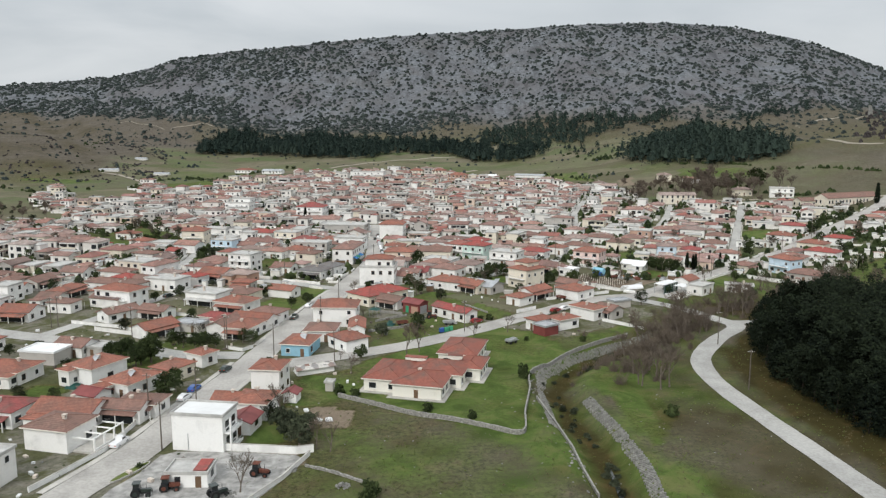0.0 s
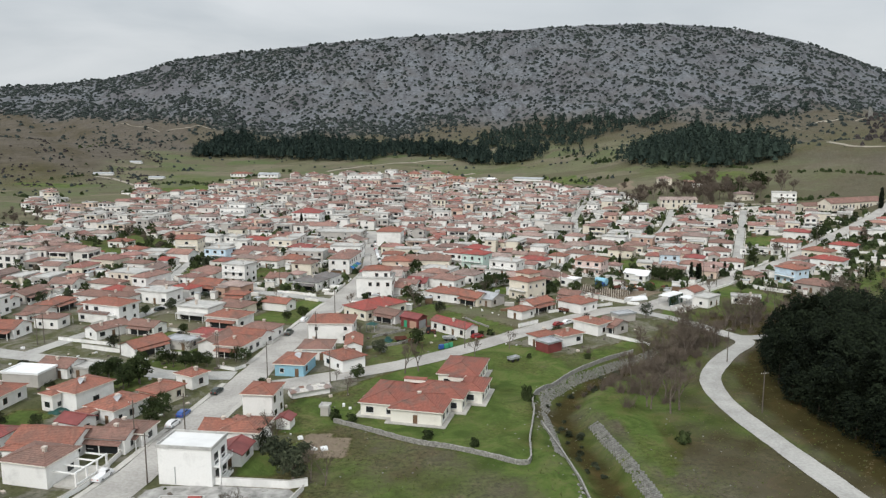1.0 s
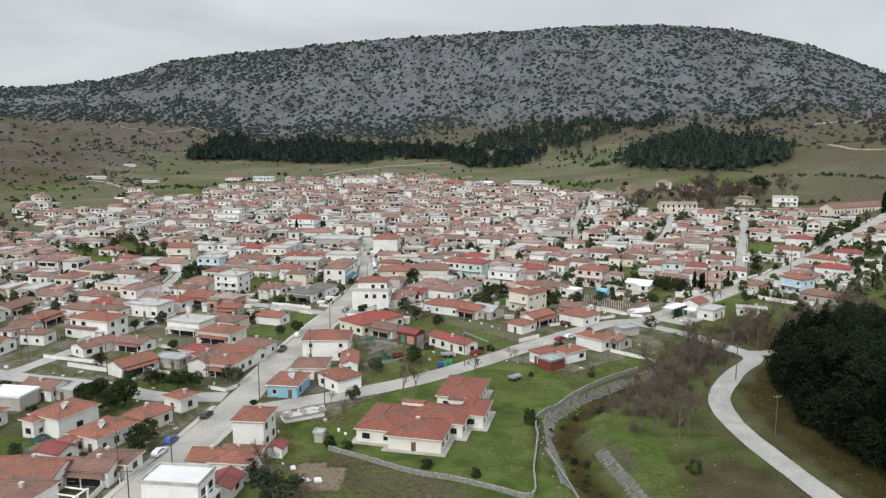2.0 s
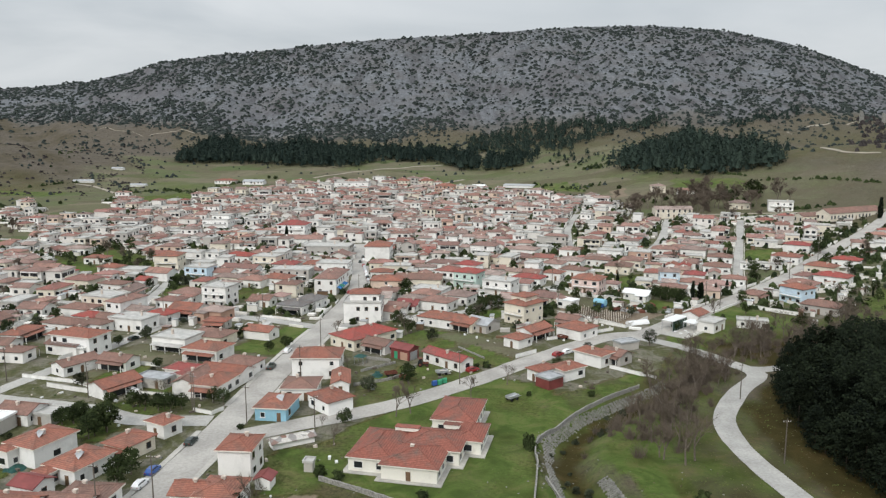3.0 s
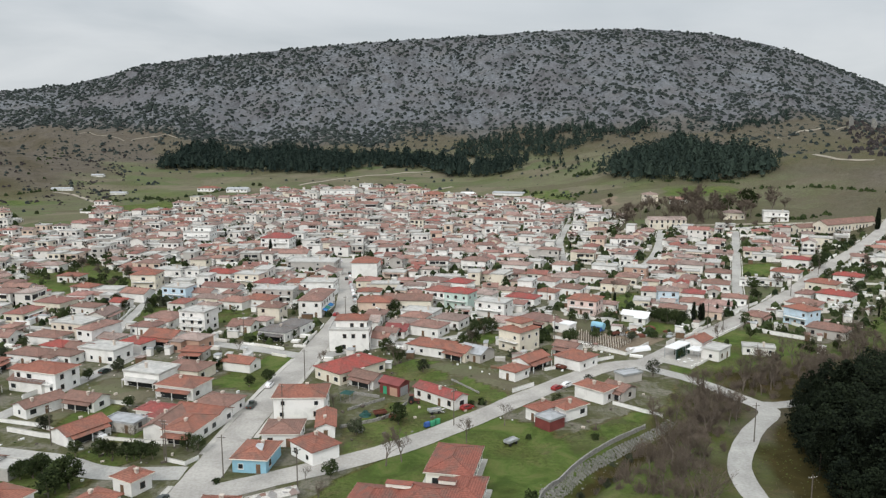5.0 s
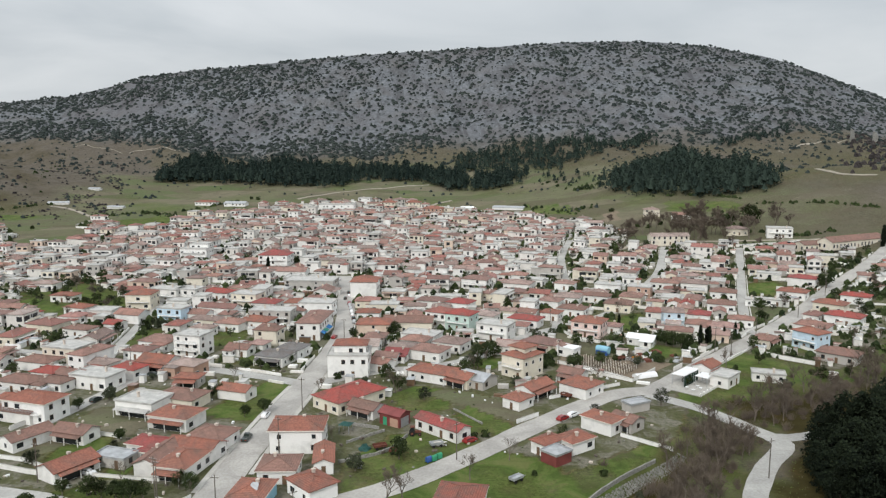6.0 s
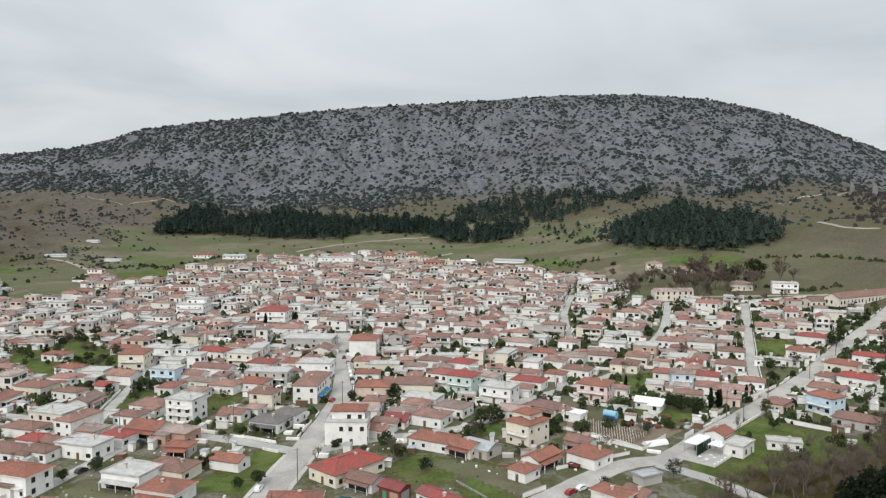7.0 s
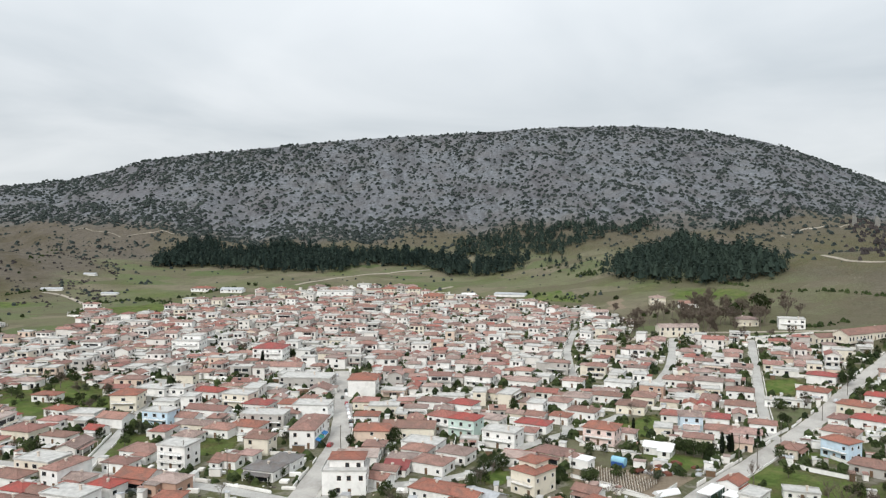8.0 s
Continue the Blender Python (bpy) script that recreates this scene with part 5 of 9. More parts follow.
house(-174.1, 379.5, -20, 10.0, 8.0, 3.2, 'hip', 'tile_red', 'white', 1)
house(-153.8, 355.9, -20, 13.0, 10.0, 4.2, 'hip', 'tile', 'cream', 1)
house(-138.4, 350.1, -20, 12.0, 7.0, 3.2, 'hip', 'tile_dark', 'white', 1)
house(-156.3, 391.1, -20, 11.0, 8.0, 3.2, 'hip', 'tile_orange', 'white', 1)
house(-174.9, 418.8, -10, 12.0, 7.0, 3.2, 'hip', 'tile_orange', 'white', 1)
house(-126.2, 373.2, -18, 12.0, 8.0, 4, 'gable', 'tile', 'white', 1)
house(-128.0, 359.0, -18, 7.0, 6.0, 3, 'gable', 'tile_red', 'white', 1)
house(-99.7, 329.8, -18, 13.0, 10.0, 3.4, 'hip', 'tile', 'white', 1)
house(-102.6, 316.5, -18, 10.0, 7.0, 3.2, 'hip', 'tile', 'white', 1)
house(-132.7, 304.7, -20, 13.0, 8.0, 3.2, 'hip', 'tile_dark', 'white', 1)
house(-123.6, 291.9, -20, 9.0, 7.0, 3.2, 'hip', 'tile_red', 'white', 1)
house(-114.5, 288.6, -22, 10.0, 6.0, 3.2, 'gable', 'tile', 'white', 1)
house(-111.9, 301.6, -22, 13.0, 7.0, 3.2, 'hip', 'tile', 'white', 1)
house(-125.2, 418.2, -18, 16.0, 9.0, 6, 'flat', 'flat', 'white', 2, balcony=True)
house(-113.8, 417.7, -18, 11.0, 9.0, 6, 'flat', 'flat', 'white', 2, balcony=True)
house(-101.3, 421.9, -18, 15.0, 9.0, 3.6, 'hip', 'tile_red', 'white', 1)
house(-92.2, 387.3, -18, 18.0, 7.0, 3.4, 'gable', 'tile', 'white', 1)
house(-98.2, 375.2, -18, 11.0, 7.0, 3.4, 'gable', 'tile', 'white', 1)
house(-91.6, 364.1, -18, 14.0, 7.0, 3.2, 'hip', 'tile', 'cream', 1)
house(-89.2, 347.9, -18, 9.0, 8.0, 3.2, 'hip', 'tile', 'white', 1)
house(-79.4, 357.0, -18, 11.0, 9.0, 3.4, 'hip', 'tile', 'white', 1)
house(-69.7, 360.7, -18, 13.0, 9.0, 3.4, 'hip', 'tile_orange', 'white', 1)
house(-82.8, 404.5, -18, 13.0, 9.0, 6, 'flat', 'flat', 'cream', 2, balcony=True)
house(-72.3, 396.5, -18, 12.0, 9.0, 3.4, 'hip', 'tile_red', 'white', 1)
house(-64.8, 370.0, -8, 18.0, 9.0, 5.5, 'flat', 'flat', 'grey', 2, balcony=True)
house(-56.7, 379.8, -8, 10.0, 8.0, 3.4, 'hip', 'tile', 'white', 1)
house(-57.3, 395.8, -8, 12.0, 8.0, 3.4, 'hip', 'tile_orange', 'white', 1)
house(-57.9, 446.0, -8, 26.0, 14.0, 5, 'flat', 'flat', 'grey', 1)
house(-25.5, 398.6, -5, 11.0, 8.0, 3.4, 'hip', 'tile', 'cream', 1)
house(-17.1, 389.8, -5, 13.0, 7.0, 3.4, 'flat', 'flat', 'cream', 1)
house(-23.6, 373.5, -5, 10.0, 7.0, 3.4, 'hip', 'tile_orange', 'white', 1)
house(-5.9, 352.0, -8, 20.0, 9.0, 4.5, 'gable', 'tile_dark', 'cream', 1)
house(5.3, 397.1, -20, 14.0, 8.0, 3.4, 'hip', 'tile', 'white', 1)
house(-0.7, 334.2, -25, 14.0, 9.0, 3.4, 'flat', 'flat', 'white', 1)
house(-2.8, 326.7, -25, 10.0, 8.0, 3.2, 'hip', 'tile', 'white', 1)
house(-13.1, 305.5, -20, 8.0, 5.0, 3, 'gable', 'tile', 'white', 1)
house(-15.9, 297.9, -30, 9.0, 6.0, 3, 'gable', 'tile', 'white', 1)
house(-9.5, 310.6, -15, 8.0, 6.0, 2.8, 'gable', 'redsheet', 'white', 1)
house(18.1, 391.4, -30, 11.0, 9.0, 3.6, 'hip', 'tile_red', 'white', 1)
house(7.6, 360.3, -30, 10.0, 9.0, 6.4, 'hip', 'tile', 'white', 2, balcony=True)
house(27.1, 366.6, -30, 11.0, 8.0, 3.4, 'hip', 'tile', 'white', 1)
house(43.6, 358.0, -30, 13.0, 8.0, 3.4, 'hip', 'tile_red', 'white', 1)
house(46.7, 370.2, -30, 8.0, 6.0, 3.4, 'gable', 'tile_dark', 'white', 1)
house(60.9, 394.5, -30, 10.0, 8.0, 3.4, 'hip', 'tile', 'white', 1)
house(56.6, 368.9, -30, 8.0, 7.0, 3.4, 'hip', 'tile_orange', 'white', 1)
house(67.6, 376.8, -30, 12.0, 8.0, 3.4, 'hip', 'tile_dark', 'white', 1)
house(34.9, 411.8, -30, 9.0, 8.0, 3.6, 'hip', 'tile', 'cream', 1)
house(51.3, 435.8, -25, 14.0, 9.0, 4, 'hip', 'tile', 'white', 1)
house(29.7, 441.8, -25, 14.0, 9.0, 5.4, 'hip', 'tile', 'white', 2, balcony=True)
house(70.9, 402.9, -25, 12.0, 9.0, 3.4, 'hip', 'tile', 'white', 1)
house(76.5, 437.5, -25, 10.0, 8.0, 3.4, 'hip', 'tile', 'white', 1)
house(85.2, 404.5, -25, 13.0, 7.0, 3.4, 'hip', 'tile_dark', 'white', 1)
house(97.4, 429.6, -25, 13.0, 8.0, 4, 'flat', 'flat', 'white', 1)
house(90.9, 384.9, -25, 12.0, 10.0, 3.8, 'hip', 'tile_dark', 'cream', 1)
house(101.2, 400.6, -25, 10.0, 10.0, 3.8, 'hip', 'tile', 'cream', 1)
house(109.1, 413.2, -25, 11.0, 9.0, 6, 'flat', 'flat', 'brick', 2, balcony=True)
house(129.3, 435.6, -25, 14.0, 9.0, 3.6, 'hip', 'tile', 'white', 1)
house(142.4, 428.3, -25, 13.0, 9.0, 4, 'hip', 'tile', 'white', 1)
house(149.8, 409.6, -25, 12.0, 9.0, 3.4, 'hip', 'tile_dark', 'white', 1)
house(138.0, 382.7, -25, 12.0, 9.0, 3.6, 'hip', 'tile_dark', 'white', 1)
house(118.2, 388.4, -25, 6.0, 7.0, 3.2, 'gable', 'tile_orange', 'white', 1)
house(123.1, 386.1, -25, 6.0, 7.0, 3.2, 'gable', 'tile_red', 'white', 1)
house(120.4, 363.9, -25, 9.0, 8.0, 3.2, 'hip', 'tile_red', 'white', 1)
house(134.4, 353.6, -25, 10.0, 7.0, 3.2, 'hip', 'tile', 'white', 1)
house(180.6, 401.0, -40, 13.0, 9.0, 3.6, 'hip', 'tile_orange', 'white', 1)
house(197.1, 423.8, -35, 13.0, 8.0, 4, 'hip', 'tile_red', 'white', 1)
house(166.0, 390.6, -30, 14.0, 4.0, 2.8, 'flat', 'flat', 'white', 1)
house(158.0, 392.7, -25, 8.0, 6.0, 3, 'flat', 'flat', 'white', 1)
house(170.0, 361.5, 45, 9.0, 6.0, 3, 'hip', 'tile', 'white', 1)
house(203.2, 385.9, -40, 12.0, 8.0, 3.6, 'hip', 'tile_red', 'white', 1)
house(147.2, 301.1, -45, 13.0, 9.0, 3.2, 'hip', 'tile_dark', 'grey', 1)
house(111.6, 280.2, -20, 10.0, 5.0, 2.6, 'flat', 'flat', 'white', 1)
house(-128.0, 282.5, -20, 13.0, 8.0, 3.2, 'hip', 'tile', 'white', 1)
house(-116.9, 280.9, -20, 10.0, 6.0, 3.2, 'hip', 'tile_dark', 'white', 1)
house(-27.5, 790.5, -10, 14.0, 11.0, 5.6, 'hip', 'tile_orange', 'cream', 2)
house(-3.5, 788.9, -10, 14.0, 11.0, 5.6, 'hip', 'tile_orange', 'cream', 2)
house(14.3, 728.6, -10, 18.0, 12.0, 8.4, 'hip', 'tile_orange', 'brick', 3, balcony=True)
house(-76.3, 774.6, -8, 34.0, 12.0, 6.4, 'flat', 'flat', 'white', 2)
house(-4.6, 169.4, -14, 11.4, 11.1, 3.1, 'hip', kind='wide', plinth=True, rc='tile_roof', wc='ivory', fascia=True, chimneys=1, group='', wings=((-8.7, 4.1, 9.3, 15.0, 3.1, 'hip'), (8.7, 14.5, 5.9, 9.9, 3.1, 'hip'), (3.6, 26.6, 9.7, 14.7, 3.4, 'hip'), (2.0, 8.6, 12.5, 10.5, 3.25, 'hip')), label='long low cream house with red hip roofs')



# ---- the rest of the village, plot by plot along its two street grids ----
FENCES = []


def fill_village():
    rnd = random.Random(11)
    spots = []
    for zone, turn in (("west", -8.5), ("east", -24.0)):
        a = radians(turn)
        c, s = math.cos(a), math.sin(a)
        for i in range(-52, 53):
            for j in range(-4, 74):
                u = i * 11.6 + (j % 2) * 4 + rnd.uniform(-2.2, 2.2)
                v = j * 11.2 + rnd.uniform(-2.0, 2.0)
                x, y = c * u - s * v, s * u + c * v
                split = 10 + 0.18 * (y - 250)
                if (x < split) != (zone == "west") or not bool(in_town(x, y)):
                    continue
                spots.append((y, x, turn + rnd.choice((0, 0, 90, 90, 180)) + rnd.uniform(-3, 3)))
    spots.sort()
    far, count = Geo(), 0
    for y, x, turn in spots:
        w, d = rnd.uniform(6.5, 13), rnd.uniform(5.5, 8.8)
        storeys = 2 if rnd.random() < 0.3 else 1
        a = radians(turn)
        rim = max(0.0, min(1.0, (math.hypot((x + 20) / 1.25, (y - 560)) - 130) / 70))
        if rnd.random() < 0.08 + 0.16 * rim or (y < 262 and x > -122) or (y < 300 and -45 < x < 60):
            continue
        if (y < 420 and x > np.interp(y, [262, 293, 314, 345, 397, 422], [64, 92, 113, 143, 191, 215]) + 9) or (44 < x < 112 and 270 < y < 332):
            continue
        if street_gap(x, y) < d * 0.62 or any(bool(in_plot(p, x, y, 2.0)) for p in PLOTS if not p[2]):
            continue
        if not free(x, y, w / 2 + 0.4, d / 2 + 0.4, a):
            w, d = w * 0.62, d * 0.7
            if not free(x, y, w / 2 + 0.2, d / 2 + 0.2, a):
                continue
            storeys = 1
        h = 3.0 * storeys + rnd.uniform(-0.1, 0.5)
        roof = rnd.choices(("hip", "gable", "flat"), (46, 27, 27))[0]
        wc = rnd.choices(("white", "cream", "grey", "peach", "pink", "palegreen", "paleblue", "brick"), (70, 9, 13, 2, 3, 1, 1, 2))[0]
        rc = rnd.choices(("tile", "tile_orange", "tile_dark", "tile_red"), (62, 10, 20, 8))[0]
        if wc == "white" and rnd.random() < 0.3 * rim:
            wc = rnd.choice(("grey", "cream", "pink"))
        if count < NEAR_COUNT:
            wings = ()
            if rnd.random() < 0.45:
                ww, wd = w * rnd.uniform(0.35, 0.6), d * rnd.uniform(0.4, 0.7)
                wings = ((rnd.choice((-1, 1)) * (w - ww) * 0.45, -d / 2 - wd * 0.35, ww, wd, rnd.uniform(2.5, 3.0), rnd.choice(("gable", "flat", "hip"))),)
            house(x, y, turn, w, d, h, roof, rc, wc, storeys, None, rnd.choice((0, 1, 1)), False, wings=wings, balcony=storeys == 2 and rnd.random() < 0.5, porch=rnd.choice((0, 0, 1.8, 2.4)) if not wings else 0.0, doors=rnd.random() < 0.6, tank=rnd.random() < 0.25)
            if rnd.random() < 0.6:
                c, s = math.cos(a), math.sin(a)
                fx, fy = w / 2 + rnd.uniform(1.5, 2.5), d / 2 + rnd.uniform(2.5, 4)
                sg = rnd.choice((-1, 1))
                ends = [(x + c * u - s * v, y + s * u + c * v) for u, v in ((-sg * fx, -fy), (sg * fx, -fy), (sg * fx, fy))]
                if all(street_gap(*q) > 0.3 and free(q[0], q[1], 0.3, 0.3, 0) for q in ends):
                    FENCES.append(ends)
            count += 1
        else:
            FOOT.append((x, y, w / 2 + 0.6, d / 2 + 0.6, a))
            single = count < NEAR_COUNT + MIDDLE_COUNT
            count += 1
            m = Matrix.Identity(4) if single else Matrix.Translation((x, y, height(x, y))) @ Matrix.Rotation(a, 4, "Z")
            body, top = (Geo(), Geo()) if single else (far, far)
            rs = 0.18 * min(w, d) + 0.1
            wg = wall_geo(w, d, h, rs if roof == "gable" else 0)
            wg.m = [FARWALL.get(wc, 0)] * len(wg.f)
            body.moved(m, wg)
            rg = {"hip": hip_geo, "gable": gable_geo}.get(roof)
            rg = rg(w, d, h, rs) if rg else flat_geo(w, d, h)
            rg.m = [1 if roof != "flat" else 3] * len(rg.f)
            top.moved(m, rg)
            if rnd.random() < 0.45 and w > 8:
                sw, sd, sh = w * rnd.uniform(0.4, 0.6), d * rnd.uniform(0.5, 0.75), h - rnd.uniform(0.3, 0.7)
                sx, sy = rnd.choice((-1, 1)) * (w / 2 + sw * 0.18), rnd.choice((-1, 1)) * (d - sd) * 0.6
                q = m @ Matrix.Translation((sx, sy, 0))
                g2 = wall_geo(sw, sd, sh)
                g2.m = [FARWALL.get(wc, 0)] * len(g2.f)
                body.moved(q, g2)
                g2 = hip_geo(sw, sd, sh, 0.18 * min(sw, sd) + 0.1, 0.35)
                g2.m = [rnd.choice((1, 1, 3))] * len(g2.f)
                top.moved(q, g2)
            if rnd.random() < 0.55:
                # veranda: a lean roof on posts before the facade
                pw, pd = w * 0.42, rnd.uniform(1.6, 2.4)
                body.moved(m, Geo().box(-pw, -d / 2 - pd, 2.5, pw, -d / 2 - 0.01, 2.66, rnd.choice((1, 3, 1))))
                for px in (-pw + 0.1, 0, pw - 0.1):
                    body.moved(m, Geo().box(px - 0.1, -d / 2 - pd + 0.05, -0.4, px + 0.1, -d / 2 - pd + 0.25, 2.5, 0))
            if rnd.random() < 0.6 and roof != "flat":
                cx, cy = rnd.uniform(-0.3, 0.3) * w, rnd.uniform(-0.2, 0.2) * d
                body.moved(m, Geo().box(cx - 0.35, cy - 0.35, h, cx + 0.35, cy + 0.35, h + rs + rnd.uniform(0.3, 0.8), rnd.choice((0, 5, 6))))
            if storeys == 2:
                # balcony with a solid parapet; dark panes on the wall stand in for loggia shade
                for rz in rnd.sample((0, 90, 180, 270), rnd.choice((0, 1, 1, 2))):
                    ln, off = (w, d / 2) if rz in (0, 180) else (d, w / 2)
                    bw, q = ln * rnd.uniform(0.25, 0.48), m @ Matrix.Rotation(radians(rz), 4, "Z")
                    body.moved(q, Geo().box(-bw, -off - 1.3, 2.95, bw, -off - 0.06, 3.1, 0).box(-bw, -off - 1.3, 3.1, bw, -off - 1.18, 3.95, rnd.choice((0, 0, 4, 5))))
                    for px in (-bw * 0.55, bw * 0.5):
                        body.moved(q, Geo().box(px - bw * 0.3, -off - 0.05, 3.15, px + bw * 0.3, -off + 0.01, 5.2, 2))
                    if rnd.random() < 0.6:
                        body.moved(q, Geo().box(-bw, -off - 1.4, 5.7, bw, -off - 0.06, 5.85, rnd.choice((0, 1, 3))))
            elif rnd.random() < 0.22:
                bw = w * rnd.uniform(0.12, 0.3)
                body.moved(m, Geo().box(-bw, -d / 2 - 0.05, 0.1, bw, -d / 2 + 0.01, 2.35, 2))
            if rnd.random() < 0.35:
                tx, ty = rnd.uniform(-0.3, 0.3) * w, rnd.uniform(-0.3, 0.3) * d
                body.moved(m @ Matrix.Translation((tx, ty, h + rs * 0.5)), Geo().box(-0.9, -0.8, 0.0, 0.9, -0.7, 0.9, 2).box(-0.8, -0.6, 0.5, 0.8, -0.05, 1.1, 5))
            if rnd.random() < 0.4:
                ww, wd, hh = w * rnd.uniform(0.35, 0.6), rnd.uniform(2.5, 4), rnd.uniform(2.4, 2.9)
                px, py = rnd.choice((-1, 1)) * (w - ww) * 0.45, rnd.choice((-1, 1)) * (d / 2 + wd * 0.4)
                body.moved(m, Geo().box(px - ww / 2, py - wd / 2, -0.5, px + ww / 2, py + wd / 2, hh, 0))
                body.moved(m, Geo().box(px - ww / 2 - 0.2, py - wd / 2 - 0.2, hh, px + ww / 2 + 0.2, py + wd / 2 + 0.2, hh + 0.16, rnd.choice((1, 3))))
            for ln, off, rz in ((w, d / 2, 0), (d, w / 2, 90), (w, d / 2, 180), (d, w / 2, 270)):
                n = max(1, int(ln / 3.2))
                for st in range(storeys):
                    for k in range(n):
                        if rnd.random() < 0.25:
                            continue
                        px = (k + 0.5) / n * ln - ln / 2 + rnd.uniform(-0.3, 0.3)
                        ww = rnd.choice((0.5, 0.6, 0.85, 1.2))
                        wq = Geo().box(px - ww, -off - 0.04, st * 3.1 + rnd.choice((0.1, 0.8, 0.9)), px + ww, -off + 0.02, st * 3.1 + 2.2, 2)
                        body.moved(m @ Matrix.Rotation(radians(rz), 4, "Z"), wq)
            if single:
                slot = ("far_white", "far_tile", "glass", "flat", "cream", "grey", "peach")
                word = "%s %s house with a %s roof" % ("low" if storeys == 1 else "two-storey", WALL_WORD[wc], ROOF_WORD[rc] if roof != "flat" else "flat concrete")
                ob = put("house", body.mesh("house", "white" if FARWALL.get(wc, 0) == 0 else wc, rc, *slot[2:]), None, (x, y, height(x, y)), a)
                part("roof", top, rc if roof != "flat" else "flat", tagged(ob, word, "house", "village houses"))
    for y, x, turn in spots:
        # boundary walls and lean-tos between the houses
        a = radians(turn)
        if y > 330 and rnd.random() < 0.8 and street_gap(x, y) > 9.5 and not any(bool(in_plot(p, x, y, 3.0)) for p in PLOTS):
            ln = rnd.uniform(4, 8)
            m = Matrix.Translation((x, y, height(x, y))) @ Matrix.Rotation(a, 4, "Z")
            off = rnd.uniform(5.6, 6.6)
            far.moved(m, Geo().box(-ln, -off - 0.1, -0.4, ln, -off + 0.1, rnd.uniform(0.9, 1.5), 0))
            if rnd.random() < 0.5:
                q = rnd.uniform(5.6, 6.4)
                far.moved(m, Geo().box(q - 0.1, -off + 0.12, -0.4, q + 0.1, off, rnd.uniform(0.9, 1.5), 0))
            if rnd.random() < 0.4:
                px, py, sw, sd = rnd.uniform(-5, 5), rnd.uniform(5.2, 6.5) * rnd.choice((-1, 1)), rnd.uniform(2, 4), rnd.uniform(1.5, 2.5)
                if free(x + math.cos(a) * px - math.sin(a) * py, y + math.sin(a) * px + math.cos(a) * py, sw / 2, sd / 2, a):
                    hh = rnd.uniform(2.0, 2.7)
                    far.moved(m, Geo().box(px - sw / 2, py - sd / 2, -0.4, px + sw / 2, py + sd / 2, hh, rnd.choice((0, 0, 5))))
                    far.moved(m, Geo().box(px - sw / 2 - 0.2, py - sd / 2 - 0.2, hh, px + sw / 2 + 0.2, py + sd / 2 + 0.2, hh + 0.15, rnd.choice((1, 3, 3))))
    tagged(put("distant_houses", far.mesh("distant_houses", "far_white", "far_tile", "glass", "flat", "cream", "grey", "peach")), "crowded white village houses with faded red tile roofs", "houses", kind="stuff")


NEAR_COUNT = 110
MIDDLE_COUNT = 0
FARWALL = {"white": 0, "cream": 4, "grey": 5, "peach": 6, "pink": 6, "brick": 6}
fill_village()


# ---- pale boundary walls along the farther streets, and the small outbuildings of the yards ----
def street_walls():
    rnd = random.Random(52)
    g = Geo()
    for name, (pts, w, _) in STREETS.items():
        line = smooth_line(pts, 6.0)
        for p, q in zip(line, line[1:]):
            if p.y < 285 or p.y > 620:
                continue
            d = (q - p).normalized()
            n = Vector((d.y, -d.x, 0))
            for sd in (-1, 1):
                if rnd.random() < 0.35:
                    continue
                a = p + n * sd * (w / 2 + 0.5)
                b = q + n * sd * (w / 2 + 0.5)
                c = (a + b) / 2
                if min(street_gap(a.x, a.y), street_gap(b.x, b.y)) < 0.25 or not free(c.x, c.y, 0.6, 0.6, 0) or not bool(in_town(c.x, c.y)):
                    continue
                z, h = height(c.x, c.y), rnd.uniform(0.7, 1.5)
                t = n * 0.11
                v = [a - t, b - t, b + t, a + t]
                g.add([(k.x, k.y, z - 0.5) for k in v] + [(k.x, k.y, z + h) for k in v], [(4, 5, 6, 7), (0, 1, 5, 4), (1, 2, 6, 5), (2, 3, 7, 6), (3, 0, 4, 7)])
    tagged(put("street_walls", g.mesh("street_walls", "far_white")), "low pale walls lining the village streets", "walls", kind="stuff")


street_walls()


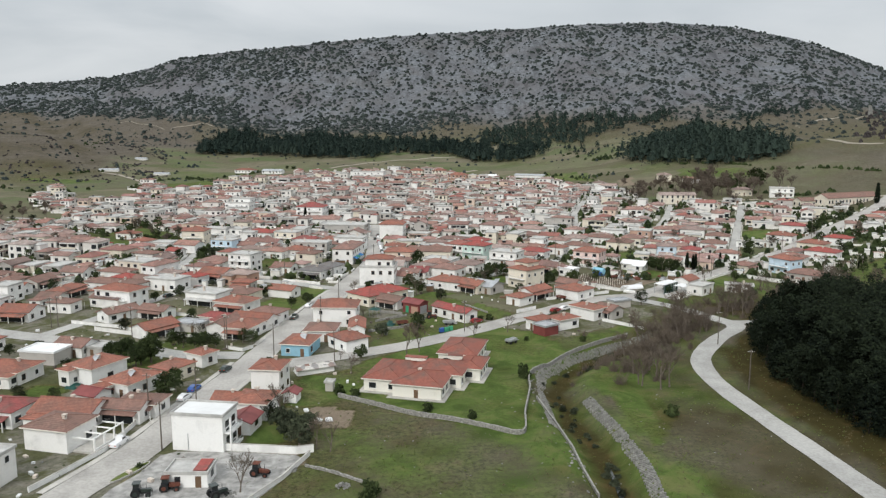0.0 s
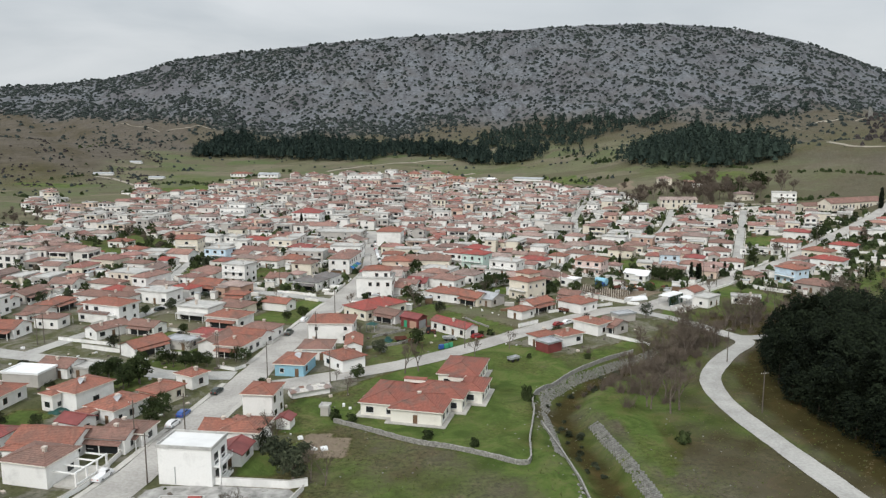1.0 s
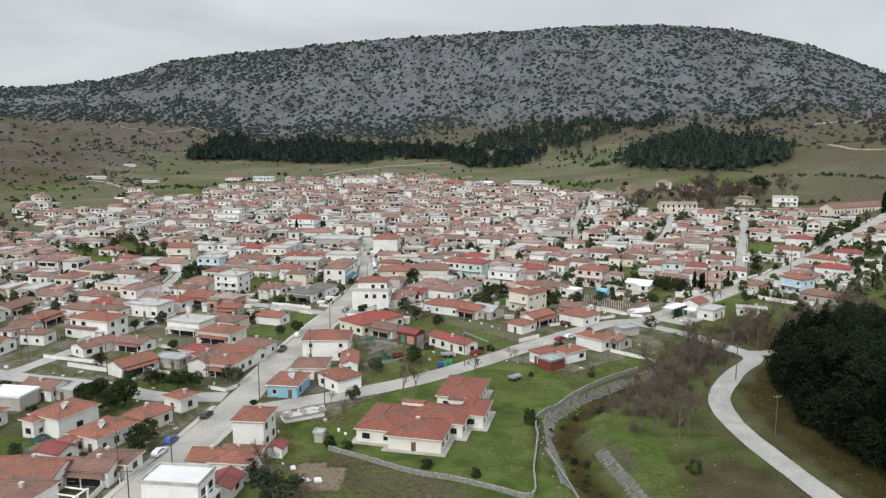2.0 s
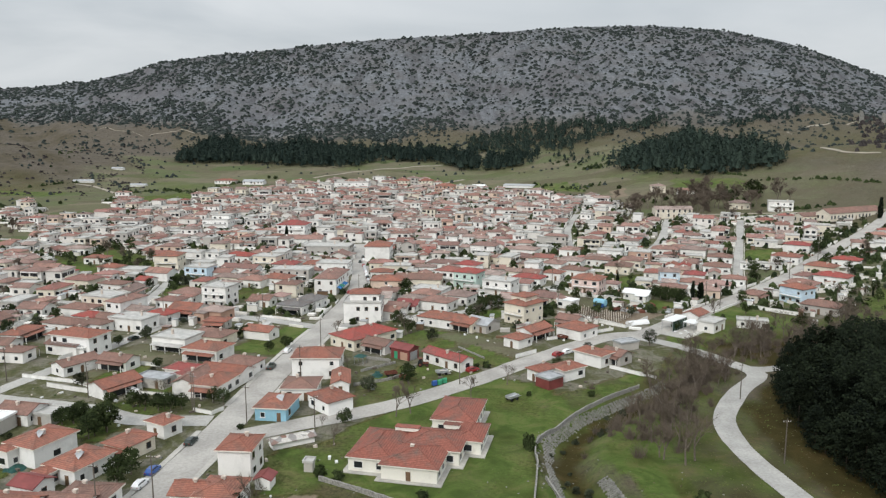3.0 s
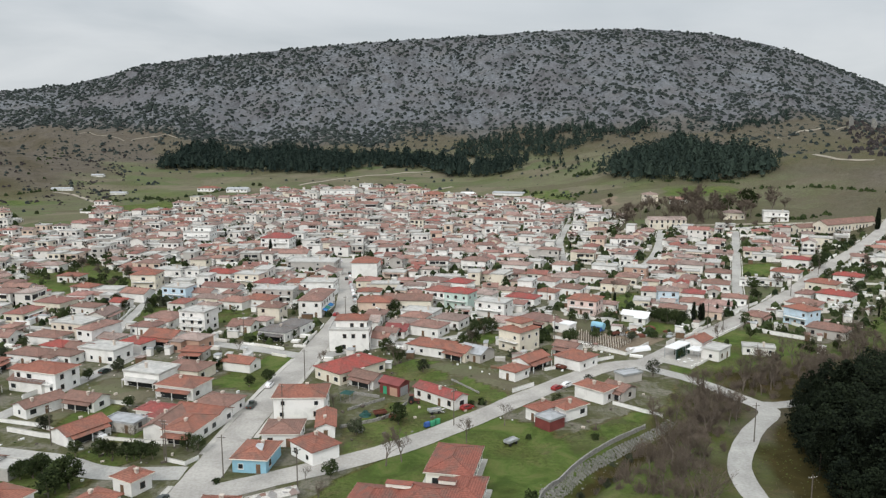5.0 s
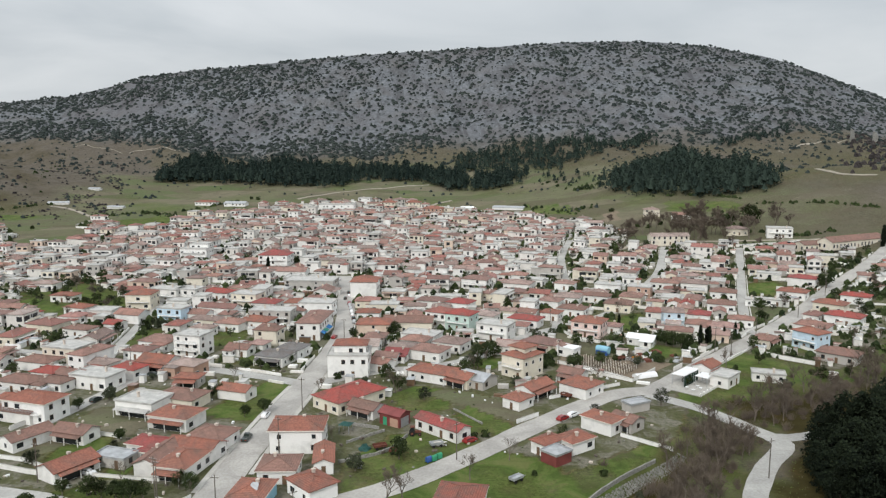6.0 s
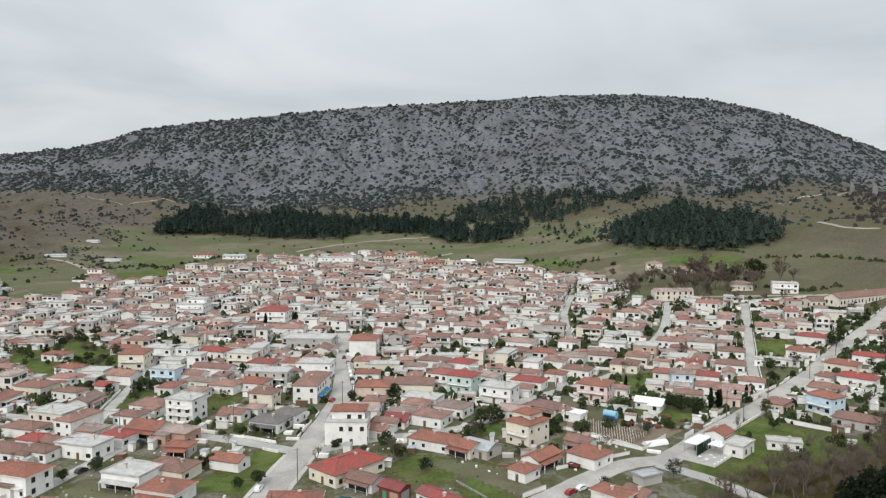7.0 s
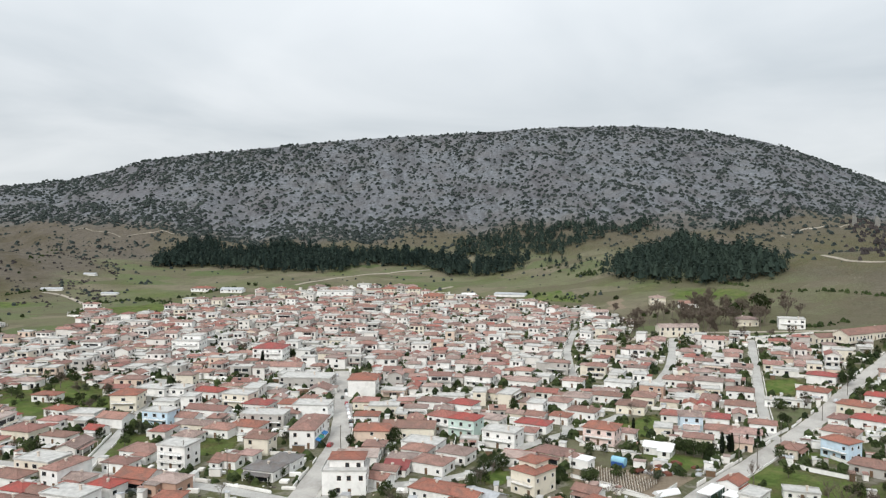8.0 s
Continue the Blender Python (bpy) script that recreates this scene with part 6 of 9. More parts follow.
def outbuildings():
    rnd = random.Random(53)
    g = Geo()
    n = 0
    while n < 1500:
        x, y = rnd.uniform(-330, 290), rnd.uniform(262, 740)
        if not bool(in_town(x, y)) or street_gap(x, y) < 1.2 or any(bool(in_plot(p, x, y, 0.5)) for p in PLOTS):
            continue
        w, d, h = rnd.uniform(0.6, 2.2), rnd.uniform(0.5, 1.5), rnd.choice((0.7, 1.2, 2.0, 2.4))
        a = radians((-8.5 if x < 30 else -24) + rnd.choice((0, 90)))
        if not free(x, y, w * 0.6, d * 0.6, a):
            continue
        m = Matrix.Translation((x, y, height(x, y))) @ Matrix.Rotation(a, 4, "Z")
        k = rnd.choice((0, 0, 0, 1, 3, 4, 5))
        g.moved(m, Geo().box(-w, -d, -0.3, w, d, h, 0 if k in (1, 3) else k))
        if h > 1.5:
            s = rnd.uniform(-0.25, 0.25)
            g.moved(m, Geo().add([(-w - 0.2, -d - 0.2, h + 0.02 + s), (w + 0.2, -d - 0.2, h + 0.02 + s), (w + 0.2, d + 0.2, h + 0.02), (-w - 0.2, d + 0.2, h + 0.02), (-w - 0.2, -d - 0.2, h + 0.14 + s), (w + 0.2, -d - 0.2, h + 0.14 + s), (w + 0.2, d + 0.2, h + 0.14), (-w - 0.2, d + 0.2, h + 0.14)], [(3, 2, 1, 0), (4, 5, 6, 7), (0, 1, 5, 4), (1, 2, 6, 5), (2, 3, 7, 6), (3, 0, 4, 7)], rnd.choice((1, 3, 3, 2))))
        n += 1
    tagged(put("outbuildings", g.mesh("outbuildings", "far_white", "far_tile", "greysheet", "flat", "grey", "shutter")), "small sheds, walls and lean-tos in village yards", "sheds", kind="stuff")


outbuildings()


# ---- trees ----
def clump(rnd, r, n, leaf, squash=0.8):
    """Small leaf cards scattered through a ball's shell."""
    g = Geo()
    for _ in range(n):
        d = Vector((rnd.gauss(0, 1), rnd.gauss(0, 1), rnd.gauss(0, 1))).normalized() * r * rnd.uniform(0.55, 1.05)
        d.z *= squash
        u = Vector((rnd.gauss(0, 1), rnd.gauss(0, 1), rnd.gauss(0, 1))).normalized()
        w = u.orthogonal().normalized()
        s = leaf * rnd.uniform(0.6, 1.3)
        g.add([d - u * s, d + w * s * 0.6, d + u * s, d - w * s * 0.6], [(0, 1, 2, 3)])
    return g


def broad_tree(seed, h=6.0, r=2.6, n=40, leaves=26, mat="leaf", leaf=0.27):
    rnd = random.Random(seed)
    t = Geo()
    t.tube((0, 0, -0.4), (0.1, 0, h * 0.4), 0.22, 0.15)
    c = Geo()
    for k in range(n):
        a, q = rnd.uniform(0, 6.283), math.sqrt(rnd.random())
        z = h * rnd.uniform(0.34, 1.0)
        env = math.sin(math.pi * min(1, max(0.05, (z / h - 0.22) / 0.82))) ** 0.6
        p = Vector((math.cos(a) * q * r * env * rnd.uniform(0.75, 1.15), math.sin(a) * q * r * env, z - 0.3))
        if k % 6 == 0:
            t.tube((0.1, 0, h * rnd.uniform(0.25, 0.4)), p, 0.09, 0.03, 4)
        c.moved(Matrix.Translation(p), clump(rnd, r * rnd.uniform(0.26, 0.42), leaves, leaf))
    return t.mesh("trunk", "bark"), c.mesh("crown", mat)


def pine_tree(seed, h=13.0, r=3.9):
    """A broad old pine: rounded uneven crown almost down to the ground."""
    rnd = random.Random(seed)
    t = Geo().tube((0, 0, -0.6), (0, 0, h * 0.45), 0.24, 0.10)
    c = Geo()
    for k in range(92):
        q = rnd.random()
        z = h * (0.10 + 0.88 * q)
        rr = r * (math.sin(math.pi * min(1.0, 0.22 + 0.78 * q)) ** 0.7) * rnd.uniform(0.5, 1.08)
        a = rnd.uniform(0, 6.283)
        p = Vector((math.cos(a) * rr, math.sin(a) * rr, z - rr * 0.12))
        c.moved(Matrix.Translation(p), clump(rnd, rnd.uniform(0.8, 1.3), 17, 0.35, 0.6))
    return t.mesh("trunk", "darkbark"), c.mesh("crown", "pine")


def bare_tree(seed, h=10.0, fine=0.026):
    rnd = random.Random(seed)
    t, c = Geo(), Geo()

    def grow(p, d, ln, rad, depth):
        q = p + d * ln
        if depth < 5:
            (t if depth < 2 else c).tube(p, q, rad, rad * 0.65, 5 if depth < 2 else 3, cap=False)
        else:
            w = d.orthogonal().normalized() * rad
            c.add([p - w, p + w, q + w * 0.5, q - w * 0.5], [(0, 1, 2, 3)])
        if depth == 6:
            return
        for _ in range(3 if depth < 5 else 2):
            n = (d + Vector((rnd.gauss(0, 0.42), rnd.gauss(0, 0.42), rnd.gauss(0.16, 0.2)))).normalized()
            grow(p + d * ln * rnd.uniform(0.7, 1.0), n, ln * rnd.uniform(0.6, 0.86), max(fine, rad * 0.58), depth + 1)
    grow(Vector((0, 0, -0.3)), Vector((rnd.gauss(0, 0.08), rnd.gauss(0, 0.08), 1)).normalized(), h * 0.30, h * 0.021, 0)
    return t.mesh("trunk", "bark"), c.mesh("crown", "twig")


def cypress_tree(seed, h=8.0):
    rnd = random.Random(seed)
    t = Geo().tube((0, 0, -0.3), (0, 0, h * 0.7), 0.16, 0.05)
    c = Geo()
    for k in range(110):
        z = rnd.uniform(0.4, h)
        rr = 1.0 * math.sin(math.pi * min(1, (z / h) * 0.76 + 0.22)) ** 0.8
        a = rnd.uniform(0, 6.283)
        c.moved(Matrix.Translation((math.cos(a) * rr * 0.6, math.sin(a) * rr * 0.6, z)), clump(rnd, 0.5, 24, 0.22, 1.4))
    return t.mesh("trunk", "bark"), c.mesh("crown", "pine")


def blob(rnd, squash, pointed):
    """A small uneven clump of fifteen faces."""
    g = Geo()
    n = 5
    v = [(0, 0, 1.0 * squash)]
    for ring, (z, rr) in enumerate(((0.5, 0.66 if not pointed else 0.45), (-0.35, 1.0))):
        for k in range(n):
            a = 2 * math.pi * (k + 0.5 * ring) / n
            q = rr * rnd.uniform(0.75, 1.25)
            v.append((math.cos(a) * q, math.sin(a) * q, (z + rnd.uniform(-0.12, 0.12)) * squash))
    f = [(0, 1 + k, 1 + (k + 1) % n) for k in range(n)]
    for r in (0,):
        for k in range(n):
            a, b = 1 + r * n + k, 1 + r * n + (k + 1) % n
            f += [(a, a + n, b + n), (a, b + n, b)]
    return g.add(v, f)


def bush_mesh(seed, r=1.0, mat="leaf"):
    rnd = random.Random(seed)
    c = Geo()
    core = blob(rnd, 1.0, False)
    c.add([(x * r * 0.62, y * r * 0.62, z * r * 0.75 + 0.35 * r) for x, y, z in core.v], core.f)
    for k in range(16):
        a, q = rnd.uniform(0, 6.283), rnd.random()
        rr = r * (0.72 * math.sin(math.pi * (0.25 + 0.7 * q)) ** 0.6) * rnd.uniform(0.6, 1.05)
        p = Vector((math.cos(a) * rr, math.sin(a) * rr, (0.05 + 1.15 * q) * r))
        c.moved(Matrix.Translation(p), clump(rnd, r * 0.34, 30, 0.13 * r))
    return c.mesh("bush", mat)


TREES = {
    "broad": [broad_tree(k) for k in (1, 2, 3)],
    "broad_far": [broad_tree(k, 6.0, 2.6, 26, 12, leaf=0.42) for k in (31, 32, 33)],
    "olive_far": [broad_tree(k, 4.6, 2.5, 24, 12, "olive", 0.40) for k in (34, 35)],
    "olive": [broad_tree(k, 4.6, 2.5, 36, 26, "olive") for k in (4, 5)],
    "pine": [pine_tree(k) for k in (6, 7, 8)],
    "bare": [bare_tree(k) for k in (9, 10, 11, 12)],
    "broad_bare": [bare_tree(k, 10.0, 0.075) for k in (15, 16)],
    "cypress": [cypress_tree(k) for k in (13, 14)],
}
TREE_LABEL = {"broad": "dense dark green evergreen garden tree", "olive": "bushy grey-green olive tree beside houses", "pine": "tall dark pine on a wooded rise", "bare": "leafless grey-brown tree with fine twigs", "cypress": "slender dark green cypress tree"}
TREE_GROUP = {"broad": "garden trees", "olive": "olive trees", "pine": "pines over the bend", "bare": "bare trees by the creek", "cypress": "cypresses"}


def tree(kind, x, y, scale=1.0, turn=None, tall=1.0, label=""):
    rnd = random.Random(int(x * 313 + y * 71))
    form = "broad_bare" if kind == "bare" and y > 380 else kind
    tm, cm = TREES[form][rnd.randrange(len(TREES[form]))]
    e = base("tree", x, y, turn if turn is not None else rnd.uniform(0, 360), label or TREE_LABEL[kind], "tree", TREE_GROUP[kind])
    e.scale = (scale, scale, scale * tall)
    put("trunk", tm, e)
    c = put("crown", cm, e)
    c["kind"] = "stuff"
    return e


def joined_trees(name, label, items):
    """Many trees as one mesh: (kind, x, y, scale)."""
    vs, fs, mi, tot = [], [], [], 0
    mats = ("bark", "leaf", "olive", "twig", "pine")
    crown_slot = {"broad": 1, "olive": 2, "broad_far": 1, "olive_far": 2, "bare": 3, "broad_bare": 3, "pine": 4, "cypress": 4}
    raw = {}
    rnd = random.Random(len(items))
    for kind, x, y, k in items:
        form = "broad_bare" if kind == "bare" and y > 380 else kind + "_far" if kind in ("broad", "olive") and y > 300 else kind
        n = rnd.randrange(len(TREES[form]))
        if (form, n) not in raw:
            raw[form, n] = [(np.array([v.co[:] for v in me.vertices]), [p.vertices[:] for p in me.polygons]) for me in TREES[form][n]]
        a = rnd.uniform(0, 6.283)
        rot = np.array([[math.cos(a), math.sin(a), 0], [-math.sin(a), math.cos(a), 0], [0, 0, 1]])
        for slot, (v, f) in zip((0, crown_slot[form]), raw[form, n]):
            vs.append(v @ rot * k + np.array([x, y, height(x, y)]))
            fs += [tuple(i + tot for i in q) for q in f]
            mi += [slot] * len(f)
            tot += len(v)
    me = bpy.data.meshes.new(name)
    me.from_pydata(np.concatenate(vs).tolist(), [], fs)
    for q in mats:
        me.materials.append(MAT[q])
    me.polygons.foreach_set("material_index", mi)
    tagged(put(name, me), label, "trees", kind="stuff")


BUSH = [bush_mesh(k) for k in (21, 22, 23)]
BUSH_DRY = [bush_mesh(k, 1.0, "olive") for k in (24, 25)]


def bush(x, y, r=1.0, tall=1.0, dry=False):
    rnd = random.Random(int(x * 211 + y * 57))
    ob = put("bush", rnd.choice(BUSH_DRY if dry else BUSH), None, (x, y, height(x, y) - 0.05), rnd.uniform(0, 6))
    ob.scale = (r, r, r * tall)
    return tagged(ob, "dry grey-green bush beside a field" if dry else "rounded dark green garden bush", "bush", "bushes")


tree('broad', -76.4, 191.5, 1.15)
tree('broad', -78.5, 187.0, 0.90)
tree('broad', -80.1, 195.2, 0.80)
tree('broad', -88.4, 195.5, 0.70)
tree('broad', -86.6, 196.9, 0.70)
tree('broad', -85.4, 198.5, 0.70)
tree('broad', -81.8, 207.2, 0.63)
tree('broad', -76.1, 206.4, 0.70)
tree('broad', -72.4, 205.1, 0.70)
tree('broad', -68.8, 203.8, 0.74)
tree('broad', -65.7, 203.7, 0.74)
tree('broad', -63.3, 204.7, 0.67)
tree('broad', -53.8, 207.8, 0.70)
tree('broad', -56.7, 209.1, 0.70)
tree('broad', -74.4, 206.9, 0.67)
tree('broad', -67.6, 204.9, 0.70)
tree('broad', -75.9, 190.7, 1.10)
tree('broad', -77.9, 188.6, 0.90)
tree('broad', -85.9, 195.9, 0.80)
tree('broad', -84.6, 197.4, 0.80)
tree('broad', -62.5, 163.4, 1.00)
tree('broad', -62.0, 168.7, 0.90)
tree('broad', -46.8, 256.9, 0.75)
tree('broad', -51.9, 253.8, 0.60)
tree('broad', -65.2, 270.1, 0.70)
tree('broad', -63.2, 272.2, 0.70)
tree('broad', -68.4, 269.2, 0.60)
tree('broad', -8.6, 274.3, 0.90)
tree('broad', 18.8, 308.5, 0.90)
tree('broad', 22.1, 308.3, 1.00)
tree('broad', 25.3, 311.2, 0.90)
tree('broad', 39.8, 391.4, 0.80)
tree('broad', -125.2, 354.5, 0.70)
tree('broad', -101.8, 262.3, 0.60)
tree('broad', 90.3, 325.6, 0.95)
tree('broad', 92.3, 323.5, 1.00)
tree('broad', 94.6, 321.5, 1.00)
tree('broad', 97.1, 320.1, 1.00)
tree('broad', 99.8, 319.3, 0.90)
tree('broad', 204.7, 414.6, 1.50)
tree('broad', 146.4, 361.6, 0.80)
tree('broad', 148.7, 361.5, 0.60)
tree('broad', -6.2, 433.5, 0.80)
tree('broad', -129.1, 406.9, 1.00)
tree('broad', -132.5, 363.6, 0.80)
tree('broad', -47.2, 306.5, 0.50)
tree('broad', -11.2, 344.9, 0.90)
tree('broad', -13.2, 339.2, 0.80)
tree('broad', -27.9, 339.9, 0.70)
tree('broad', -23.2, 332.8, 0.60)
tree('broad', 41.6, 326.5, 0.70)
tree('broad', -154.1, 464.8, 0.80)
tree('broad', -160.1, 465.1, 0.80)
tree('broad', 43.5, 305.2, 0.50)
tree('cypress', 284.4, 496.0, 1.60)
tree('cypress', 106.1, 324.9, 0.90)
tree('cypress', 109.1, 326.0, 0.80)
tree('cypress', 110.4, 326.7, 0.80)
tree('cypress', 124.4, 335.8, 0.70)
tree('cypress', 116.8, 328.4, 0.70)
tree('cypress', -89.9, 492.6, 1.20)
tree('broad', 240.4, 585.7, 2.60)
tree('olive', -32.4, 145.7, 1.10)
tree('olive', -27.4, 137.5, 1.20)
tree('olive', -29.9, 141.8, 1.10)
tree('olive', -27.3, 146.3, 0.80)
tree('olive', -36.2, 151.8, 0.90)
tree('bare', -9.9, 198.9, 0.95)
tree('bare', -6.4, 200.8, 0.95)
tree('bare', 9.0, 210.8, 0.70)
tree('bare', -25.3, 234.6, 0.50)
tree('bare', 51.1, 170.4, 1.20)
tree('bare', 53.7, 172.4, 1.20)
tree('bare', 51.9, 177.8, 1.10)
tree('bare', 47.4, 182.1, 1.00)
tree('bare', 47.5, 191.4, 1.00)
tree('bare', 54.0, 196.4, 1.10)
tree('bare', 68.2, 213.1, 1.10)
tree('bare', 73.6, 222.5, 1.00)
tree('bare', 79.3, 221.7, 1.00)
tree('bare', 73.3, 235.6, 1.10)
tree('bare', 65.1, 225.3, 1.00)
tree('bare', 81.8, 239.8, 1.00)
tree('bare', 90.5, 243.6, 1.10)
tree('bare', 99.4, 252.3, 1.10)
tree('bare', 100.7, 245.8, 1.00)
tree('bare', -24.0, 136.7, 0.70)
tree('bare', -21.2, 135.4, 0.70)
tree('bare', -33.9, 119.1, 0.80)
tree('bare', -33.6, 151.8, 0.90)
tree('bare', 58.9, 192.4, 1.00)
tree('bare', 52.5, 185.3, 1.00)
tree('bare', 46.9, 174.4, 0.90)
tree('bare', -22.8, 182.0, 0.60)
tree('bare', -26.8, 192.4, 0.40)
tree('bare', 184.2, 563.1, 1.60)
tree('bare', 192.9, 565.5, 1.60)
tree('bare', 199.9, 566.6, 1.60)
tree('bare', 151.2, 562.6, 1.40)
tree('bare', 148.1, 567.6, 1.20)
tree('bare', 223.0, 595.3, 1.40)
bush(-23.9, 167.4, 1.60)
bush(-20.0, 165.5, 1.60)
bush(-3.2, 156.8, 1.50)
bush(-12.0, 118.0, 2.20)
bush(-57.9, 169.9, 1.00)
bush(6.1, 152.6, 1.30)
bush(49.0, 154.4, 1.80)
bush(-45.7, 191.9, 1.00)
bush(19.9, 179.3, 1.90, tall=1.5)
bush(-55.0, 332.8, 1.50)
bush(-1.6, 253.0, 1.00)
bush(15.0, 236.7, 1.50)
bush(11.8, 235.6, 1.30)
bush(40.4, 211.9, 1.20)
bush(24.3, 212.5, 1.00)
bush(-25.3, 211.5, 1.20)
bush(-28.8, 287.9, 1.80)
bush(12.4, 313.5, 1.00)
bush(44.3, 299.7, 1.80)
bush(41.1, 297.2, 1.80)
bush(68.0, 305.2, 1.50)
bush(62.4, 305.5, 1.20)
bush(105.4, 291.7, 1.50)
bush(99.6, 291.0, 1.20)
bush(129.1, 285.6, 1.50)
bush(-115.3, 358.8, 2.50, dry=True)
bush(-112.0, 361.8, 3.00, dry=True)
bush(-108.1, 360.1, 3.00, dry=True)
bush(-103.1, 358.3, 2.80, dry=True)
bush(-99.8, 358.1, 2.20, dry=True)
tree('bare', 144.2, 565.1, 1.30)
tree('bare', 164.1, 591.4, 1.40)
tree('bare', 177.5, 601.0, 1.30)
tree('bare', 192.2, 601.5, 1.50)
tree('bare', 204.6, 606.5, 1.50)
tree('bare', 204.6, 585.3, 1.60)
tree('bare', 207.8, 573.5, 1.50)
tree('bare', 205.6, 545.3, 1.00)
tree('bare', 203.7, 528.4, 0.90)
tree('bare', 215.7, 515.6, 0.90)
tree('bare', 229.7, 518.6, 0.90)
tree('bare', 227.2, 500.2, 0.80)
tree('bare', 140.7, 580.3, 1.20)
tree('bare', 174.0, 567.1, 1.00)
bush(237.2, 609.0, 4.00)
bush(230.6, 605.5, 3.50)
bush(236.0, 587.5, 2.50)
bush(236.1, 626.3, 3.50)
bush(-249.8, 645.4, 2.60)
bush(-241.0, 642.6, 3.00)
bush(-235.9, 649.0, 2.80)
bush(-229.9, 653.4, 2.60)
bush(-221.7, 661.8, 2.40)
bush(-215.3, 663.5, 2.80)
bush(-209.1, 668.6, 2.60)
bush(-203.0, 674.5, 2.40)
bush(-175.6, 857.6, 2.40)
bush(-167.4, 851.9, 2.60)
bush(-321.3, 687.3, 2.20)
bush(-20.7, 779.9, 2.40)
bush(-12.6, 774.6, 2.60)
bush(-4.6, 777.5, 2.20)
bush(123.5, 668.4, 2.60)
bush(129.3, 669.4, 2.40)
bush(167.4, 693.6, 2.60)
bush(169.4, 621.6, 2.60)
bush(175.9, 615.3, 2.40)
bush(187.6, 624.6, 2.80)
bush(226.3, 566.0, 2.40)
bush(233.2, 568.4, 2.20)
bush(241.6, 514.2, 2.40)
bush(244.5, 506.6, 2.20)
tree('bare', 148.3, 630.9, 1.20)
tree('bare', 158.6, 600.1, 1.30)
tree('bare', 179.1, 618.6, 1.40)
tree('bare', 210.8, 606.4, 1.40)
tree('bare', 234.4, 579.6, 1.10)



def pine_wood():
    rnd = random.Random(5)
    done, joined = [], []
    tries = 0
    while len(done) < 270 and tries < 12000:
        tries += 1
        y = rnd.uniform(136, 262)
        edge = float(np.interp(y, [136, 150, 160, 171, 190, 205, 215, 224, 236, 242, 262, 300, 320], [86, 83, 82, 81, 82.5, 86.5, 92.5, 98, 107, 111, 128, 165, 185]))
        x = edge + 58 * rnd.random() ** 1.35
        if y > np.interp(x, [80, 98, 118, 150, 200], [219, 224, 231, 243, 262]) or polyline_distance(x, y, STREETS["forest_lane"][0]) < 4.5 or any((x - a) ** 2 + (y - b) ** 2 < 9 for a, b in done):
            continue
        done.append((x, y))
        k = rnd.uniform(0.8, 1.15) * float(np.interp(x - edge, [0, 5, 12], [0.72, 0.95, 1.0]))
        if x < edge + 11:
            tree("pine", x, y, k)
        else:
            joined.append((x, y, k))
    # the inner wood, behind the front rows
    vs, fs, tot = [], [], 0
    crowns = []
    for _, cm in TREES["pine"]:
        crowns.append((np.array([v.co[:] for v in cm.vertices]), np.array([p.vertices[:] for p in cm.polygons])))
    for x, y, k in joined:
        v, f = crowns[rnd.randrange(len(crowns))]
        vs.append(v * k + np.array([x, y, height(x, y)]))
        fs.append(f[::2] + tot)
        tot += len(v)
    me = bpy.data.meshes.new("inner_pine_wood")
    me.from_pydata(np.concatenate(vs).tolist(), [], np.concatenate(fs).tolist())
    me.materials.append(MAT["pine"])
    tagged(put("inner_pine_wood", me), "dense dark pine wood on a rise", "trees", kind="stuff")


pine_wood()


# ---- woods and scrub of the mountain, too many to count ----
def scatter(name, n, place, size, mat, label, seed, squash=0.9, pointed=False):
    rnd = random.Random(seed)
    kinds = [blob(rnd, squash, pointed) for _ in range(8)]
    vs, fs, at, tot, made, tries = [], [], [], 0, 0, 0
    forms = [(np.array(k.v), np.array([f for f in k.f])) for k in kinds]
    while made < n and tries < n * 30:
        tries += 1
        p = place(rnd)
        if p is None:
            continue
        x, y = p
        for q in range(2 if rnd.random() < 0.5 else 1):
            v, f = forms[rnd.randrange(8)]
            s = size(rnd) * (1 if q == 0 else 0.65)
            ox, oy = (0, 0) if q == 0 else (rnd.uniform(-1, 1) * s, rnd.uniform(-1, 1) * s)
            vs.append(v * s)
            at.append((x + ox, y + oy, 0.3 * s * squash))
            fs.append(f + tot)
            tot += len(v)
        made += 1
    at = np.array(at)
    at[:, 2] += land(at[:, 0], at[:, 1])
    vs = [v + p for v, p in zip(vs, at)]
    me = bpy.data.meshes.new(name)
    me.from_pydata(np.concatenate(vs).tolist(), [], np.concatenate(fs).tolist())
    me.materials.append(MAT[mat])
    return tagged(put(name, me), label, "shrubs" if "scrub" in name else "trees", kind="stuff")


def up_slope(x, y):
    y0 = min(1010, max(760, 1010 - max(x - 60, 0)))
    return (y - y0) / (1600 - y0)


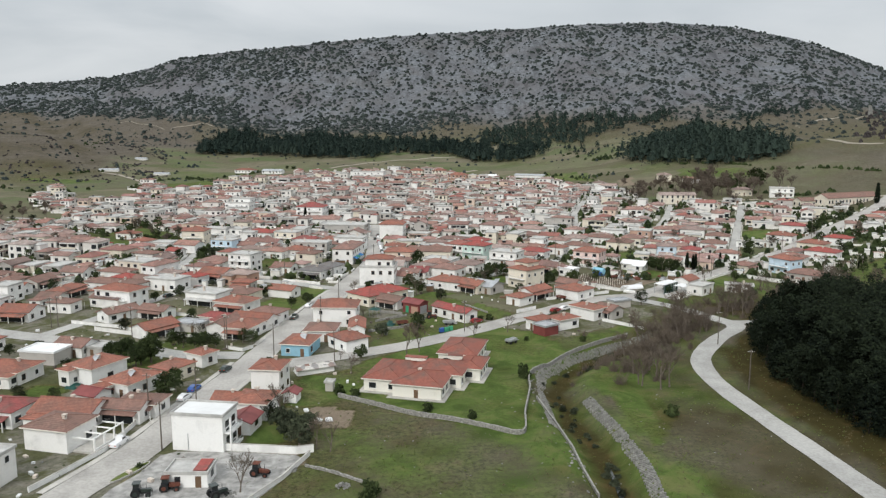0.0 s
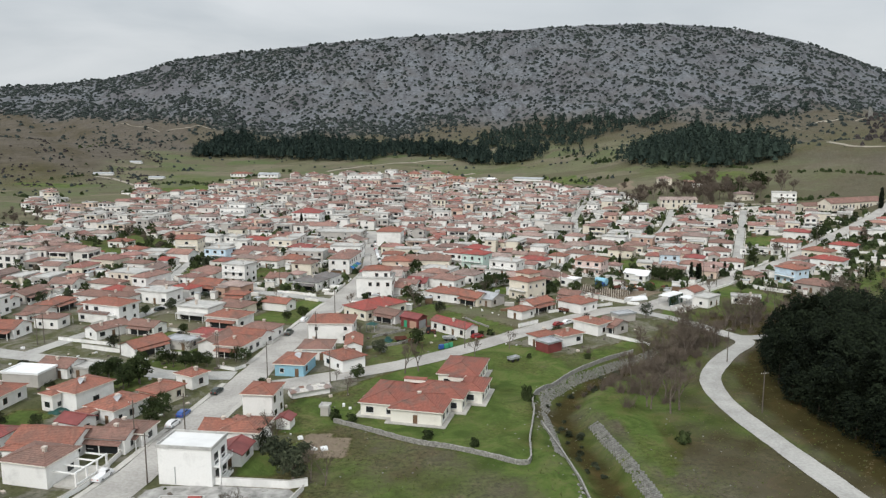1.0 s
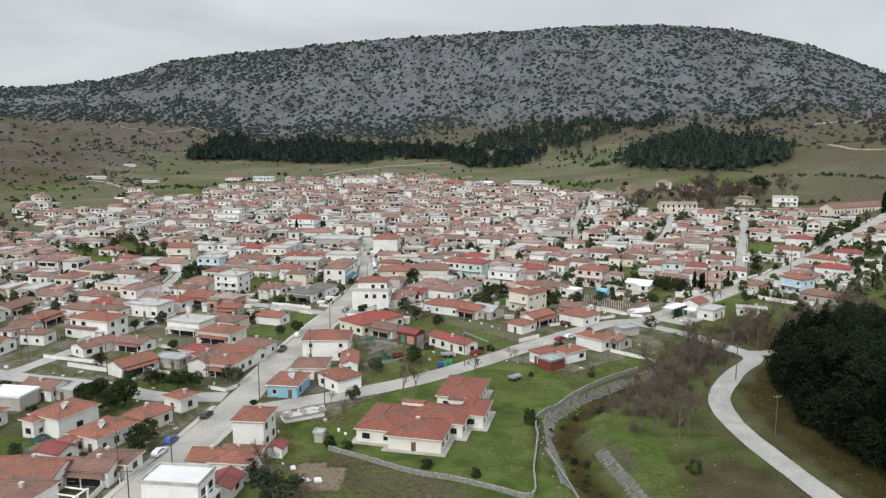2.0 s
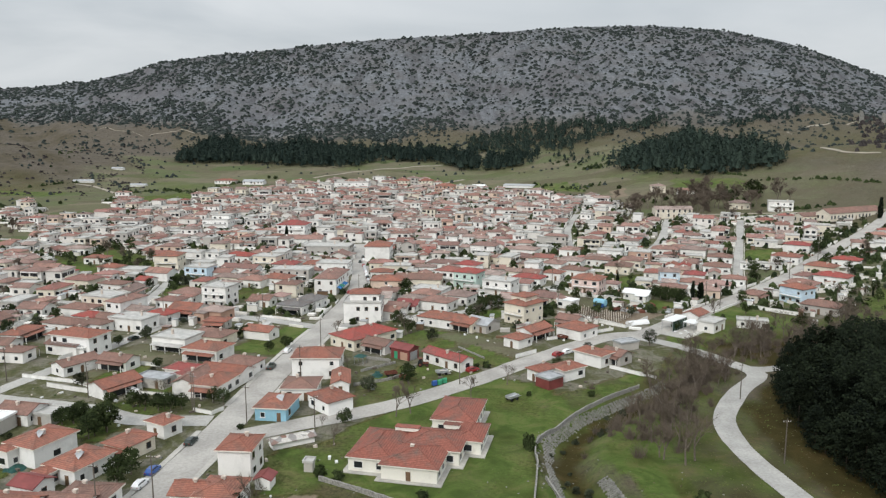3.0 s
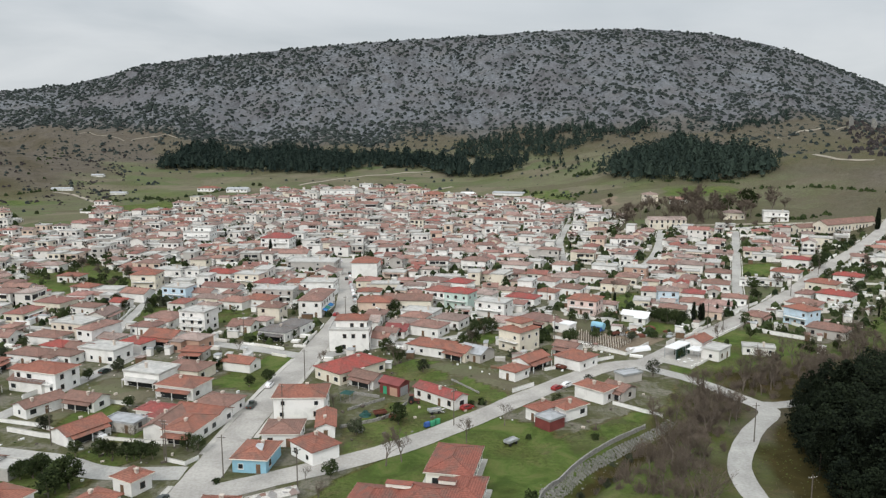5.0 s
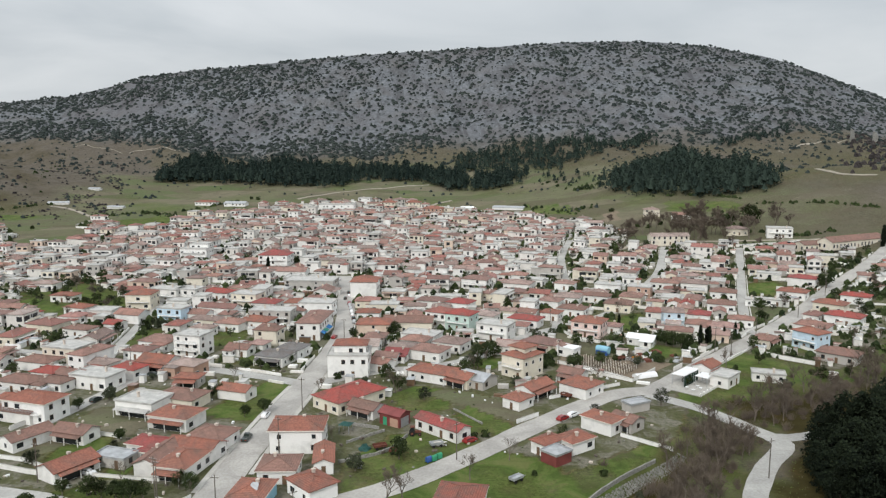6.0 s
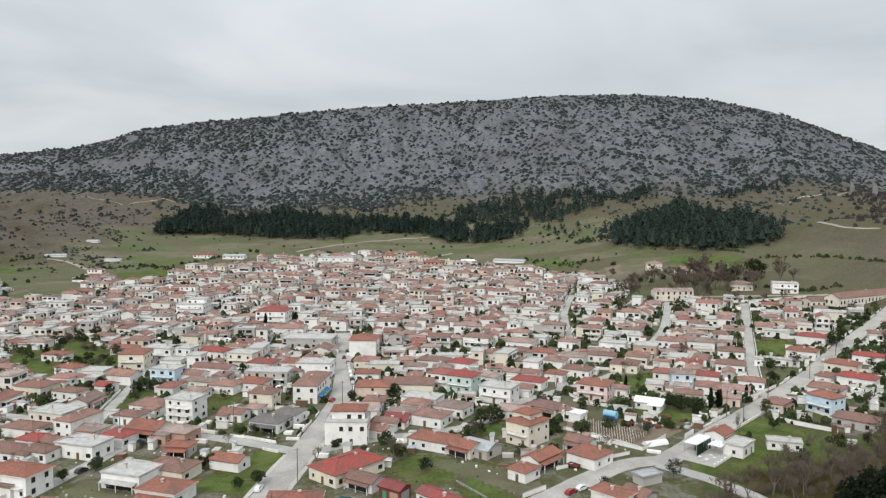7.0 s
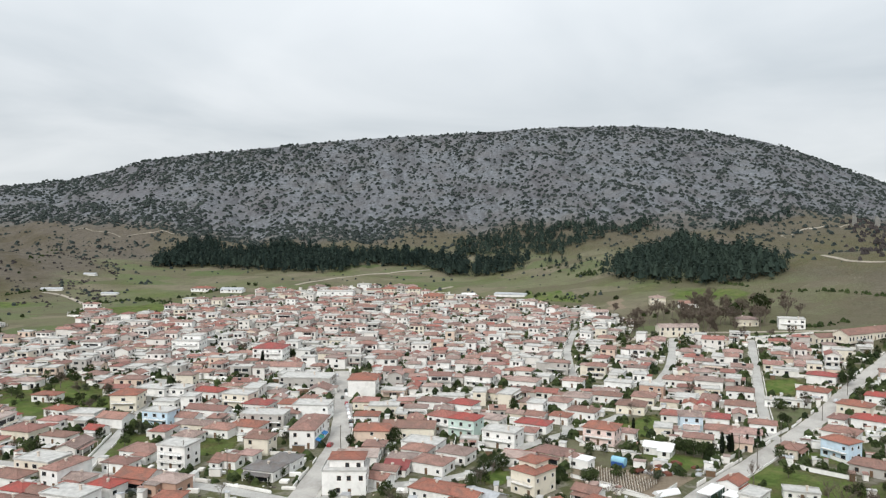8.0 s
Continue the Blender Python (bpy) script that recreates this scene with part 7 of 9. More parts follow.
def scrub_place(rnd):
    az, y = rnd.uniform(-0.72, 0.72), rnd.uniform(900, 1640)
    x = az * y
    u = up_slope(x, y)
    foot = float(rock_foot(az))
    if u < 0.1:
        return None
    if u < foot - 0.04:
        return (x, y) if rnd.random() < 0.07 + 0.06 * float(wobble(x, y, 30, 4.0)) else None
    v = (u - foot) / (1 - foot)
    dens = 0.50 + 0.22 * float(wobble(x, y, 48, 9.0)) + 0.25 * float(wobble(x, y, 15, 3.0))
    # thick maquis on the western shoulder, along the summit and at the western foot
    dens = 0.62 * dens + 0.9 * max(0.0, min(1.0, (-az - 0.06) * 5)) * (v > 0.6) + 0.8 * (az < -0.26) * (v < 0.36) + 0.6 * (az < 0.02) * (v < 0.14) + 0.3 * (v > 0.84)
    dens += 0.35 * (float(wobble(az * 1600, y * 0.2, 34, 2.0)) > 0.5)
    return (x, y) if rnd.random() < dens else None


scatter("mountain_scrub", 20000, scrub_place, lambda r: 1.0 + 3.3 * r.random() ** 1.7, "shrub", "dark evergreen shrubs scattered over grey rock", 3, 0.75)


# outlines of the plantations at the mountain's foot: spacing of the trees, their size, how full, outline
FAR_WOODS = [
    (6.2, 1.25, 0.90, [(-315, 981), (-242, 980), (-163, 940), (-100, 906), (-84, 915), (-59, 950), (11, 942), (28, 880), (56, 884), (67, 950), (12, 1010), (-62, 1016), (-142, 1060), (-181, 1115), (-223, 1070), (-258, 1065), (-274, 1135), (-312, 1140), (-326, 1070), (-322, 1004)]),
    (6.0, 1.15, 0.90, [(62, 880), (117, 874), (125, 900), (102, 940), (67, 944)]),
    (6.6, 1.05, 0.52, [(44, 966), (54, 1100), (95, 1105), (172, 1080), (215, 1055), (256, 1009), (308, 1008), (307, 977), (257, 954), (241, 977), (188, 960), (167, 920), (140, 947), (106, 984), (63, 989)]),
    (6.0, 1.35, 0.95, [(186, 768), (231, 717), (272, 676), (309, 683), (318, 712), (325, 795), (306, 826), (300, 876), (311, 935), (281, 899), (236, 845), (199, 829)]),
    (7.0, 0.80, 0.8, [(354, 952), (419, 1009), (512, 1084), (497, 1050), (400, 964), (354, 934)]),
    (9.0, 0.60, 0.7, [(128, 868), (150, 846), (184, 790), (196, 828), (176, 880), (150, 905)]),
]


def far_pine_form(seed):
    """A distant pine: a dark core in a ragged coat of needle sprays, on a short tapered trunk."""
    rnd = random.Random(seed)
    h, r = rnd.uniform(9.5, 13.5), rnd.uniform(3.0, 4.3)
    lean = rnd.uniform(-0.4, 0.4)
    g = Geo().tube((0, 0, -0.8), (0, 0, h * 0.4), 0.25, 0.12, 4)
    core = blob(rnd, 1.0, True)
    g.add([(x * r * 0.72, y * r * 0.72, h * 0.48 + z * h * 0.42) for x, y, z in core.v], core.f)
    for _ in range(64):
        q = rnd.random() ** 0.85
        rr = r * min(1.0, 0.55 + q * 2) * (1 - q ** 2.6) * rnd.uniform(0.6, 1.2) + 0.15
        a = rnd.uniform(0, 6.283)
        c = Vector((math.cos(a) * rr + lean * q, math.sin(a) * rr, h * (0.10 + 0.90 * q)))
        u = Vector((math.cos(a), math.sin(a), rnd.uniform(-0.1, 0.9))).normalized() * rnd.uniform(0.6, 1.2)
        w = u.cross(Vector((rnd.gauss(0, 1), rnd.gauss(0, 1), rnd.gauss(0, 1)))).normalized() * rnd.uniform(0.35, 0.7)
        g.add([c - u * 0.5 - w, c - u * 0.5 + w, c + u + w * 0.2, c + u - w * 0.2], [(0, 1, 2, 3)])
    return np.array(g.v), g.f


def far_woods():
    rnd = random.Random(8)
    forms = [far_pine_form(60 + k) for k in range(9)]
    for gap, size, fill, rim in FAR_WOODS:
        x0, x1 = min(q[0] for q in rim), max(q[0] for q in rim)
        y0, y1 = min(q[1] for q in rim), max(q[1] for q in rim)
        spots = []
        for i in range(int((x1 - x0) / gap) + 1):
            for j in range(int((y1 - y0) / gap) + 1):
                x, y = x0 + (i + 0.5 * (j % 2) + rnd.uniform(-0.45, 0.45)) * gap, y0 + (j + rnd.uniform(-0.45, 0.45)) * gap
                near = float(polyline_distance(x, y, rim + rim[:1]))
                isin = bool(inside(x, y, rim))
                thin = float(wobble(x, y, 13, 2.5))
                if (isin and rnd.random() < fill + (1.45 - fill) * thin) or (not isin and near < 9 and rnd.random() < 0.10 + 0.2 * thin):
                    spots.append((x, y, size * rnd.uniform(0.5, 1.2) * (0.8 if near < 4 else 1.0)))
        vs, fs, tot = [], [], 0
        z = land(np.array([q[0] for q in spots]), np.array([q[1] for q in spots]))
        for (x, y, k), zz in zip(spots, z):
            v, f = forms[rnd.randrange(len(forms))]
            a = rnd.uniform(0, 6.283)
            rot = np.array([[math.cos(a), math.sin(a), 0], [-math.sin(a), math.cos(a), 0], [0, 0, 1]])
            vs.append(v @ rot * (k, k, k * rnd.uniform(0.85, 1.25)) + np.array([x, y, zz]))
            fs += [tuple(n + tot for n in q) for q in f]
            tot += len(v)
        me = bpy.data.meshes.new("far_pine_wood")
        me.from_pydata(np.concatenate(vs).tolist(), [], fs)
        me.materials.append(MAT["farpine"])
        tagged(put("far_pine_wood", me), "dark pine plantation at the foot of the mountain", "trees", kind="stuff")


far_woods()


def ruin_place(rnd):
    x, y = rnd.uniform(340, 640), rnd.uniform(680, 1060)
    near = abs(x - float(np.interp(y, [680, 1060], [410, 612]))) / 26
    return (x, y) if rnd.random() < math.exp(-near * near) * (0.6 + 0.7 * float(wobble(x, y, 13, 3.0))) else None


scatter("ruin_thicket", 260, ruin_place, lambda r: 1.0 + 3.0 * r.random() ** 1.6, "bramble", "dark bare thicket below a ruin", 28, 1.2)


def meadow_place(rnd):
    az, y = rnd.uniform(-0.6, 0.6), rnd.uniform(690, 1200)
    x = az * y
    if bool(in_town(x, y)) or rnd.random() > 0.03 + 0.9 * max(0.0, float(wobble(x, y, 26, 6.0)) - 0.35) + (0.12 if up_slope(x, y) > 0.1 else 0):
        return None
    return (x, y)


def heath_place(rnd):
    az, y = rnd.uniform(-0.68, -0.36), rnd.uniform(740, 1160)
    x = az * y
    if bool(in_town(x, y)) or rnd.random() > 0.12 + 0.5 * float(wobble(x, y, 24, 5.0)) + 0.3 * float(wobble(x, y, 9, 2.0)):
        return None
    return (x, y)


scatter("heath_scrub", 900, heath_place, lambda r: 0.5 + 1.9 * r.random() ** 2, "bramble", "low bare brown heath scrub on a spur", 41, 0.7)
scatter("meadow_scrub", 1500, meadow_place, lambda r: 0.6 + 2.4 * r.random() ** 2, "shrub", "low dark shrubs and hedges dotted over the meadows", 13)


# hedgerows and rough edges between the fields: width and course
HEDGES = [
    (3.0, [(-414, 708), (-373, 682), (-336, 654)]), (2.0, [(-401, 789), (-377, 813), (-353, 837)]), (6.0, [(-264, 784), (-227, 754)]),
    (4.0, [(-300, 756), (-268, 777)]), (9.0, [(131, 883), (164, 800), (188, 817)]), (2.5, [(214, 730), (259, 691), (271, 670)]),
    (5.0, [(237, 629), (223, 581)]), (2.5, [(221, 587), (258, 544), (282, 543)]), (6.0, [(100, 762), (135, 710), (160, 726)]),
    (2.5, [(272, 647), (308, 623), (337, 579)]), (2.0, [(-233, 775), (-180, 855)]), (9.0, [(-411, 876), (-470, 1030), (-520, 1209)]),
    (2.0, [(-127, 761), (-89, 834)]), (4.0, [(-52, 836), (-32, 789)]), (3.0, [(-352, 648), (-316, 590), (-286, 560)]),
]


def hedge_place(rnd):
    width, line = HEDGES[rnd.randrange(len(HEDGES))]
    k = rnd.randrange(len(line) - 1)
    t = rnd.random()
    x, y = (a + (b - a) * t for a, b in zip(line[k], line[k + 1]))
    return (x + rnd.gauss(0, width * 0.6), y + rnd.gauss(0, width * 0.6)) if float(wobble(x, y, 11, 3.0)) > -0.5 else None


scatter("hedge_scrub", 620, hedge_place, lambda r: 0.5 + 2.0 * r.random() ** 1.8, "leaf", "dark green hedgerows between meadows", 14, 1.0)


def grove_place(rnd):
    """Bare willows and thicket along the creek."""
    t = rnd.random()
    x, y = np.interp(t, [0, 0.3, 0.6, 1], [47, 62, 88, 150]), np.interp(t, [0, 0.3, 0.6, 1], [180, 212, 240, 285])
    return float(x) + rnd.gauss(0, 6), float(y) + rnd.gauss(0, 5)


def creek_grove():
    rnd = random.Random(31)
    n = 0
    while n < 40:
        x, y = grove_place(rnd)
        if street_gap(x, y) < 1.5 or x > 175:
            continue
        tree("bare", x, y, rnd.uniform(0.7, 1.2))
        n += 1


creek_grove()


def field_grove():
    """Leafless trees and scrub along the field behind the pines."""
    rnd = random.Random(33)
    n, items = 0, []
    while n < 42:
        x = rnd.uniform(92, 205)
        y = float(np.interp(x, [90, 205], [243, 298])) + rnd.gauss(0, 8)
        if street_gap(x, y) < 1.5 or not free(x, y, 1, 1, 0):
            continue
        items.append(("bare", x, y, rnd.uniform(0.55, 1.05)))
        n += 1
    joined_trees("field_grove", "leafless brown grove along a field", items)


field_grove()


def station_grove():
    """Big leafless trees round the old station."""
    rnd = random.Random(35)
    items = []
    while len(items) < 44:
        x, y = rnd.uniform(135, 268), rnd.uniform(538, 632)
        if not bool(in_plot(STATION, x, y)) or street_gap(x, y) < 2 or not free(x, y, 2, 2, 0):
            continue
        items.append(("bare", x, y, rnd.uniform(0.9, 1.9)))
    joined_trees("station_grove", "large leafless brown trees round a station", items)


def edge_grove():
    """Leafless scrub wood on the western edge of the village."""
    rnd = random.Random(36)
    rim = [(-310, 496), (-252, 499), (-262, 530), (-294, 566), (-345, 600)]
    items = []
    while len(items) < 34:
        x, y = rnd.uniform(-345, -250), rnd.uniform(493, 602)
        if bool(inside(x, y, rim)):
            items.append((rnd.choice(("bare", "bare", "bare", "olive")), x, y, rnd.uniform(0.5, 1.0)))
    joined_trees("edge_grove", "leafless brown scrub at the edge of the village", items)


edge_grove()
STATION = next(p for p in PLOTS if p[1][0] == (137, 552))
station_grove()


# ---- rough growth in the open ground before the village ----
def tuft_field():
    rnd = random.Random(41)
    forms = []
    for _ in range(6):
        g = Geo()
        for _ in range(9):
            a, r = rnd.uniform(0, 6.283), rnd.uniform(0.05, 0.4)
            p = Vector((math.cos(a) * r, math.sin(a) * r, -0.05))
            t = p + Vector((rnd.gauss(0, 0.16), rnd.gauss(0, 0.16), rnd.uniform(0.2, 0.5)))
            n = Vector((-math.sin(a), math.cos(a), 0)) * 0.09
            g.add([p - n, p + n, t + n * 0.3, t - n * 0.3], [(0, 1, 2, 3)])
        forms.append((np.array(g.v), np.array(g.f)))
    for name, mat, n, seed in (("grass_tufts", "tuft", 3000, 1), ("dry_weeds", "weed", 1800, 2)):
        vs, fs, tot = [], [], 0
        while len(vs) < n:
            x, y = rnd.uniform(-34, 96), 108 + 124 * rnd.random() ** 1.4
            if street_gap(x, y) < 0.4 or (bool(in_town(x, y)) and rnd.random() < 0.8) or not free(x, y, 0.3, 0.3, 0) or rnd.random() > 0.45 + 0.6 * float(wobble(x, y, 9, seed * 3.0)):
                continue
            if any(p[0] == "lush" and bool(in_plot(p, x, y)) for p in PLOTS[:1]) and rnd.random() < 0.85:
                continue
            v, f = forms[rnd.randrange(6)]
            s = rnd.uniform(0.25, 0.6)
            vs.append(v * s + np.array([x, y, height(x, y)]))
            fs.append(f + tot)
            tot += len(v)
        me = bpy.data.meshes.new(name)
        me.from_pydata(np.concatenate(vs).tolist(), [], np.concatenate(fs).tolist())
        me.materials.append(MAT[mat])
        tagged(put(name, me), "rough green grass tufts" if mat == "tuft" else "dry brown weeds in rough grass", "grass", kind="stuff")


tuft_field()


def thicket_place(rnd):
    x, y = grove_place(rnd)
    return None if street_gap(x, y) < 1.0 or x > 180 else (x, y)


def thickets():
    rnd = random.Random(77)
    forms = []
    for _ in range(4):
        g = Geo()
        for _ in range(70):
            a, r = rnd.uniform(0, 6.283), rnd.uniform(0, 0.9)
            p = Vector((math.cos(a) * r, math.sin(a) * r, -0.1))
            t = p + Vector((rnd.gauss(0, 0.5), rnd.gauss(0, 0.5), rnd.uniform(0.7, 2.2)))
            g.tube(p, t, 0.035, 0.015, 3, cap=False)
        forms.append((np.array(g.v), np.array(g.f)))
    vs, fs, tot = [], [], 0
    while len(vs) < 230:
        p = thicket_place(rnd)
        if p is None:
            continue
        v, f = forms[rnd.randrange(4)]
        s = rnd.uniform(0.7, 1.6)
        vs.append(v * s + np.array([p[0], p[1], height(*p)]))
        fs.append(f + tot)
        tot += len(v)
    me = bpy.data.meshes.new("creek_thicket")
    me.from_pydata(np.concatenate(vs).tolist(), [], np.concatenate(fs).tolist())
    me.materials.append(MAT["twig"])
    tagged(put("creek_thicket", me), "leafless grey-brown thicket along the creek", "thicket", kind="stuff")


thickets()


def village_trees():
    rnd = random.Random(17)
    n, items = 0, []
    while n < 420:
        x, y = rnd.uniform(-300, 300), rnd.uniform(150, 560)
        if (abs(x - 10) < 100 and rnd.random() < 0.45) or (y < 270 and rnd.random() < 0.5):
            continue
        if not bool(in_town(x, y)) or street_gap(x, y) < 1.5 or not free(x, y, 1.5, 1.5, 0):
            continue
        kind = rnd.choices(("broad", "olive", "bare", "cypress"), (48, 28, 20, 4 if y > 300 else 0))[0]
        k = rnd.uniform(0.45, 0.95) * (0.8 if kind == "cypress" else 1)
        if y < 290:
            tree(kind, x, y, k)
        else:
            items.append((kind, x, y, k))
        n += 1
    joined_trees("village_trees", "small dark garden trees between the houses", items)


village_trees()


def yard_place(rnd):
    x, y = rnd.uniform(-340, 330), rnd.uniform(300, 760)
    if any(bool(in_plot(p, x, y)) for p in PLOTS) or not bool(in_town(x, y)) or street_gap(x, y) < 0.8 or not free(x, y, 0.7, 0.7, 0):
        return None
    return (x, y)


scatter("yard_shrubs", 4200, yard_place, lambda r: 0.6 + 2.1 * r.random() ** 1.7, "leaf", "green shrubs and small trees between village houses", 19, 1.1)


# ---- walls, poles, vehicles and yard things ----
def garden_wall(pts, high=1.0, kind="white"):
    pts = [p for p in pts if street_gap(*p) > 0.1]
    if len(pts) < 2:
        return None
    thick = 0.22 if kind == "white" else 0.32
    line = smooth_line(pts, 0.9) if kind == "stone" else [Vector((*p, 0)) for p in pts]
    rnd = random.Random(int(pts[0][0] * 37 + pts[0][1] * 11))
    g, cap = Geo(), Geo()

    def run(geo, z0, z1, th, jag):
        rows = []
        for k, q in enumerate(line):
            d = (line[min(k + 1, len(line) - 1)] - line[max(k - 1, 0)]).normalized()
            n = Vector((d.y, -d.x, 0))
            gz = height(q.x, q.y)
            j = rnd.uniform(-jag, jag)
            rows += [q - n * th / 2 + Vector((0, 0, gz + z0)), q + n * th / 2 + Vector((0, 0, gz + z0)), q + n * (th / 2 + j * 0.3) + Vector((0, 0, gz + z1 + j)), q - n * (th / 2 - j * 0.3) + Vector((0, 0, gz + z1 + j * 0.6))]
        f = []
        for k in range(len(line) - 1):
            for j in range(4):
                a, b = 4 * k + j, 4 * k + (j + 1) % 4
                f.append((a, b, b + 4, a + 4))
        e = 4 * (len(line) - 1)
        geo.add(rows, f + [(3, 2, 1, 0), (e, e + 1, e + 2, e + 3)])

    run(g, -0.8, high, thick, 0.0 if kind == "white" else 0.2)
    mat = "white" if kind == "white" else "stone"
    ob = tagged(put("garden_wall", g.mesh("garden_wall", mat)), "low whitewashed garden wall along a plot" if kind == "white" else "rough grey field stone wall", "wall", "garden walls")
    if kind == "white":
        run(cap, high + 0.003, high + 0.08, thick + 0.1, 0.0)
        part("coping", cap, "pavement", ob, "grey concrete coping")
    return ob


def utility_pole(x, y, turn=-8, high=9.8):
    e = base("utility_pole", x, y, turn, "weathered wooden utility pole with a crossarm", "utility pole", "utility poles")
    part("pole", Geo().tube((0, 0, -0.5), (0, 0, high), 0.15, 0.1, 7), "wood", e)
    part("crossarm", Geo().box(-0.9, -0.06, high - 0.7, 0.9, 0.06, high - 0.58), "wood", e)
    for k in (-0.8, -0.3, 0.3, 0.8):
        part("insulator", Geo().tube((k, 0, high - 0.58), (k, 0, high - 0.38), 0.06, 0.04, 6), "frame_white", e)
    return e


CAR_MESH = {}


def loft(sections, mats):
    """A closed skin through y-symmetric cross sections: x, half width, z low, z high."""
    g = Geo()
    for x, hw, z0, z1 in sections:
        g.v += [(x, -hw, z0), (x, hw, z0), (x, hw * 1.0, (z0 + z1) * 0.5), (x, hw * 0.86, z1), (x, -hw * 0.86, z1), (x, -hw, (z0 + z1) * 0.5)]
    for k in range(len(sections) - 1):
        for j in range(6):
            a, b = 6 * k + j, 6 * k + (j + 1) % 6
            g.f.append((a, b, b + 6, a + 6))
    g.f += [tuple(range(5, -1, -1)), tuple(range(6 * len(sections) - 6, 6 * len(sections)))]
    g.m = [0] * len(g.f)
    return g


def car_meshes(van):
    if van not in CAR_MESH:
        if van:
            body = loft([(-2.3, 0.78, 0.35, 0.95), (-2.2, 0.84, 0.28, 1.05), (-0.2, 0.85, 0.25, 1.05), (1.2, 0.85, 0.25, 1.0), (2.15, 0.82, 0.28, 0.92), (2.35, 0.74, 0.36, 0.75)], None)
            cab = loft([(-0.25, 0.76, 1.0, 1.05), (-0.1, 0.74, 1.0, 1.72), (0.75, 0.73, 1.0, 1.74), (1.4, 0.76, 0.95, 1.0)], None)
            glass_g = loft([(-0.2, 0.765, 1.12, 1.2), (-0.06, 0.757, 1.12, 1.62), (0.72, 0.747, 1.12, 1.62), (1.25, 0.765, 1.06, 1.12)], None)
        else:
            body = loft([(-2.05, 0.76, 0.38, 0.85), (-1.95, 0.84, 0.28, 0.98), (-0.3, 0.86, 0.24, 0.98), (1.0, 0.86, 0.24, 0.94), (1.9, 0.83, 0.28, 0.84), (2.08, 0.72, 0.36, 0.7)], None)
            cab = loft([(-1.85, 0.74, 0.94, 1.0), (-1.35, 0.68, 0.94, 1.40), (-0.2, 0.67, 0.94, 1.46), (0.35, 0.67, 0.94, 1.42), (1.1, 0.74, 0.9, 0.96)], None)
            glass_g = loft([(-1.80, 0.748, 0.98, 1.04), (-1.36, 0.694, 1.0, 1.34), (-0.2, 0.684, 1.0, 1.38), (0.36, 0.684, 1.0, 1.34), (1.06, 0.748, 0.95, 1.0)], None)
        wheel = Geo().tube((0, -0.1, 0), (0, 0.1, 0), 0.31, 0.31, 14)
        rim = Geo().tube((0, -0.108, 0), (0, 0.108, 0), 0.18, 0.18, 10)
        lamp = Geo().box(-0.03, -0.16, -0.06, 0.03, 0.16, 0.06)
        CAR_MESH[van] = (body, cab, glass_g.mesh("glazing", "glass"), wheel.mesh("wheel", "tyre"), rim.mesh("rim", "greysheet"), lamp.mesh("headlight", "lamp_clear"), lamp.mesh("tail_light", "lamp_red"))
    return CAR_MESH[van]


PAINT_WORD = {"white_paint": "white", "blue_paint": "dark blue", "red_paint": "red", "dark_paint": "dark green", "silver_paint": "silver", "rust": "rusty red", "orange_paint": "orange", "greysheet": "grey", "greensheet": "green"}


def car(x, y, turn, paint, van=False):
    body, cab, gl, wheel, rim, lamp, tail = car_meshes(van)
    e = base("pickup" if van else "car", x, y, turn, "parked %s %s beside the street" % (PAINT_WORD[paint], "pickup truck" if van else "hatchback car"), "pickup" if van else "car", "parked cars")
    e.location.z += 0.07
    part("body", body, paint, e)
    part("cabin", cab, paint, e)
    put("glazing", gl, e)
    for sx in (-1.3, 1.3):
        for sy in (-0.76, 0.76):
            w = put("wheel", wheel, e, (sx, sy, 0.31))
            put("rim", rim, w)
    for sy in (-0.55, 0.55):
        put("headlight", lamp, e, (2.06 if not van else 2.33, sy * 0.9, 0.62))
        put("tail_light", tail, e, (-2.04 if not van else -2.29, sy, 0.72))
    return e


def tractor(x, y, turn, paint):
    e = base("tractor", x, y, turn, "old %s farm tractor parked on bare ground" % PAINT_WORD[paint], "tractor", "tractors")
    part("bonnet", loft([(0.0, 0.36, 0.75, 1.3), (1.5, 0.34, 0.75, 1.25), (1.75, 0.3, 0.8, 1.15)], None), paint, e)
    part("chassis", Geo().box(-0.9, -0.32, 0.5, 1.6, 0.32, 0.76), "tyre", e)
    part("cab", loft([(-1.1, 0.6, 0.9, 2.3), (-0.1, 0.6, 0.9, 2.3)], None), "glass", e)
    part("cab_roof", Geo().box(-1.25, -0.7, 2.3, 0.05, 0.7, 2.42), paint, e)
    for sx, r, wd in ((-0.75, 0.75, 0.22), (1.25, 0.45, 0.14)):
        for sy in (-0.75, 0.75):
            w = part("wheel", Geo().tube((0, -wd, 0), (0, wd, 0), r, r, 16), "tyre", e, at=(sx, sy, r))
            part("rim", Geo().tube((0, -wd - 0.02, 0), (0, wd + 0.02, 0), r * 0.5, r * 0.5, 10), paint, w)
    part("exhaust", Geo().tube((0.9, 0.1, 1.25), (0.9, 0.1, 2.1), 0.04, 0.04, 6), "tyre", e)
    return e


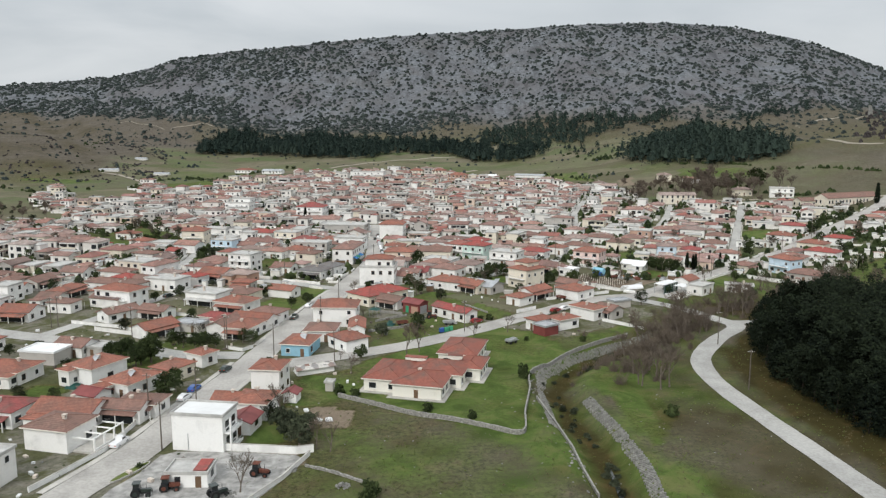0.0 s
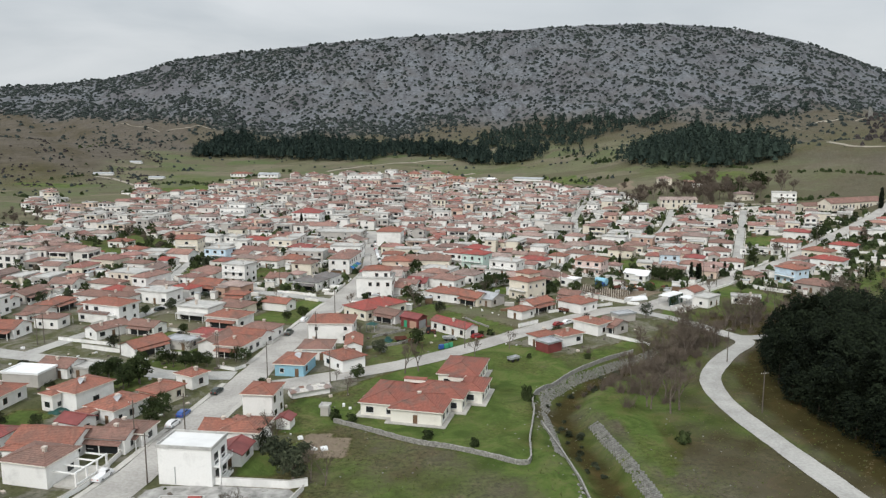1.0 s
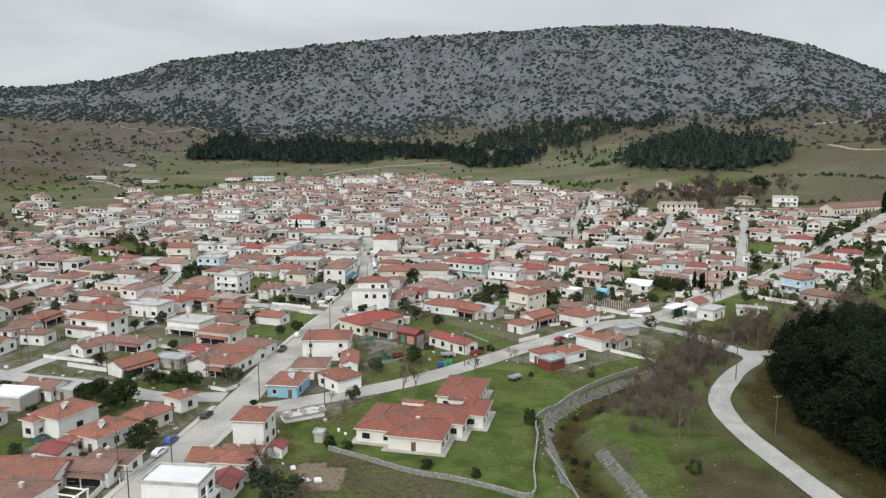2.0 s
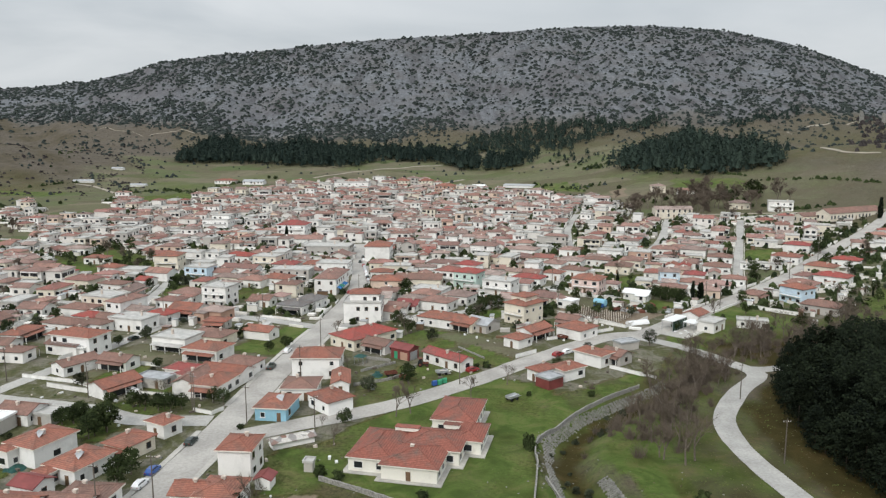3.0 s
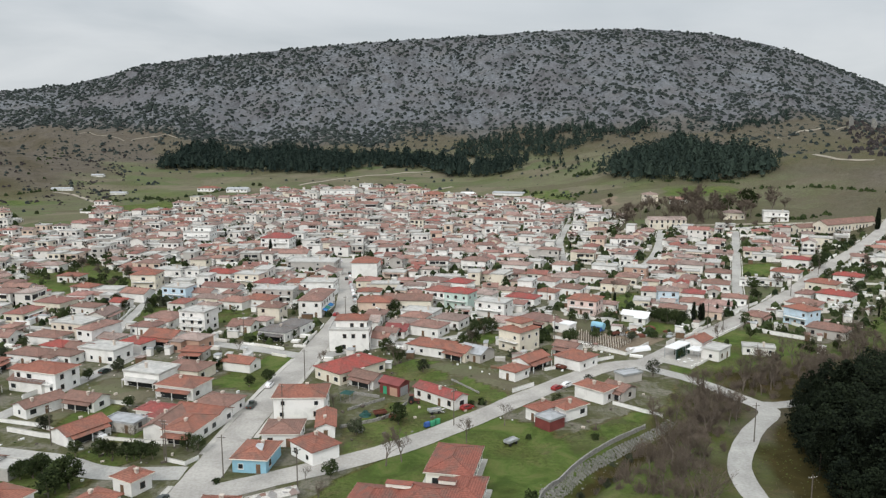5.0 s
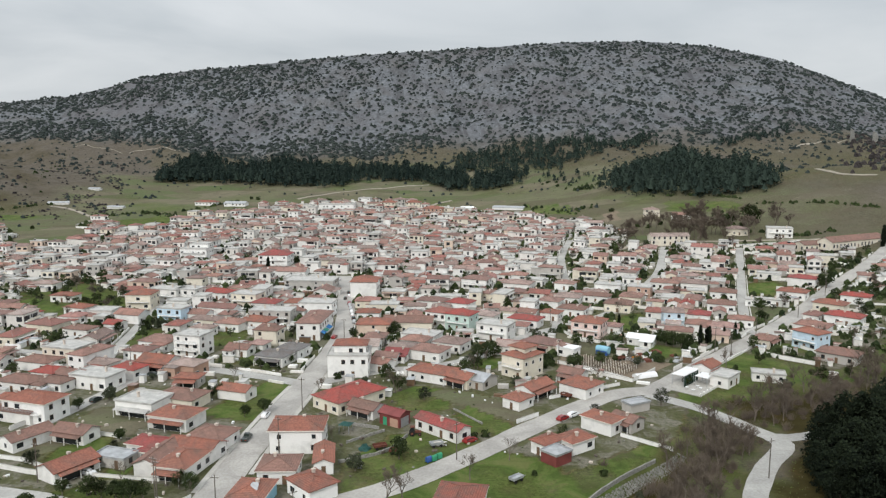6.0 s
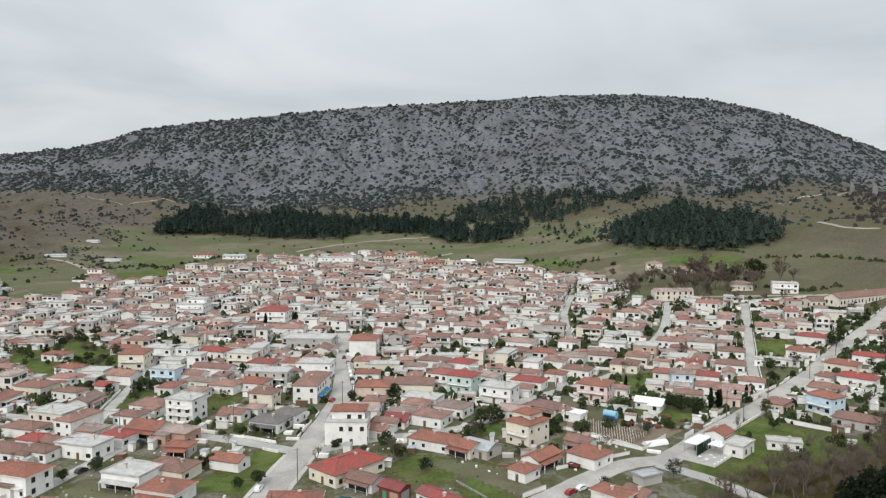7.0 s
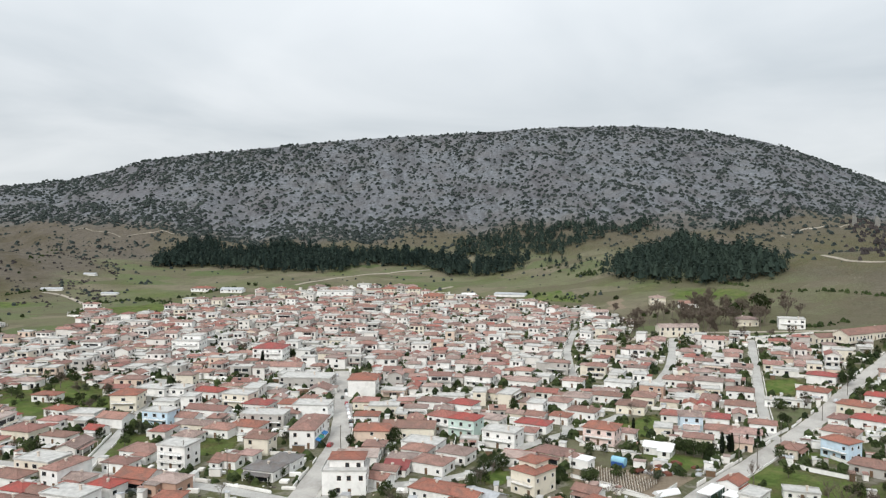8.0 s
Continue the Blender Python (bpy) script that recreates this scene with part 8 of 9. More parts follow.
def trailer(x, y, turn, paint):
    e = base("farm_trailer", x, y, turn, "%s farm trailer standing in the grass" % PAINT_WORD[paint], "trailer", "farm trailers")
    part("bed", Geo().box(-1.7, -0.9, 0.75, 1.7, 0.9, 0.88), paint, e)
    for k, (a, b, c, d) in enumerate(((-1.7, -0.9, 1.7, -0.84), (-1.7, 0.84, 1.7, 0.9), (-1.7, -0.84, -1.64, 0.84), (1.64, -0.84, 1.7, 0.84))):
        part("side_board", Geo().box(a, b, 0.884, c, d, 1.35), paint, e)
    part("drawbar", Geo().tube((1.7, 0, 0.7), (3.2, 0, 0.45), 0.06, 0.05, 6), paint, e)
    for sx in (-1.0, 1.0):
        for sy in (-0.8, 0.8):
            part("wheel", Geo().tube((0, -0.1, 0), (0, 0.1, 0), 0.38, 0.38, 12), "tyre", e, at=(sx, sy, 0.38))
    return e


def water_tank(x, y):
    e = base("water_tank", x, y, 0, "small white water tank on a stand", "water tank")
    part("tank", Geo().tube((-0.6, 0, 1.0), (0.6, 0, 1.0), 0.5, 0.5, 12), "white_paint", e)
    part("stand", Geo().box(-0.5, -0.35, 0, 0.5, 0.35, 0.52), "greysheet", e)


def waste_bin(x, y, turn, paint):
    e = base("waste_bin", x, y, turn, "%s wheeled waste bin at the roadside" % PAINT_WORD[paint], "waste bin", "waste bins")
    part("body", loft([(-0.65, 0.45, 0.15, 1.15), (0.65, 0.45, 0.15, 1.15)], None), paint, e)
    part("lid", Geo().tube((-0.68, 0, 1.1), (0.68, 0, 1.1), 0.42, 0.42, 10), paint, e)
    for sx in (-0.5, 0.5):
        part("wheel", Geo().tube((sx, -0.3, 0.1), (sx, 0.3, 0.1), 0.1, 0.1, 8), "tyre", e)


def blue_shed(x, y):
    e = base("tank_shed", x, y, -40, "small bright blue sheet metal tank shelter", "shed")
    part("wall", Geo().box(-2.2, -1.3, -0.2, 2.2, 1.3, 2.0), "blue_paint", e)
    part("roof", Geo().tube((-2.4, 0, 1.85), (2.4, 0, 1.85), 1.35, 1.35, 14), "blue", e)


def cold_frame(x, y):
    e = base("polytunnel", x, y, 20, "low white plastic tunnel on bare soil", "polytunnel")
    part("cover", Geo().tube((-4, 0, -0.6), (4, 0, -0.6), 1.9, 1.9, 18), "white_paint", e)


def heap_geo(seed, r, h):
    """A lumpy mound with an uneven rim."""
    rnd = random.Random(seed)
    rings, n = 5, 14
    v = [(0, 0, h)]
    for k in range(1, rings + 1):
        q = k / rings
        for j in range(n):
            a = 2 * math.pi * j / n
            rr = r * q * rnd.uniform(0.85, 1.15)
            v.append((math.cos(a) * rr, math.sin(a) * rr, h * (1 - q ** 1.6) * rnd.uniform(0.75, 1.2) - (0.1 if k == rings else 0)))
    f = [(0, 1 + j, 1 + (j + 1) % n) for j in range(n)]
    for k in range(rings - 1):
        for j in range(n):
            a, b = 1 + k * n + j, 1 + k * n + (j + 1) % n
            f.append((a, a + n, b + n, b))
    return Geo().add(v, f)


def tarp_heap(x, y, r, h):
    ob = put("tarpaulin", heap_geo(int(x * 7 + y), r, h).mesh("tarpaulin", "tarp"), None, (x, y, height(x, y)))
    tagged(ob, "lumpy heap under a dark green tarpaulin", "tarpaulin heap")


def board_heap(x, y):
    """Old pale boards thrown on a low pile."""
    rnd = random.Random(61)
    e = base("board_heap", x, y, 20, "untidy heap of pale old boards in grass", "wood heap")
    for k in range(22):
        ln, z = rnd.uniform(0.9, 1.9), 0.06 + 0.045 * k
        g = Geo().box(-ln, -0.12, 0, ln, 0.12, 0.05)
        ob = part("board", g, rnd.choice(("trim", "trim", "wood", "whitesheet")), e, at=(rnd.gauss(0, 0.5), rnd.gauss(0, 0.45), z), rz=rnd.uniform(-0.7, 0.7))
        ob.rotation_euler = (rnd.gauss(0, 0.05), rnd.gauss(0, 0.07), rnd.uniform(-0.7, 0.7))


def yard_canopy(x, y, turn):
    e = base("canopy", x, y, turn, "small dark green canopy on thin posts", "canopy")
    for sx in (-1.4, 1.4):
        for sy in (-1.3, 1.3):
            part("post", Geo().box(sx - 0.06, sy - 0.06, -0.2, sx + 0.06, sy + 0.06, 2.2), "greysheet", e)
    a, b = 1.7, 1.6
    part("roof", Geo().add([(-a, -b, 2.2), (a, -b, 2.2), (a, b, 2.2), (-a, b, 2.2), (-0.3, 0, 2.9), (0.3, 0, 2.9)], [(3, 2, 1, 0), (0, 1, 5, 4), (1, 2, 5), (2, 3, 4, 5), (3, 0, 4)]), "tarp", e)


def ruined_tower(x, y, h, turn):
    e = base("ruined_tower", x, y, turn, "broken pale stone wall of a hilltop ruin", "ruin", "ruins")
    part("wall", Geo().add([(-3, -1, -2), (3, -1, -2), (3, 1, -2), (-3, 1, -2), (-2.8, -0.9, h), (0.4, -0.9, h * 0.92), (0.4, 0.9, h * 0.92), (-2.8, 0.9, h), (2.9, -0.9, h * 0.55), (2.9, 0.9, h * 0.55)], [(3, 2, 1, 0), (0, 1, 8, 5, 4), (2, 3, 7, 6, 9), (3, 0, 4, 7), (1, 2, 9, 8), (4, 5, 6, 7), (5, 8, 9, 6)]), "palestone", e)


garden_wall([(-23.8, 165.2), (-16.1, 160.5), (-6.4, 154.2), (1.9, 151.0), (8.8, 147.4), (16.0, 144.2), (17.8, 155.9), (20.4, 170.3), (22.0, 182.0), (30.3, 195.1), (40.9, 207.2), (55.1, 220.0)], high=1.0, kind='stone')
garden_wall([(21.4, 165.6), (23.3, 155.7), (24.8, 139.4), (25.4, 130.2), (26.7, 121.2)], high=0.7, kind='stone')
garden_wall([(-41.7, 135.9), (-27.4, 134.4), (-24.3, 135.4)], high=1.5, kind='white')
garden_wall([(-31.6, 115.6), (-27.8, 123.7), (-24.8, 133.9)], high=0.9, kind='white')
garden_wall([(-69.3, 119.0), (-66.5, 126.9), (-63.7, 135.3), (-63.2, 148.6)], high=0.9, kind='white')
garden_wall([(-24.8, 129.1), (-19.3, 126.4), (-12.9, 122.1)], high=0.5, kind='stone')
garden_wall([(37.0, 265.0), (39.1, 254.5), (47.8, 262.7), (61.9, 277.1)], high=1.0, kind='white')
garden_wall([(53.8, 292.3), (66.9, 280.2), (78.2, 292.4)], high=1.1, kind='white')
garden_wall([(56.5, 347.0), (59.5, 338.0), (65.4, 328.0)], high=1.1, kind='white')
garden_wall([(14.8, 307.6), (24.9, 318.9)], high=1.1, kind='white')
garden_wall([(46.7, 302.3), (57.2, 292.9), (66.1, 281.3)], high=1.1, kind='white')
garden_wall([(122.1, 322.1), (122.9, 310.3), (127.6, 303.6), (137.1, 294.4)], high=1.4, kind='white')
garden_wall([(140.8, 321.3), (145.1, 306.3)], high=1.2, kind='white')
garden_wall([(90.8, 303.0), (105.3, 317.2), (121.6, 333.0), (144.6, 353.3)], high=1.1, kind='white')
garden_wall([(-146.4, 364.2), (-144.1, 375.0), (-139.0, 381.9)], high=1.2, kind='white')
garden_wall([(-113.2, 246.1), (-110.5, 252.2), (-107.4, 259.1)], high=1.3, kind='white')
garden_wall([(-89.7, 242.4), (-84.9, 241.1), (-80.9, 239.5)], high=1.0, kind='white')
garden_wall([(-60.0, 203.5), (-54.9, 201.0), (-52.8, 204.3), (-51.4, 212.0), (-47.5, 235.4), (-46.4, 244.9)], high=0.9, kind='white')
garden_wall([(-34.2, 194.3), (-27.1, 200.4), (-20.5, 202.9)], high=1.0, kind='white')
garden_wall([(-105.3, 222.8), (-95.1, 218.6), (-84.3, 215.3)], high=1.2, kind='white')
garden_wall([(-81.1, 217.1), (-70.9, 214.7), (-62.5, 213.1)], high=0.8, kind='white')
garden_wall([(50.7, 235.2), (57.7, 228.1), (61.7, 226.3)], high=1.0, kind='white')
garden_wall([(-22.3, 221.3), (-11.3, 227.3), (-5.6, 237.6)], high=0.8, kind='stone')
garden_wall([(7.6, 257.5), (14.9, 245.4), (24.4, 241.9)], high=0.5, kind='stone')
garden_wall([(-30.6, 305.8), (-33.8, 287.2)], high=0.8, kind='white')
garden_wall([(-38.1, 281.5), (-41.8, 275.7), (-51.9, 282.1), (-63.7, 293.9)], high=0.8, kind='white')
garden_wall([(-116.3, 231.1), (-99.3, 225.6), (-92.9, 221.6)], high=1.0, kind='white')
utility_pole(-53.2, 136.1, -8)
utility_pole(-44.8, 194.5, -8)
utility_pole(-36.4, 259.0, -8)
utility_pole(-37.6, 227.3, -8)
utility_pole(-59.5, 202.6, -20)
utility_pole(6.5, 221.8, 35)
utility_pole(51.9, 346.3, 45)
utility_pole(-120.0, 226.0, -20)
utility_pole(-118.7, 227.5, -20)
utility_pole(-90.2, 213.6, -20)
utility_pole(-60.6, 204.5, -15)
utility_pole(-61.9, 152.5, -8)
utility_pole(-53.1, 156.4, -8)
utility_pole(-27.7, 187.1, 30)
utility_pole(107.5, 314.0, 45)
utility_pole(109.7, 305.0, 45)
utility_pole(131.4, 332.6, 45)
utility_pole(165.9, 366.8, 45)
utility_pole(196.5, 400.7, 45)
utility_pole(-30.8, 333.1, -8)
utility_pole(46.5, 299.6, 45)
utility_pole(-65.2, 307.3, -22)
utility_pole(-82.0, 316.6, -22)
utility_pole(-98.8, 295.9, -22)
utility_pole(71.7, 170.5, 10)
utility_pole(78.0, 208.4, 10)
car(-62.2, 138.4, 80, 'white_paint', van=True)
car(-58.1, 163.2, 80, 'white_paint')
car(-57.8, 169.2, 80, 'blue_paint')
car(-54.6, 183.8, 80, 'dark_paint')
car(-46.0, 253.6, 82, 'white_paint')
car(-47.7, 237.0, 82, 'dark_paint', van=True)
car(10.6, 232.9, 38, 'red_paint')
car(37.7, 247.6, 42, 'red_paint')
car(41.2, 250.2, 42, 'white_paint')
car(-80.7, 217.7, -20, 'white_paint')
car(-35.4, 340.2, 80, 'red_paint')
car(-37.7, 415.8, 96, 'dark_paint')
car(-34.9, 404.6, 96, 'red_paint')
car(-33.1, 392.2, 96, 'silver_paint')
car(-31.3, 378.7, 95, 'white_paint')
car(-29.6, 366.3, 95, 'silver_paint')
car(-45.6, 468.3, 96, 'silver_paint')
car(-30.4, 372.6, 95, 'dark_paint')
car(-32.3, 386.0, 95, 'white_paint')
car(-34.0, 398.4, 96, 'silver_paint', van=True)
car(-36.4, 422.0, 96, 'white_paint')
car(-37.4, 430.5, 96, 'dark_paint')
car(-45.0, 440.2, 276, 'white_paint')
car(-90.7, 293.6, -20, 'dark_paint')
car(186.2, 392.0, 48, 'silver_paint')
car(-99.7, 269.1, 70, 'dark_paint')
car(-75.5, 265.3, -20, 'dark_paint')
tractor(-46.0, 119.9, 10, 'rust')
tractor(-50.0, 117.9, 10, 'dark_paint')
tractor(-32.1, 125.4, -10, 'rust')
tractor(-37.2, 117.5, 40, 'dark_paint')
trailer(-12.6, 229.6, 20, 'rust')
trailer(-8.4, 226.4, -10, 'rust')
trailer(1.8, 230.5, 20, 'greysheet')
trailer(19.5, 209.6, 40, 'greysheet')
trailer(42.4, 266.3, -45, 'rust')
trailer(69.8, 305.1, 30, 'rust')
trailer(75.4, 304.9, 30, 'orange_paint')
tractor(-3.7, 238.4, 0, 'rust')
water_tank(-16.9, 218.3)
waste_bin(-0.4, 221.0, 35, 'blue_paint')
waste_bin(1.0, 221.7, 35, 'greensheet')
waste_bin(2.3, 223.0, 35, 'greensheet')
blue_shed(65.4, 312.9)
cold_frame(72.8, 286.1)
tarp_heap(-16.4, 229.6, 1.7, 1.4)
tarp_heap(-86.8, 172.0, 2.4, 0.7)
board_heap(2.6, 230.8)
yard_canopy(-22.2, 241.6, -20)
garden_wall([(-21.4, 233.5), (-16.4, 237.8), (-11.8, 241.3)], high=0.7, kind='stone')
garden_wall([(-20.9, 246.3), (-13.4, 243.0)], high=0.8, kind='stone')
garden_wall([(179.9, 532.2), (213.7, 526.3), (247.7, 525.5)], high=1.6, kind='white')
garden_wall([(202.5, 506.0), (226.2, 485.7), (237.4, 470.6), (247.2, 451.6)], high=1.6, kind='white')
garden_wall([(129.5, 539.8), (158.2, 527.2)], high=1.2, kind='white')
ruined_tower(541.1, 976.3, 14.0, 20)
ruined_tower(561.2, 961.5, 12.0, -10)


for _ends in FENCES[:110]:
    garden_wall(_ends, 0.95 + 0.35 * ((_ends[0][0] * 7) % 1))
strip("creek_water", [(31.0, 122), (31.2, 126), (31.3, 131), (31.2, 135)], 0.9, "water", 0.12, "shallow dark creek water", "water")


def vine_rows():
    """Bare vines on rows of grey posts."""
    e = base("vineyard", 62, 297, -45, "bare vines on rows of grey posts", "vineyard")
    post = Geo().box(-0.06, -0.06, -0.2, 0.06, 0.06, 1.5).mesh("post", "trim")
    vine = Geo()
    rnd = random.Random(9)
    for _ in range(14):
        p = Vector((rnd.uniform(-0.8, 0.8), 0, 0.3 + rnd.random() * 0.4))
        vine.tube(p, p + Vector((rnd.gauss(0, 0.5), rnd.gauss(0, 0.15), rnd.uniform(0.3, 0.8))), 0.04, 0.02, 3, cap=False)
    vm = vine.mesh("vine", "twig")
    for i in range(9):
        for j in range(11):
            put("post", post, e, (-11 + j * 2.0, -7 + i * 1.6, 0))
            if rnd.random() < 0.8:
                put("vine", vm, e, (-10 + j * 2.0, -7 + i * 1.6, 0))


vine_rows()


def yard_clutter():
    """Pots, woodpiles, crates and rubble about the yards."""
    rnd = random.Random(14)
    g = Geo()
    n = 0
    while n < 520:
        x, y = rnd.uniform(-122, 62), rnd.uniform(116, 300)
        if not bool(in_town(x, y)) or street_gap(x, y) < 0.5 or not free(x, y, 0.3, 0.3, 0) or any(p[0] == "lush" and bool(in_plot(p, x, y)) for p in PLOTS):
            continue
        s = rnd.uniform(0.15, 0.55)
        m = Matrix.Translation((x, y, height(x, y))) @ Matrix.Rotation(rnd.uniform(0, 6), 4, "Z")
        k = rnd.randrange(5)
        b = blob(rnd, 0.7, False) if k > 2 else Geo().box(-1, -0.6, -0.1, 1, 0.6, rnd.uniform(0.5, 1.4))
        b.m = [k] * len(b.f)
        g.moved(m @ Matrix.Scale(s, 4), b)
        n += 1
    tagged(put("yard_clutter", g.mesh("yard_clutter", "wood", "whitesheet", "chimney", "leaf", "palestone")), "pots, crates and rubble in the yards", "clutter", kind="stuff")


yard_clutter()


def scrap_yard():
    rnd = random.Random(4)
    for k in range(26):
        x, y = 82 + rnd.uniform(-9, 9), 308 + rnd.uniform(-7, 7)
        if street_gap(x, y) < 1 or not free(x, y, 0.8, 0.8, 0):
            continue
        w, d, h = rnd.uniform(0.6, 1.8), rnd.uniform(0.5, 1.2), rnd.uniform(0.4, 1.3)
        g = Geo().box(-w, -d, -0.1, w, d, h * 0.7).add([(-w * 0.8, -d * 0.8, h * 0.7), (w * 0.8, -d * 0.8, h * 0.7), (w * 0.6, d * 0.8, h * 0.7), (-w * 0.6, d * 0.8, h * 0.7), (-w * 0.5, -d * 0.5, h), (w * 0.5, -d * 0.5, h), (w * 0.4, d * 0.5, h), (-w * 0.4, d * 0.5, h)], [(0, 1, 5, 4), (1, 2, 6, 5), (2, 3, 7, 6), (3, 0, 4, 7), (4, 5, 6, 7)])
        ob = put("scrap_machine", g.mesh("scrap_machine", rnd.choice(("rust", "greysheet", "greysheet", "stone", "whitesheet"))), None, (x, y, height(x, y)), rnd.uniform(0, 6))
        tagged(ob, "discarded metal machine part on bare soil", "scrap", "scrap in the yard")


scrap_yard()


def white_slab(x, y, turn, w, d):
    g = Geo().box(-w, -d, -0.1, w, d, 0.28).box(-w * 0.7, -d * 0.6, 0.283, w * 0.8, d * 0.7, 0.45)
    tagged(put("plastic_crate_stack", g.mesh("plastic_crate_stack", "whitesheet"), None, (x, y, height(x, y)), radians(turn)), "white plastic sheets stacked on garden soil", "plastic sheet", "white sheets in the garden")


for _x, _y, _t, _w, _d in ((-29.5, 156.5, 20, 0.5, 0.7), (-27.5, 152.3, 60, 0.4, 0.8), (-26.2, 151.2, 70, 0.35, 1.1), (-23.8, 151.2, 15, 0.7, 0.8)):
    white_slab(_x, _y, _t, _w, _d)


# stone-faced bank of the creek
def stone_bank():
    rnd = random.Random(2)
    forms = [blob(rnd, 0.6, False) for _ in range(6)]
    g = Geo()
    banks = (([(33, 166), (33.8, 158), (35.5, 147), (36.8, 131), (36.2, 118), (36, 95)], -1.0, 6, 0.36, 0.0), ([(21.5, 150), (21.8, 160), (22.3, 176), (24, 186), (31.5, 197), (42, 207.5), (55, 219), (62, 226)], 0.6, 6, 0.36, -0.2))
    for pts, start, cols, step, lean in banks:
        line = smooth_line(pts, 0.62)
        for c, q in enumerate(line):
            d = (line[min(c + 1, len(line) - 1)] - line[max(c - 1, 0)]).normalized()
            turn = math.atan2(d.y, d.x)
            for r in range(cols):
                if rnd.random() < 0.05:
                    continue
                x, y = q.x + start + (r + 0.5 * (c % 2)) * step + rnd.uniform(-0.05, 0.05), q.y + lean * r + rnd.uniform(-0.04, 0.04)
                h = step * 0.5
                b = Geo().add([(-0.2, -h, -0.15), (0.2, -h, -0.15), (0.2, h, -0.15), (-0.2, h, -0.15), (-0.15, -h * 0.95, 0.2), (0.16, -h * 0.95, 0.2), (0.15, h * 0.95, 0.2), (-0.16, h * 0.95, 0.2)], [(4, 5, 6, 7), (0, 1, 5, 4), (1, 2, 6, 5), (2, 3, 7, 6), (3, 0, 4, 7)])
                g.moved(Matrix.Translation((x, y, height(x, y) + rnd.uniform(-0.05, 0.06))) @ Matrix.Rotation(turn + rnd.uniform(-0.12, 0.12), 4, "Z"), b)
    tagged(put("stone_bank", g.mesh("stone_bank", "palestone")), "stone-pitched banks of the creek", "bank", kind="stuff")
    # loose stones along both sides of the creek
    g = Geo()
    for _ in range(170):
        t = rnd.random()
        x = float(np.interp(t, [0, 0.3, 0.5, 1], [26, 22, 24, 60])) + rnd.gauss(0, 1.2)
        y = float(np.interp(t, [0, 0.3, 0.5, 1], [117, 165, 186, 222])) + rnd.gauss(0, 1.0)
        s = rnd.uniform(0.15, 0.45)
        b = blob(rnd, 0.7, False)
        g.moved(Matrix.Translation((x, y, height(x, y))) @ Matrix.Scale(s, 4), b)
    for _ in range(110):
        x, y = rnd.uniform(-30, 66), rnd.uniform(112, 175)
        if street_gap(x, y) < 0.5:
            continue
        b = blob(rnd, 0.6, False)
        g.moved(Matrix.Translation((x, y, height(x, y))) @ Matrix.Scale(rnd.uniform(0.08, 0.28), 4), b)
    tagged(put("loose_stones", g.mesh("loose_stones", "palestone")), "scattered pale stones in rough grass", "stones", kind="stuff")


stone_bank()


garden_wall([(24.5, 245.5), (31.5, 251)], 1.2)


# dark weeds along the creek bed
def creek_weeds():
    rnd = random.Random(61)
    forms = [bush_mesh(k, 1.0, "olive") for k in (31, 32)]
    for k in range(46):
        t = rnd.random()
        x = float(np.interp(t, [0, 0.15, 0.4, 0.6, 0.75, 1], [30.5, 31, 28, 27, 32, 55])) + rnd.gauss(0, 1.5)
        y = float(np.interp(t, [0, 0.15, 0.4, 0.6, 0.75, 1], [112, 136, 158, 176, 189, 213])) + rnd.gauss(0, 1.2)
        r = rnd.uniform(0.5, 1.3)
        ob = put("bush", rnd.choice(forms), None, (x, y, height(x, y) - 0.05), rnd.uniform(0, 6))
        ob.scale = (r, r, r * 0.7)
        tagged(ob, "low brown-green weeds in the creek bed", "bush", "creek weeds")


creek_weeds()


# café on the corner: paved terrace, white canopies, green drapes
def cafe_terrace():
    e = base("cafe_terrace", 86.5, 277.5, 45, "open café terrace with white flat canopies and dark green drapes", "café terrace")
    part("paving", Geo().box(-11, -6.5, -0.3, 9, 5.5, 0.16), "pavement", e, "pale paved floor")
    for x0, y0, x1, y1, z in ((-6, 1.0, 4.5, 5.2, 3.6), (-1.5, -4.6, 4.2, -0.4, 3.0)):
        part("canopy", Geo().box(x0, y0, z, x1, y1, z + 0.2), "whitesheet", e, "white flat canopy")
        for px in (x0 + 0.15, x1 - 0.15):
            for py in (y0 + 0.15, y1 - 0.15):
                part("post", Geo().box(px - 0.07, py - 0.07, 0.15, px + 0.07, py + 0.07, z), "greysheet", e)
    for k in range(6):
        part("drape", Geo().box(-5.8 + k * 1.7, 0.93, 0.2, -4.5 + k * 1.7, 1.03, 3.55), "drape", e, "dark green hanging drape")
    for k in range(8):
        part("pillar", Geo().box(-11 + k * 2.4, -6.9, -0.2, -10.6 + k * 2.4, -6.52, 1.1), "white", e)
    part("low_wall", Geo().box(-11, -6.8, -0.2, 6.2, -6.62, 0.7), "white", e)
    for px, py in ((-8, -3), (-5, -4), (-7, -0.5), (-3.6, -2.4), (6.4, -3.5), (6.8, 0)):
        part("table", Geo().box(px - 0.5, py - 0.5, 0.82, px + 0.5, py + 0.5, 0.88).box(px - 0.06, py - 0.06, 0.15, px + 0.06, py + 0.06, 0.82), "whitesheet", e, "white square terrace table")


cafe_terrace()


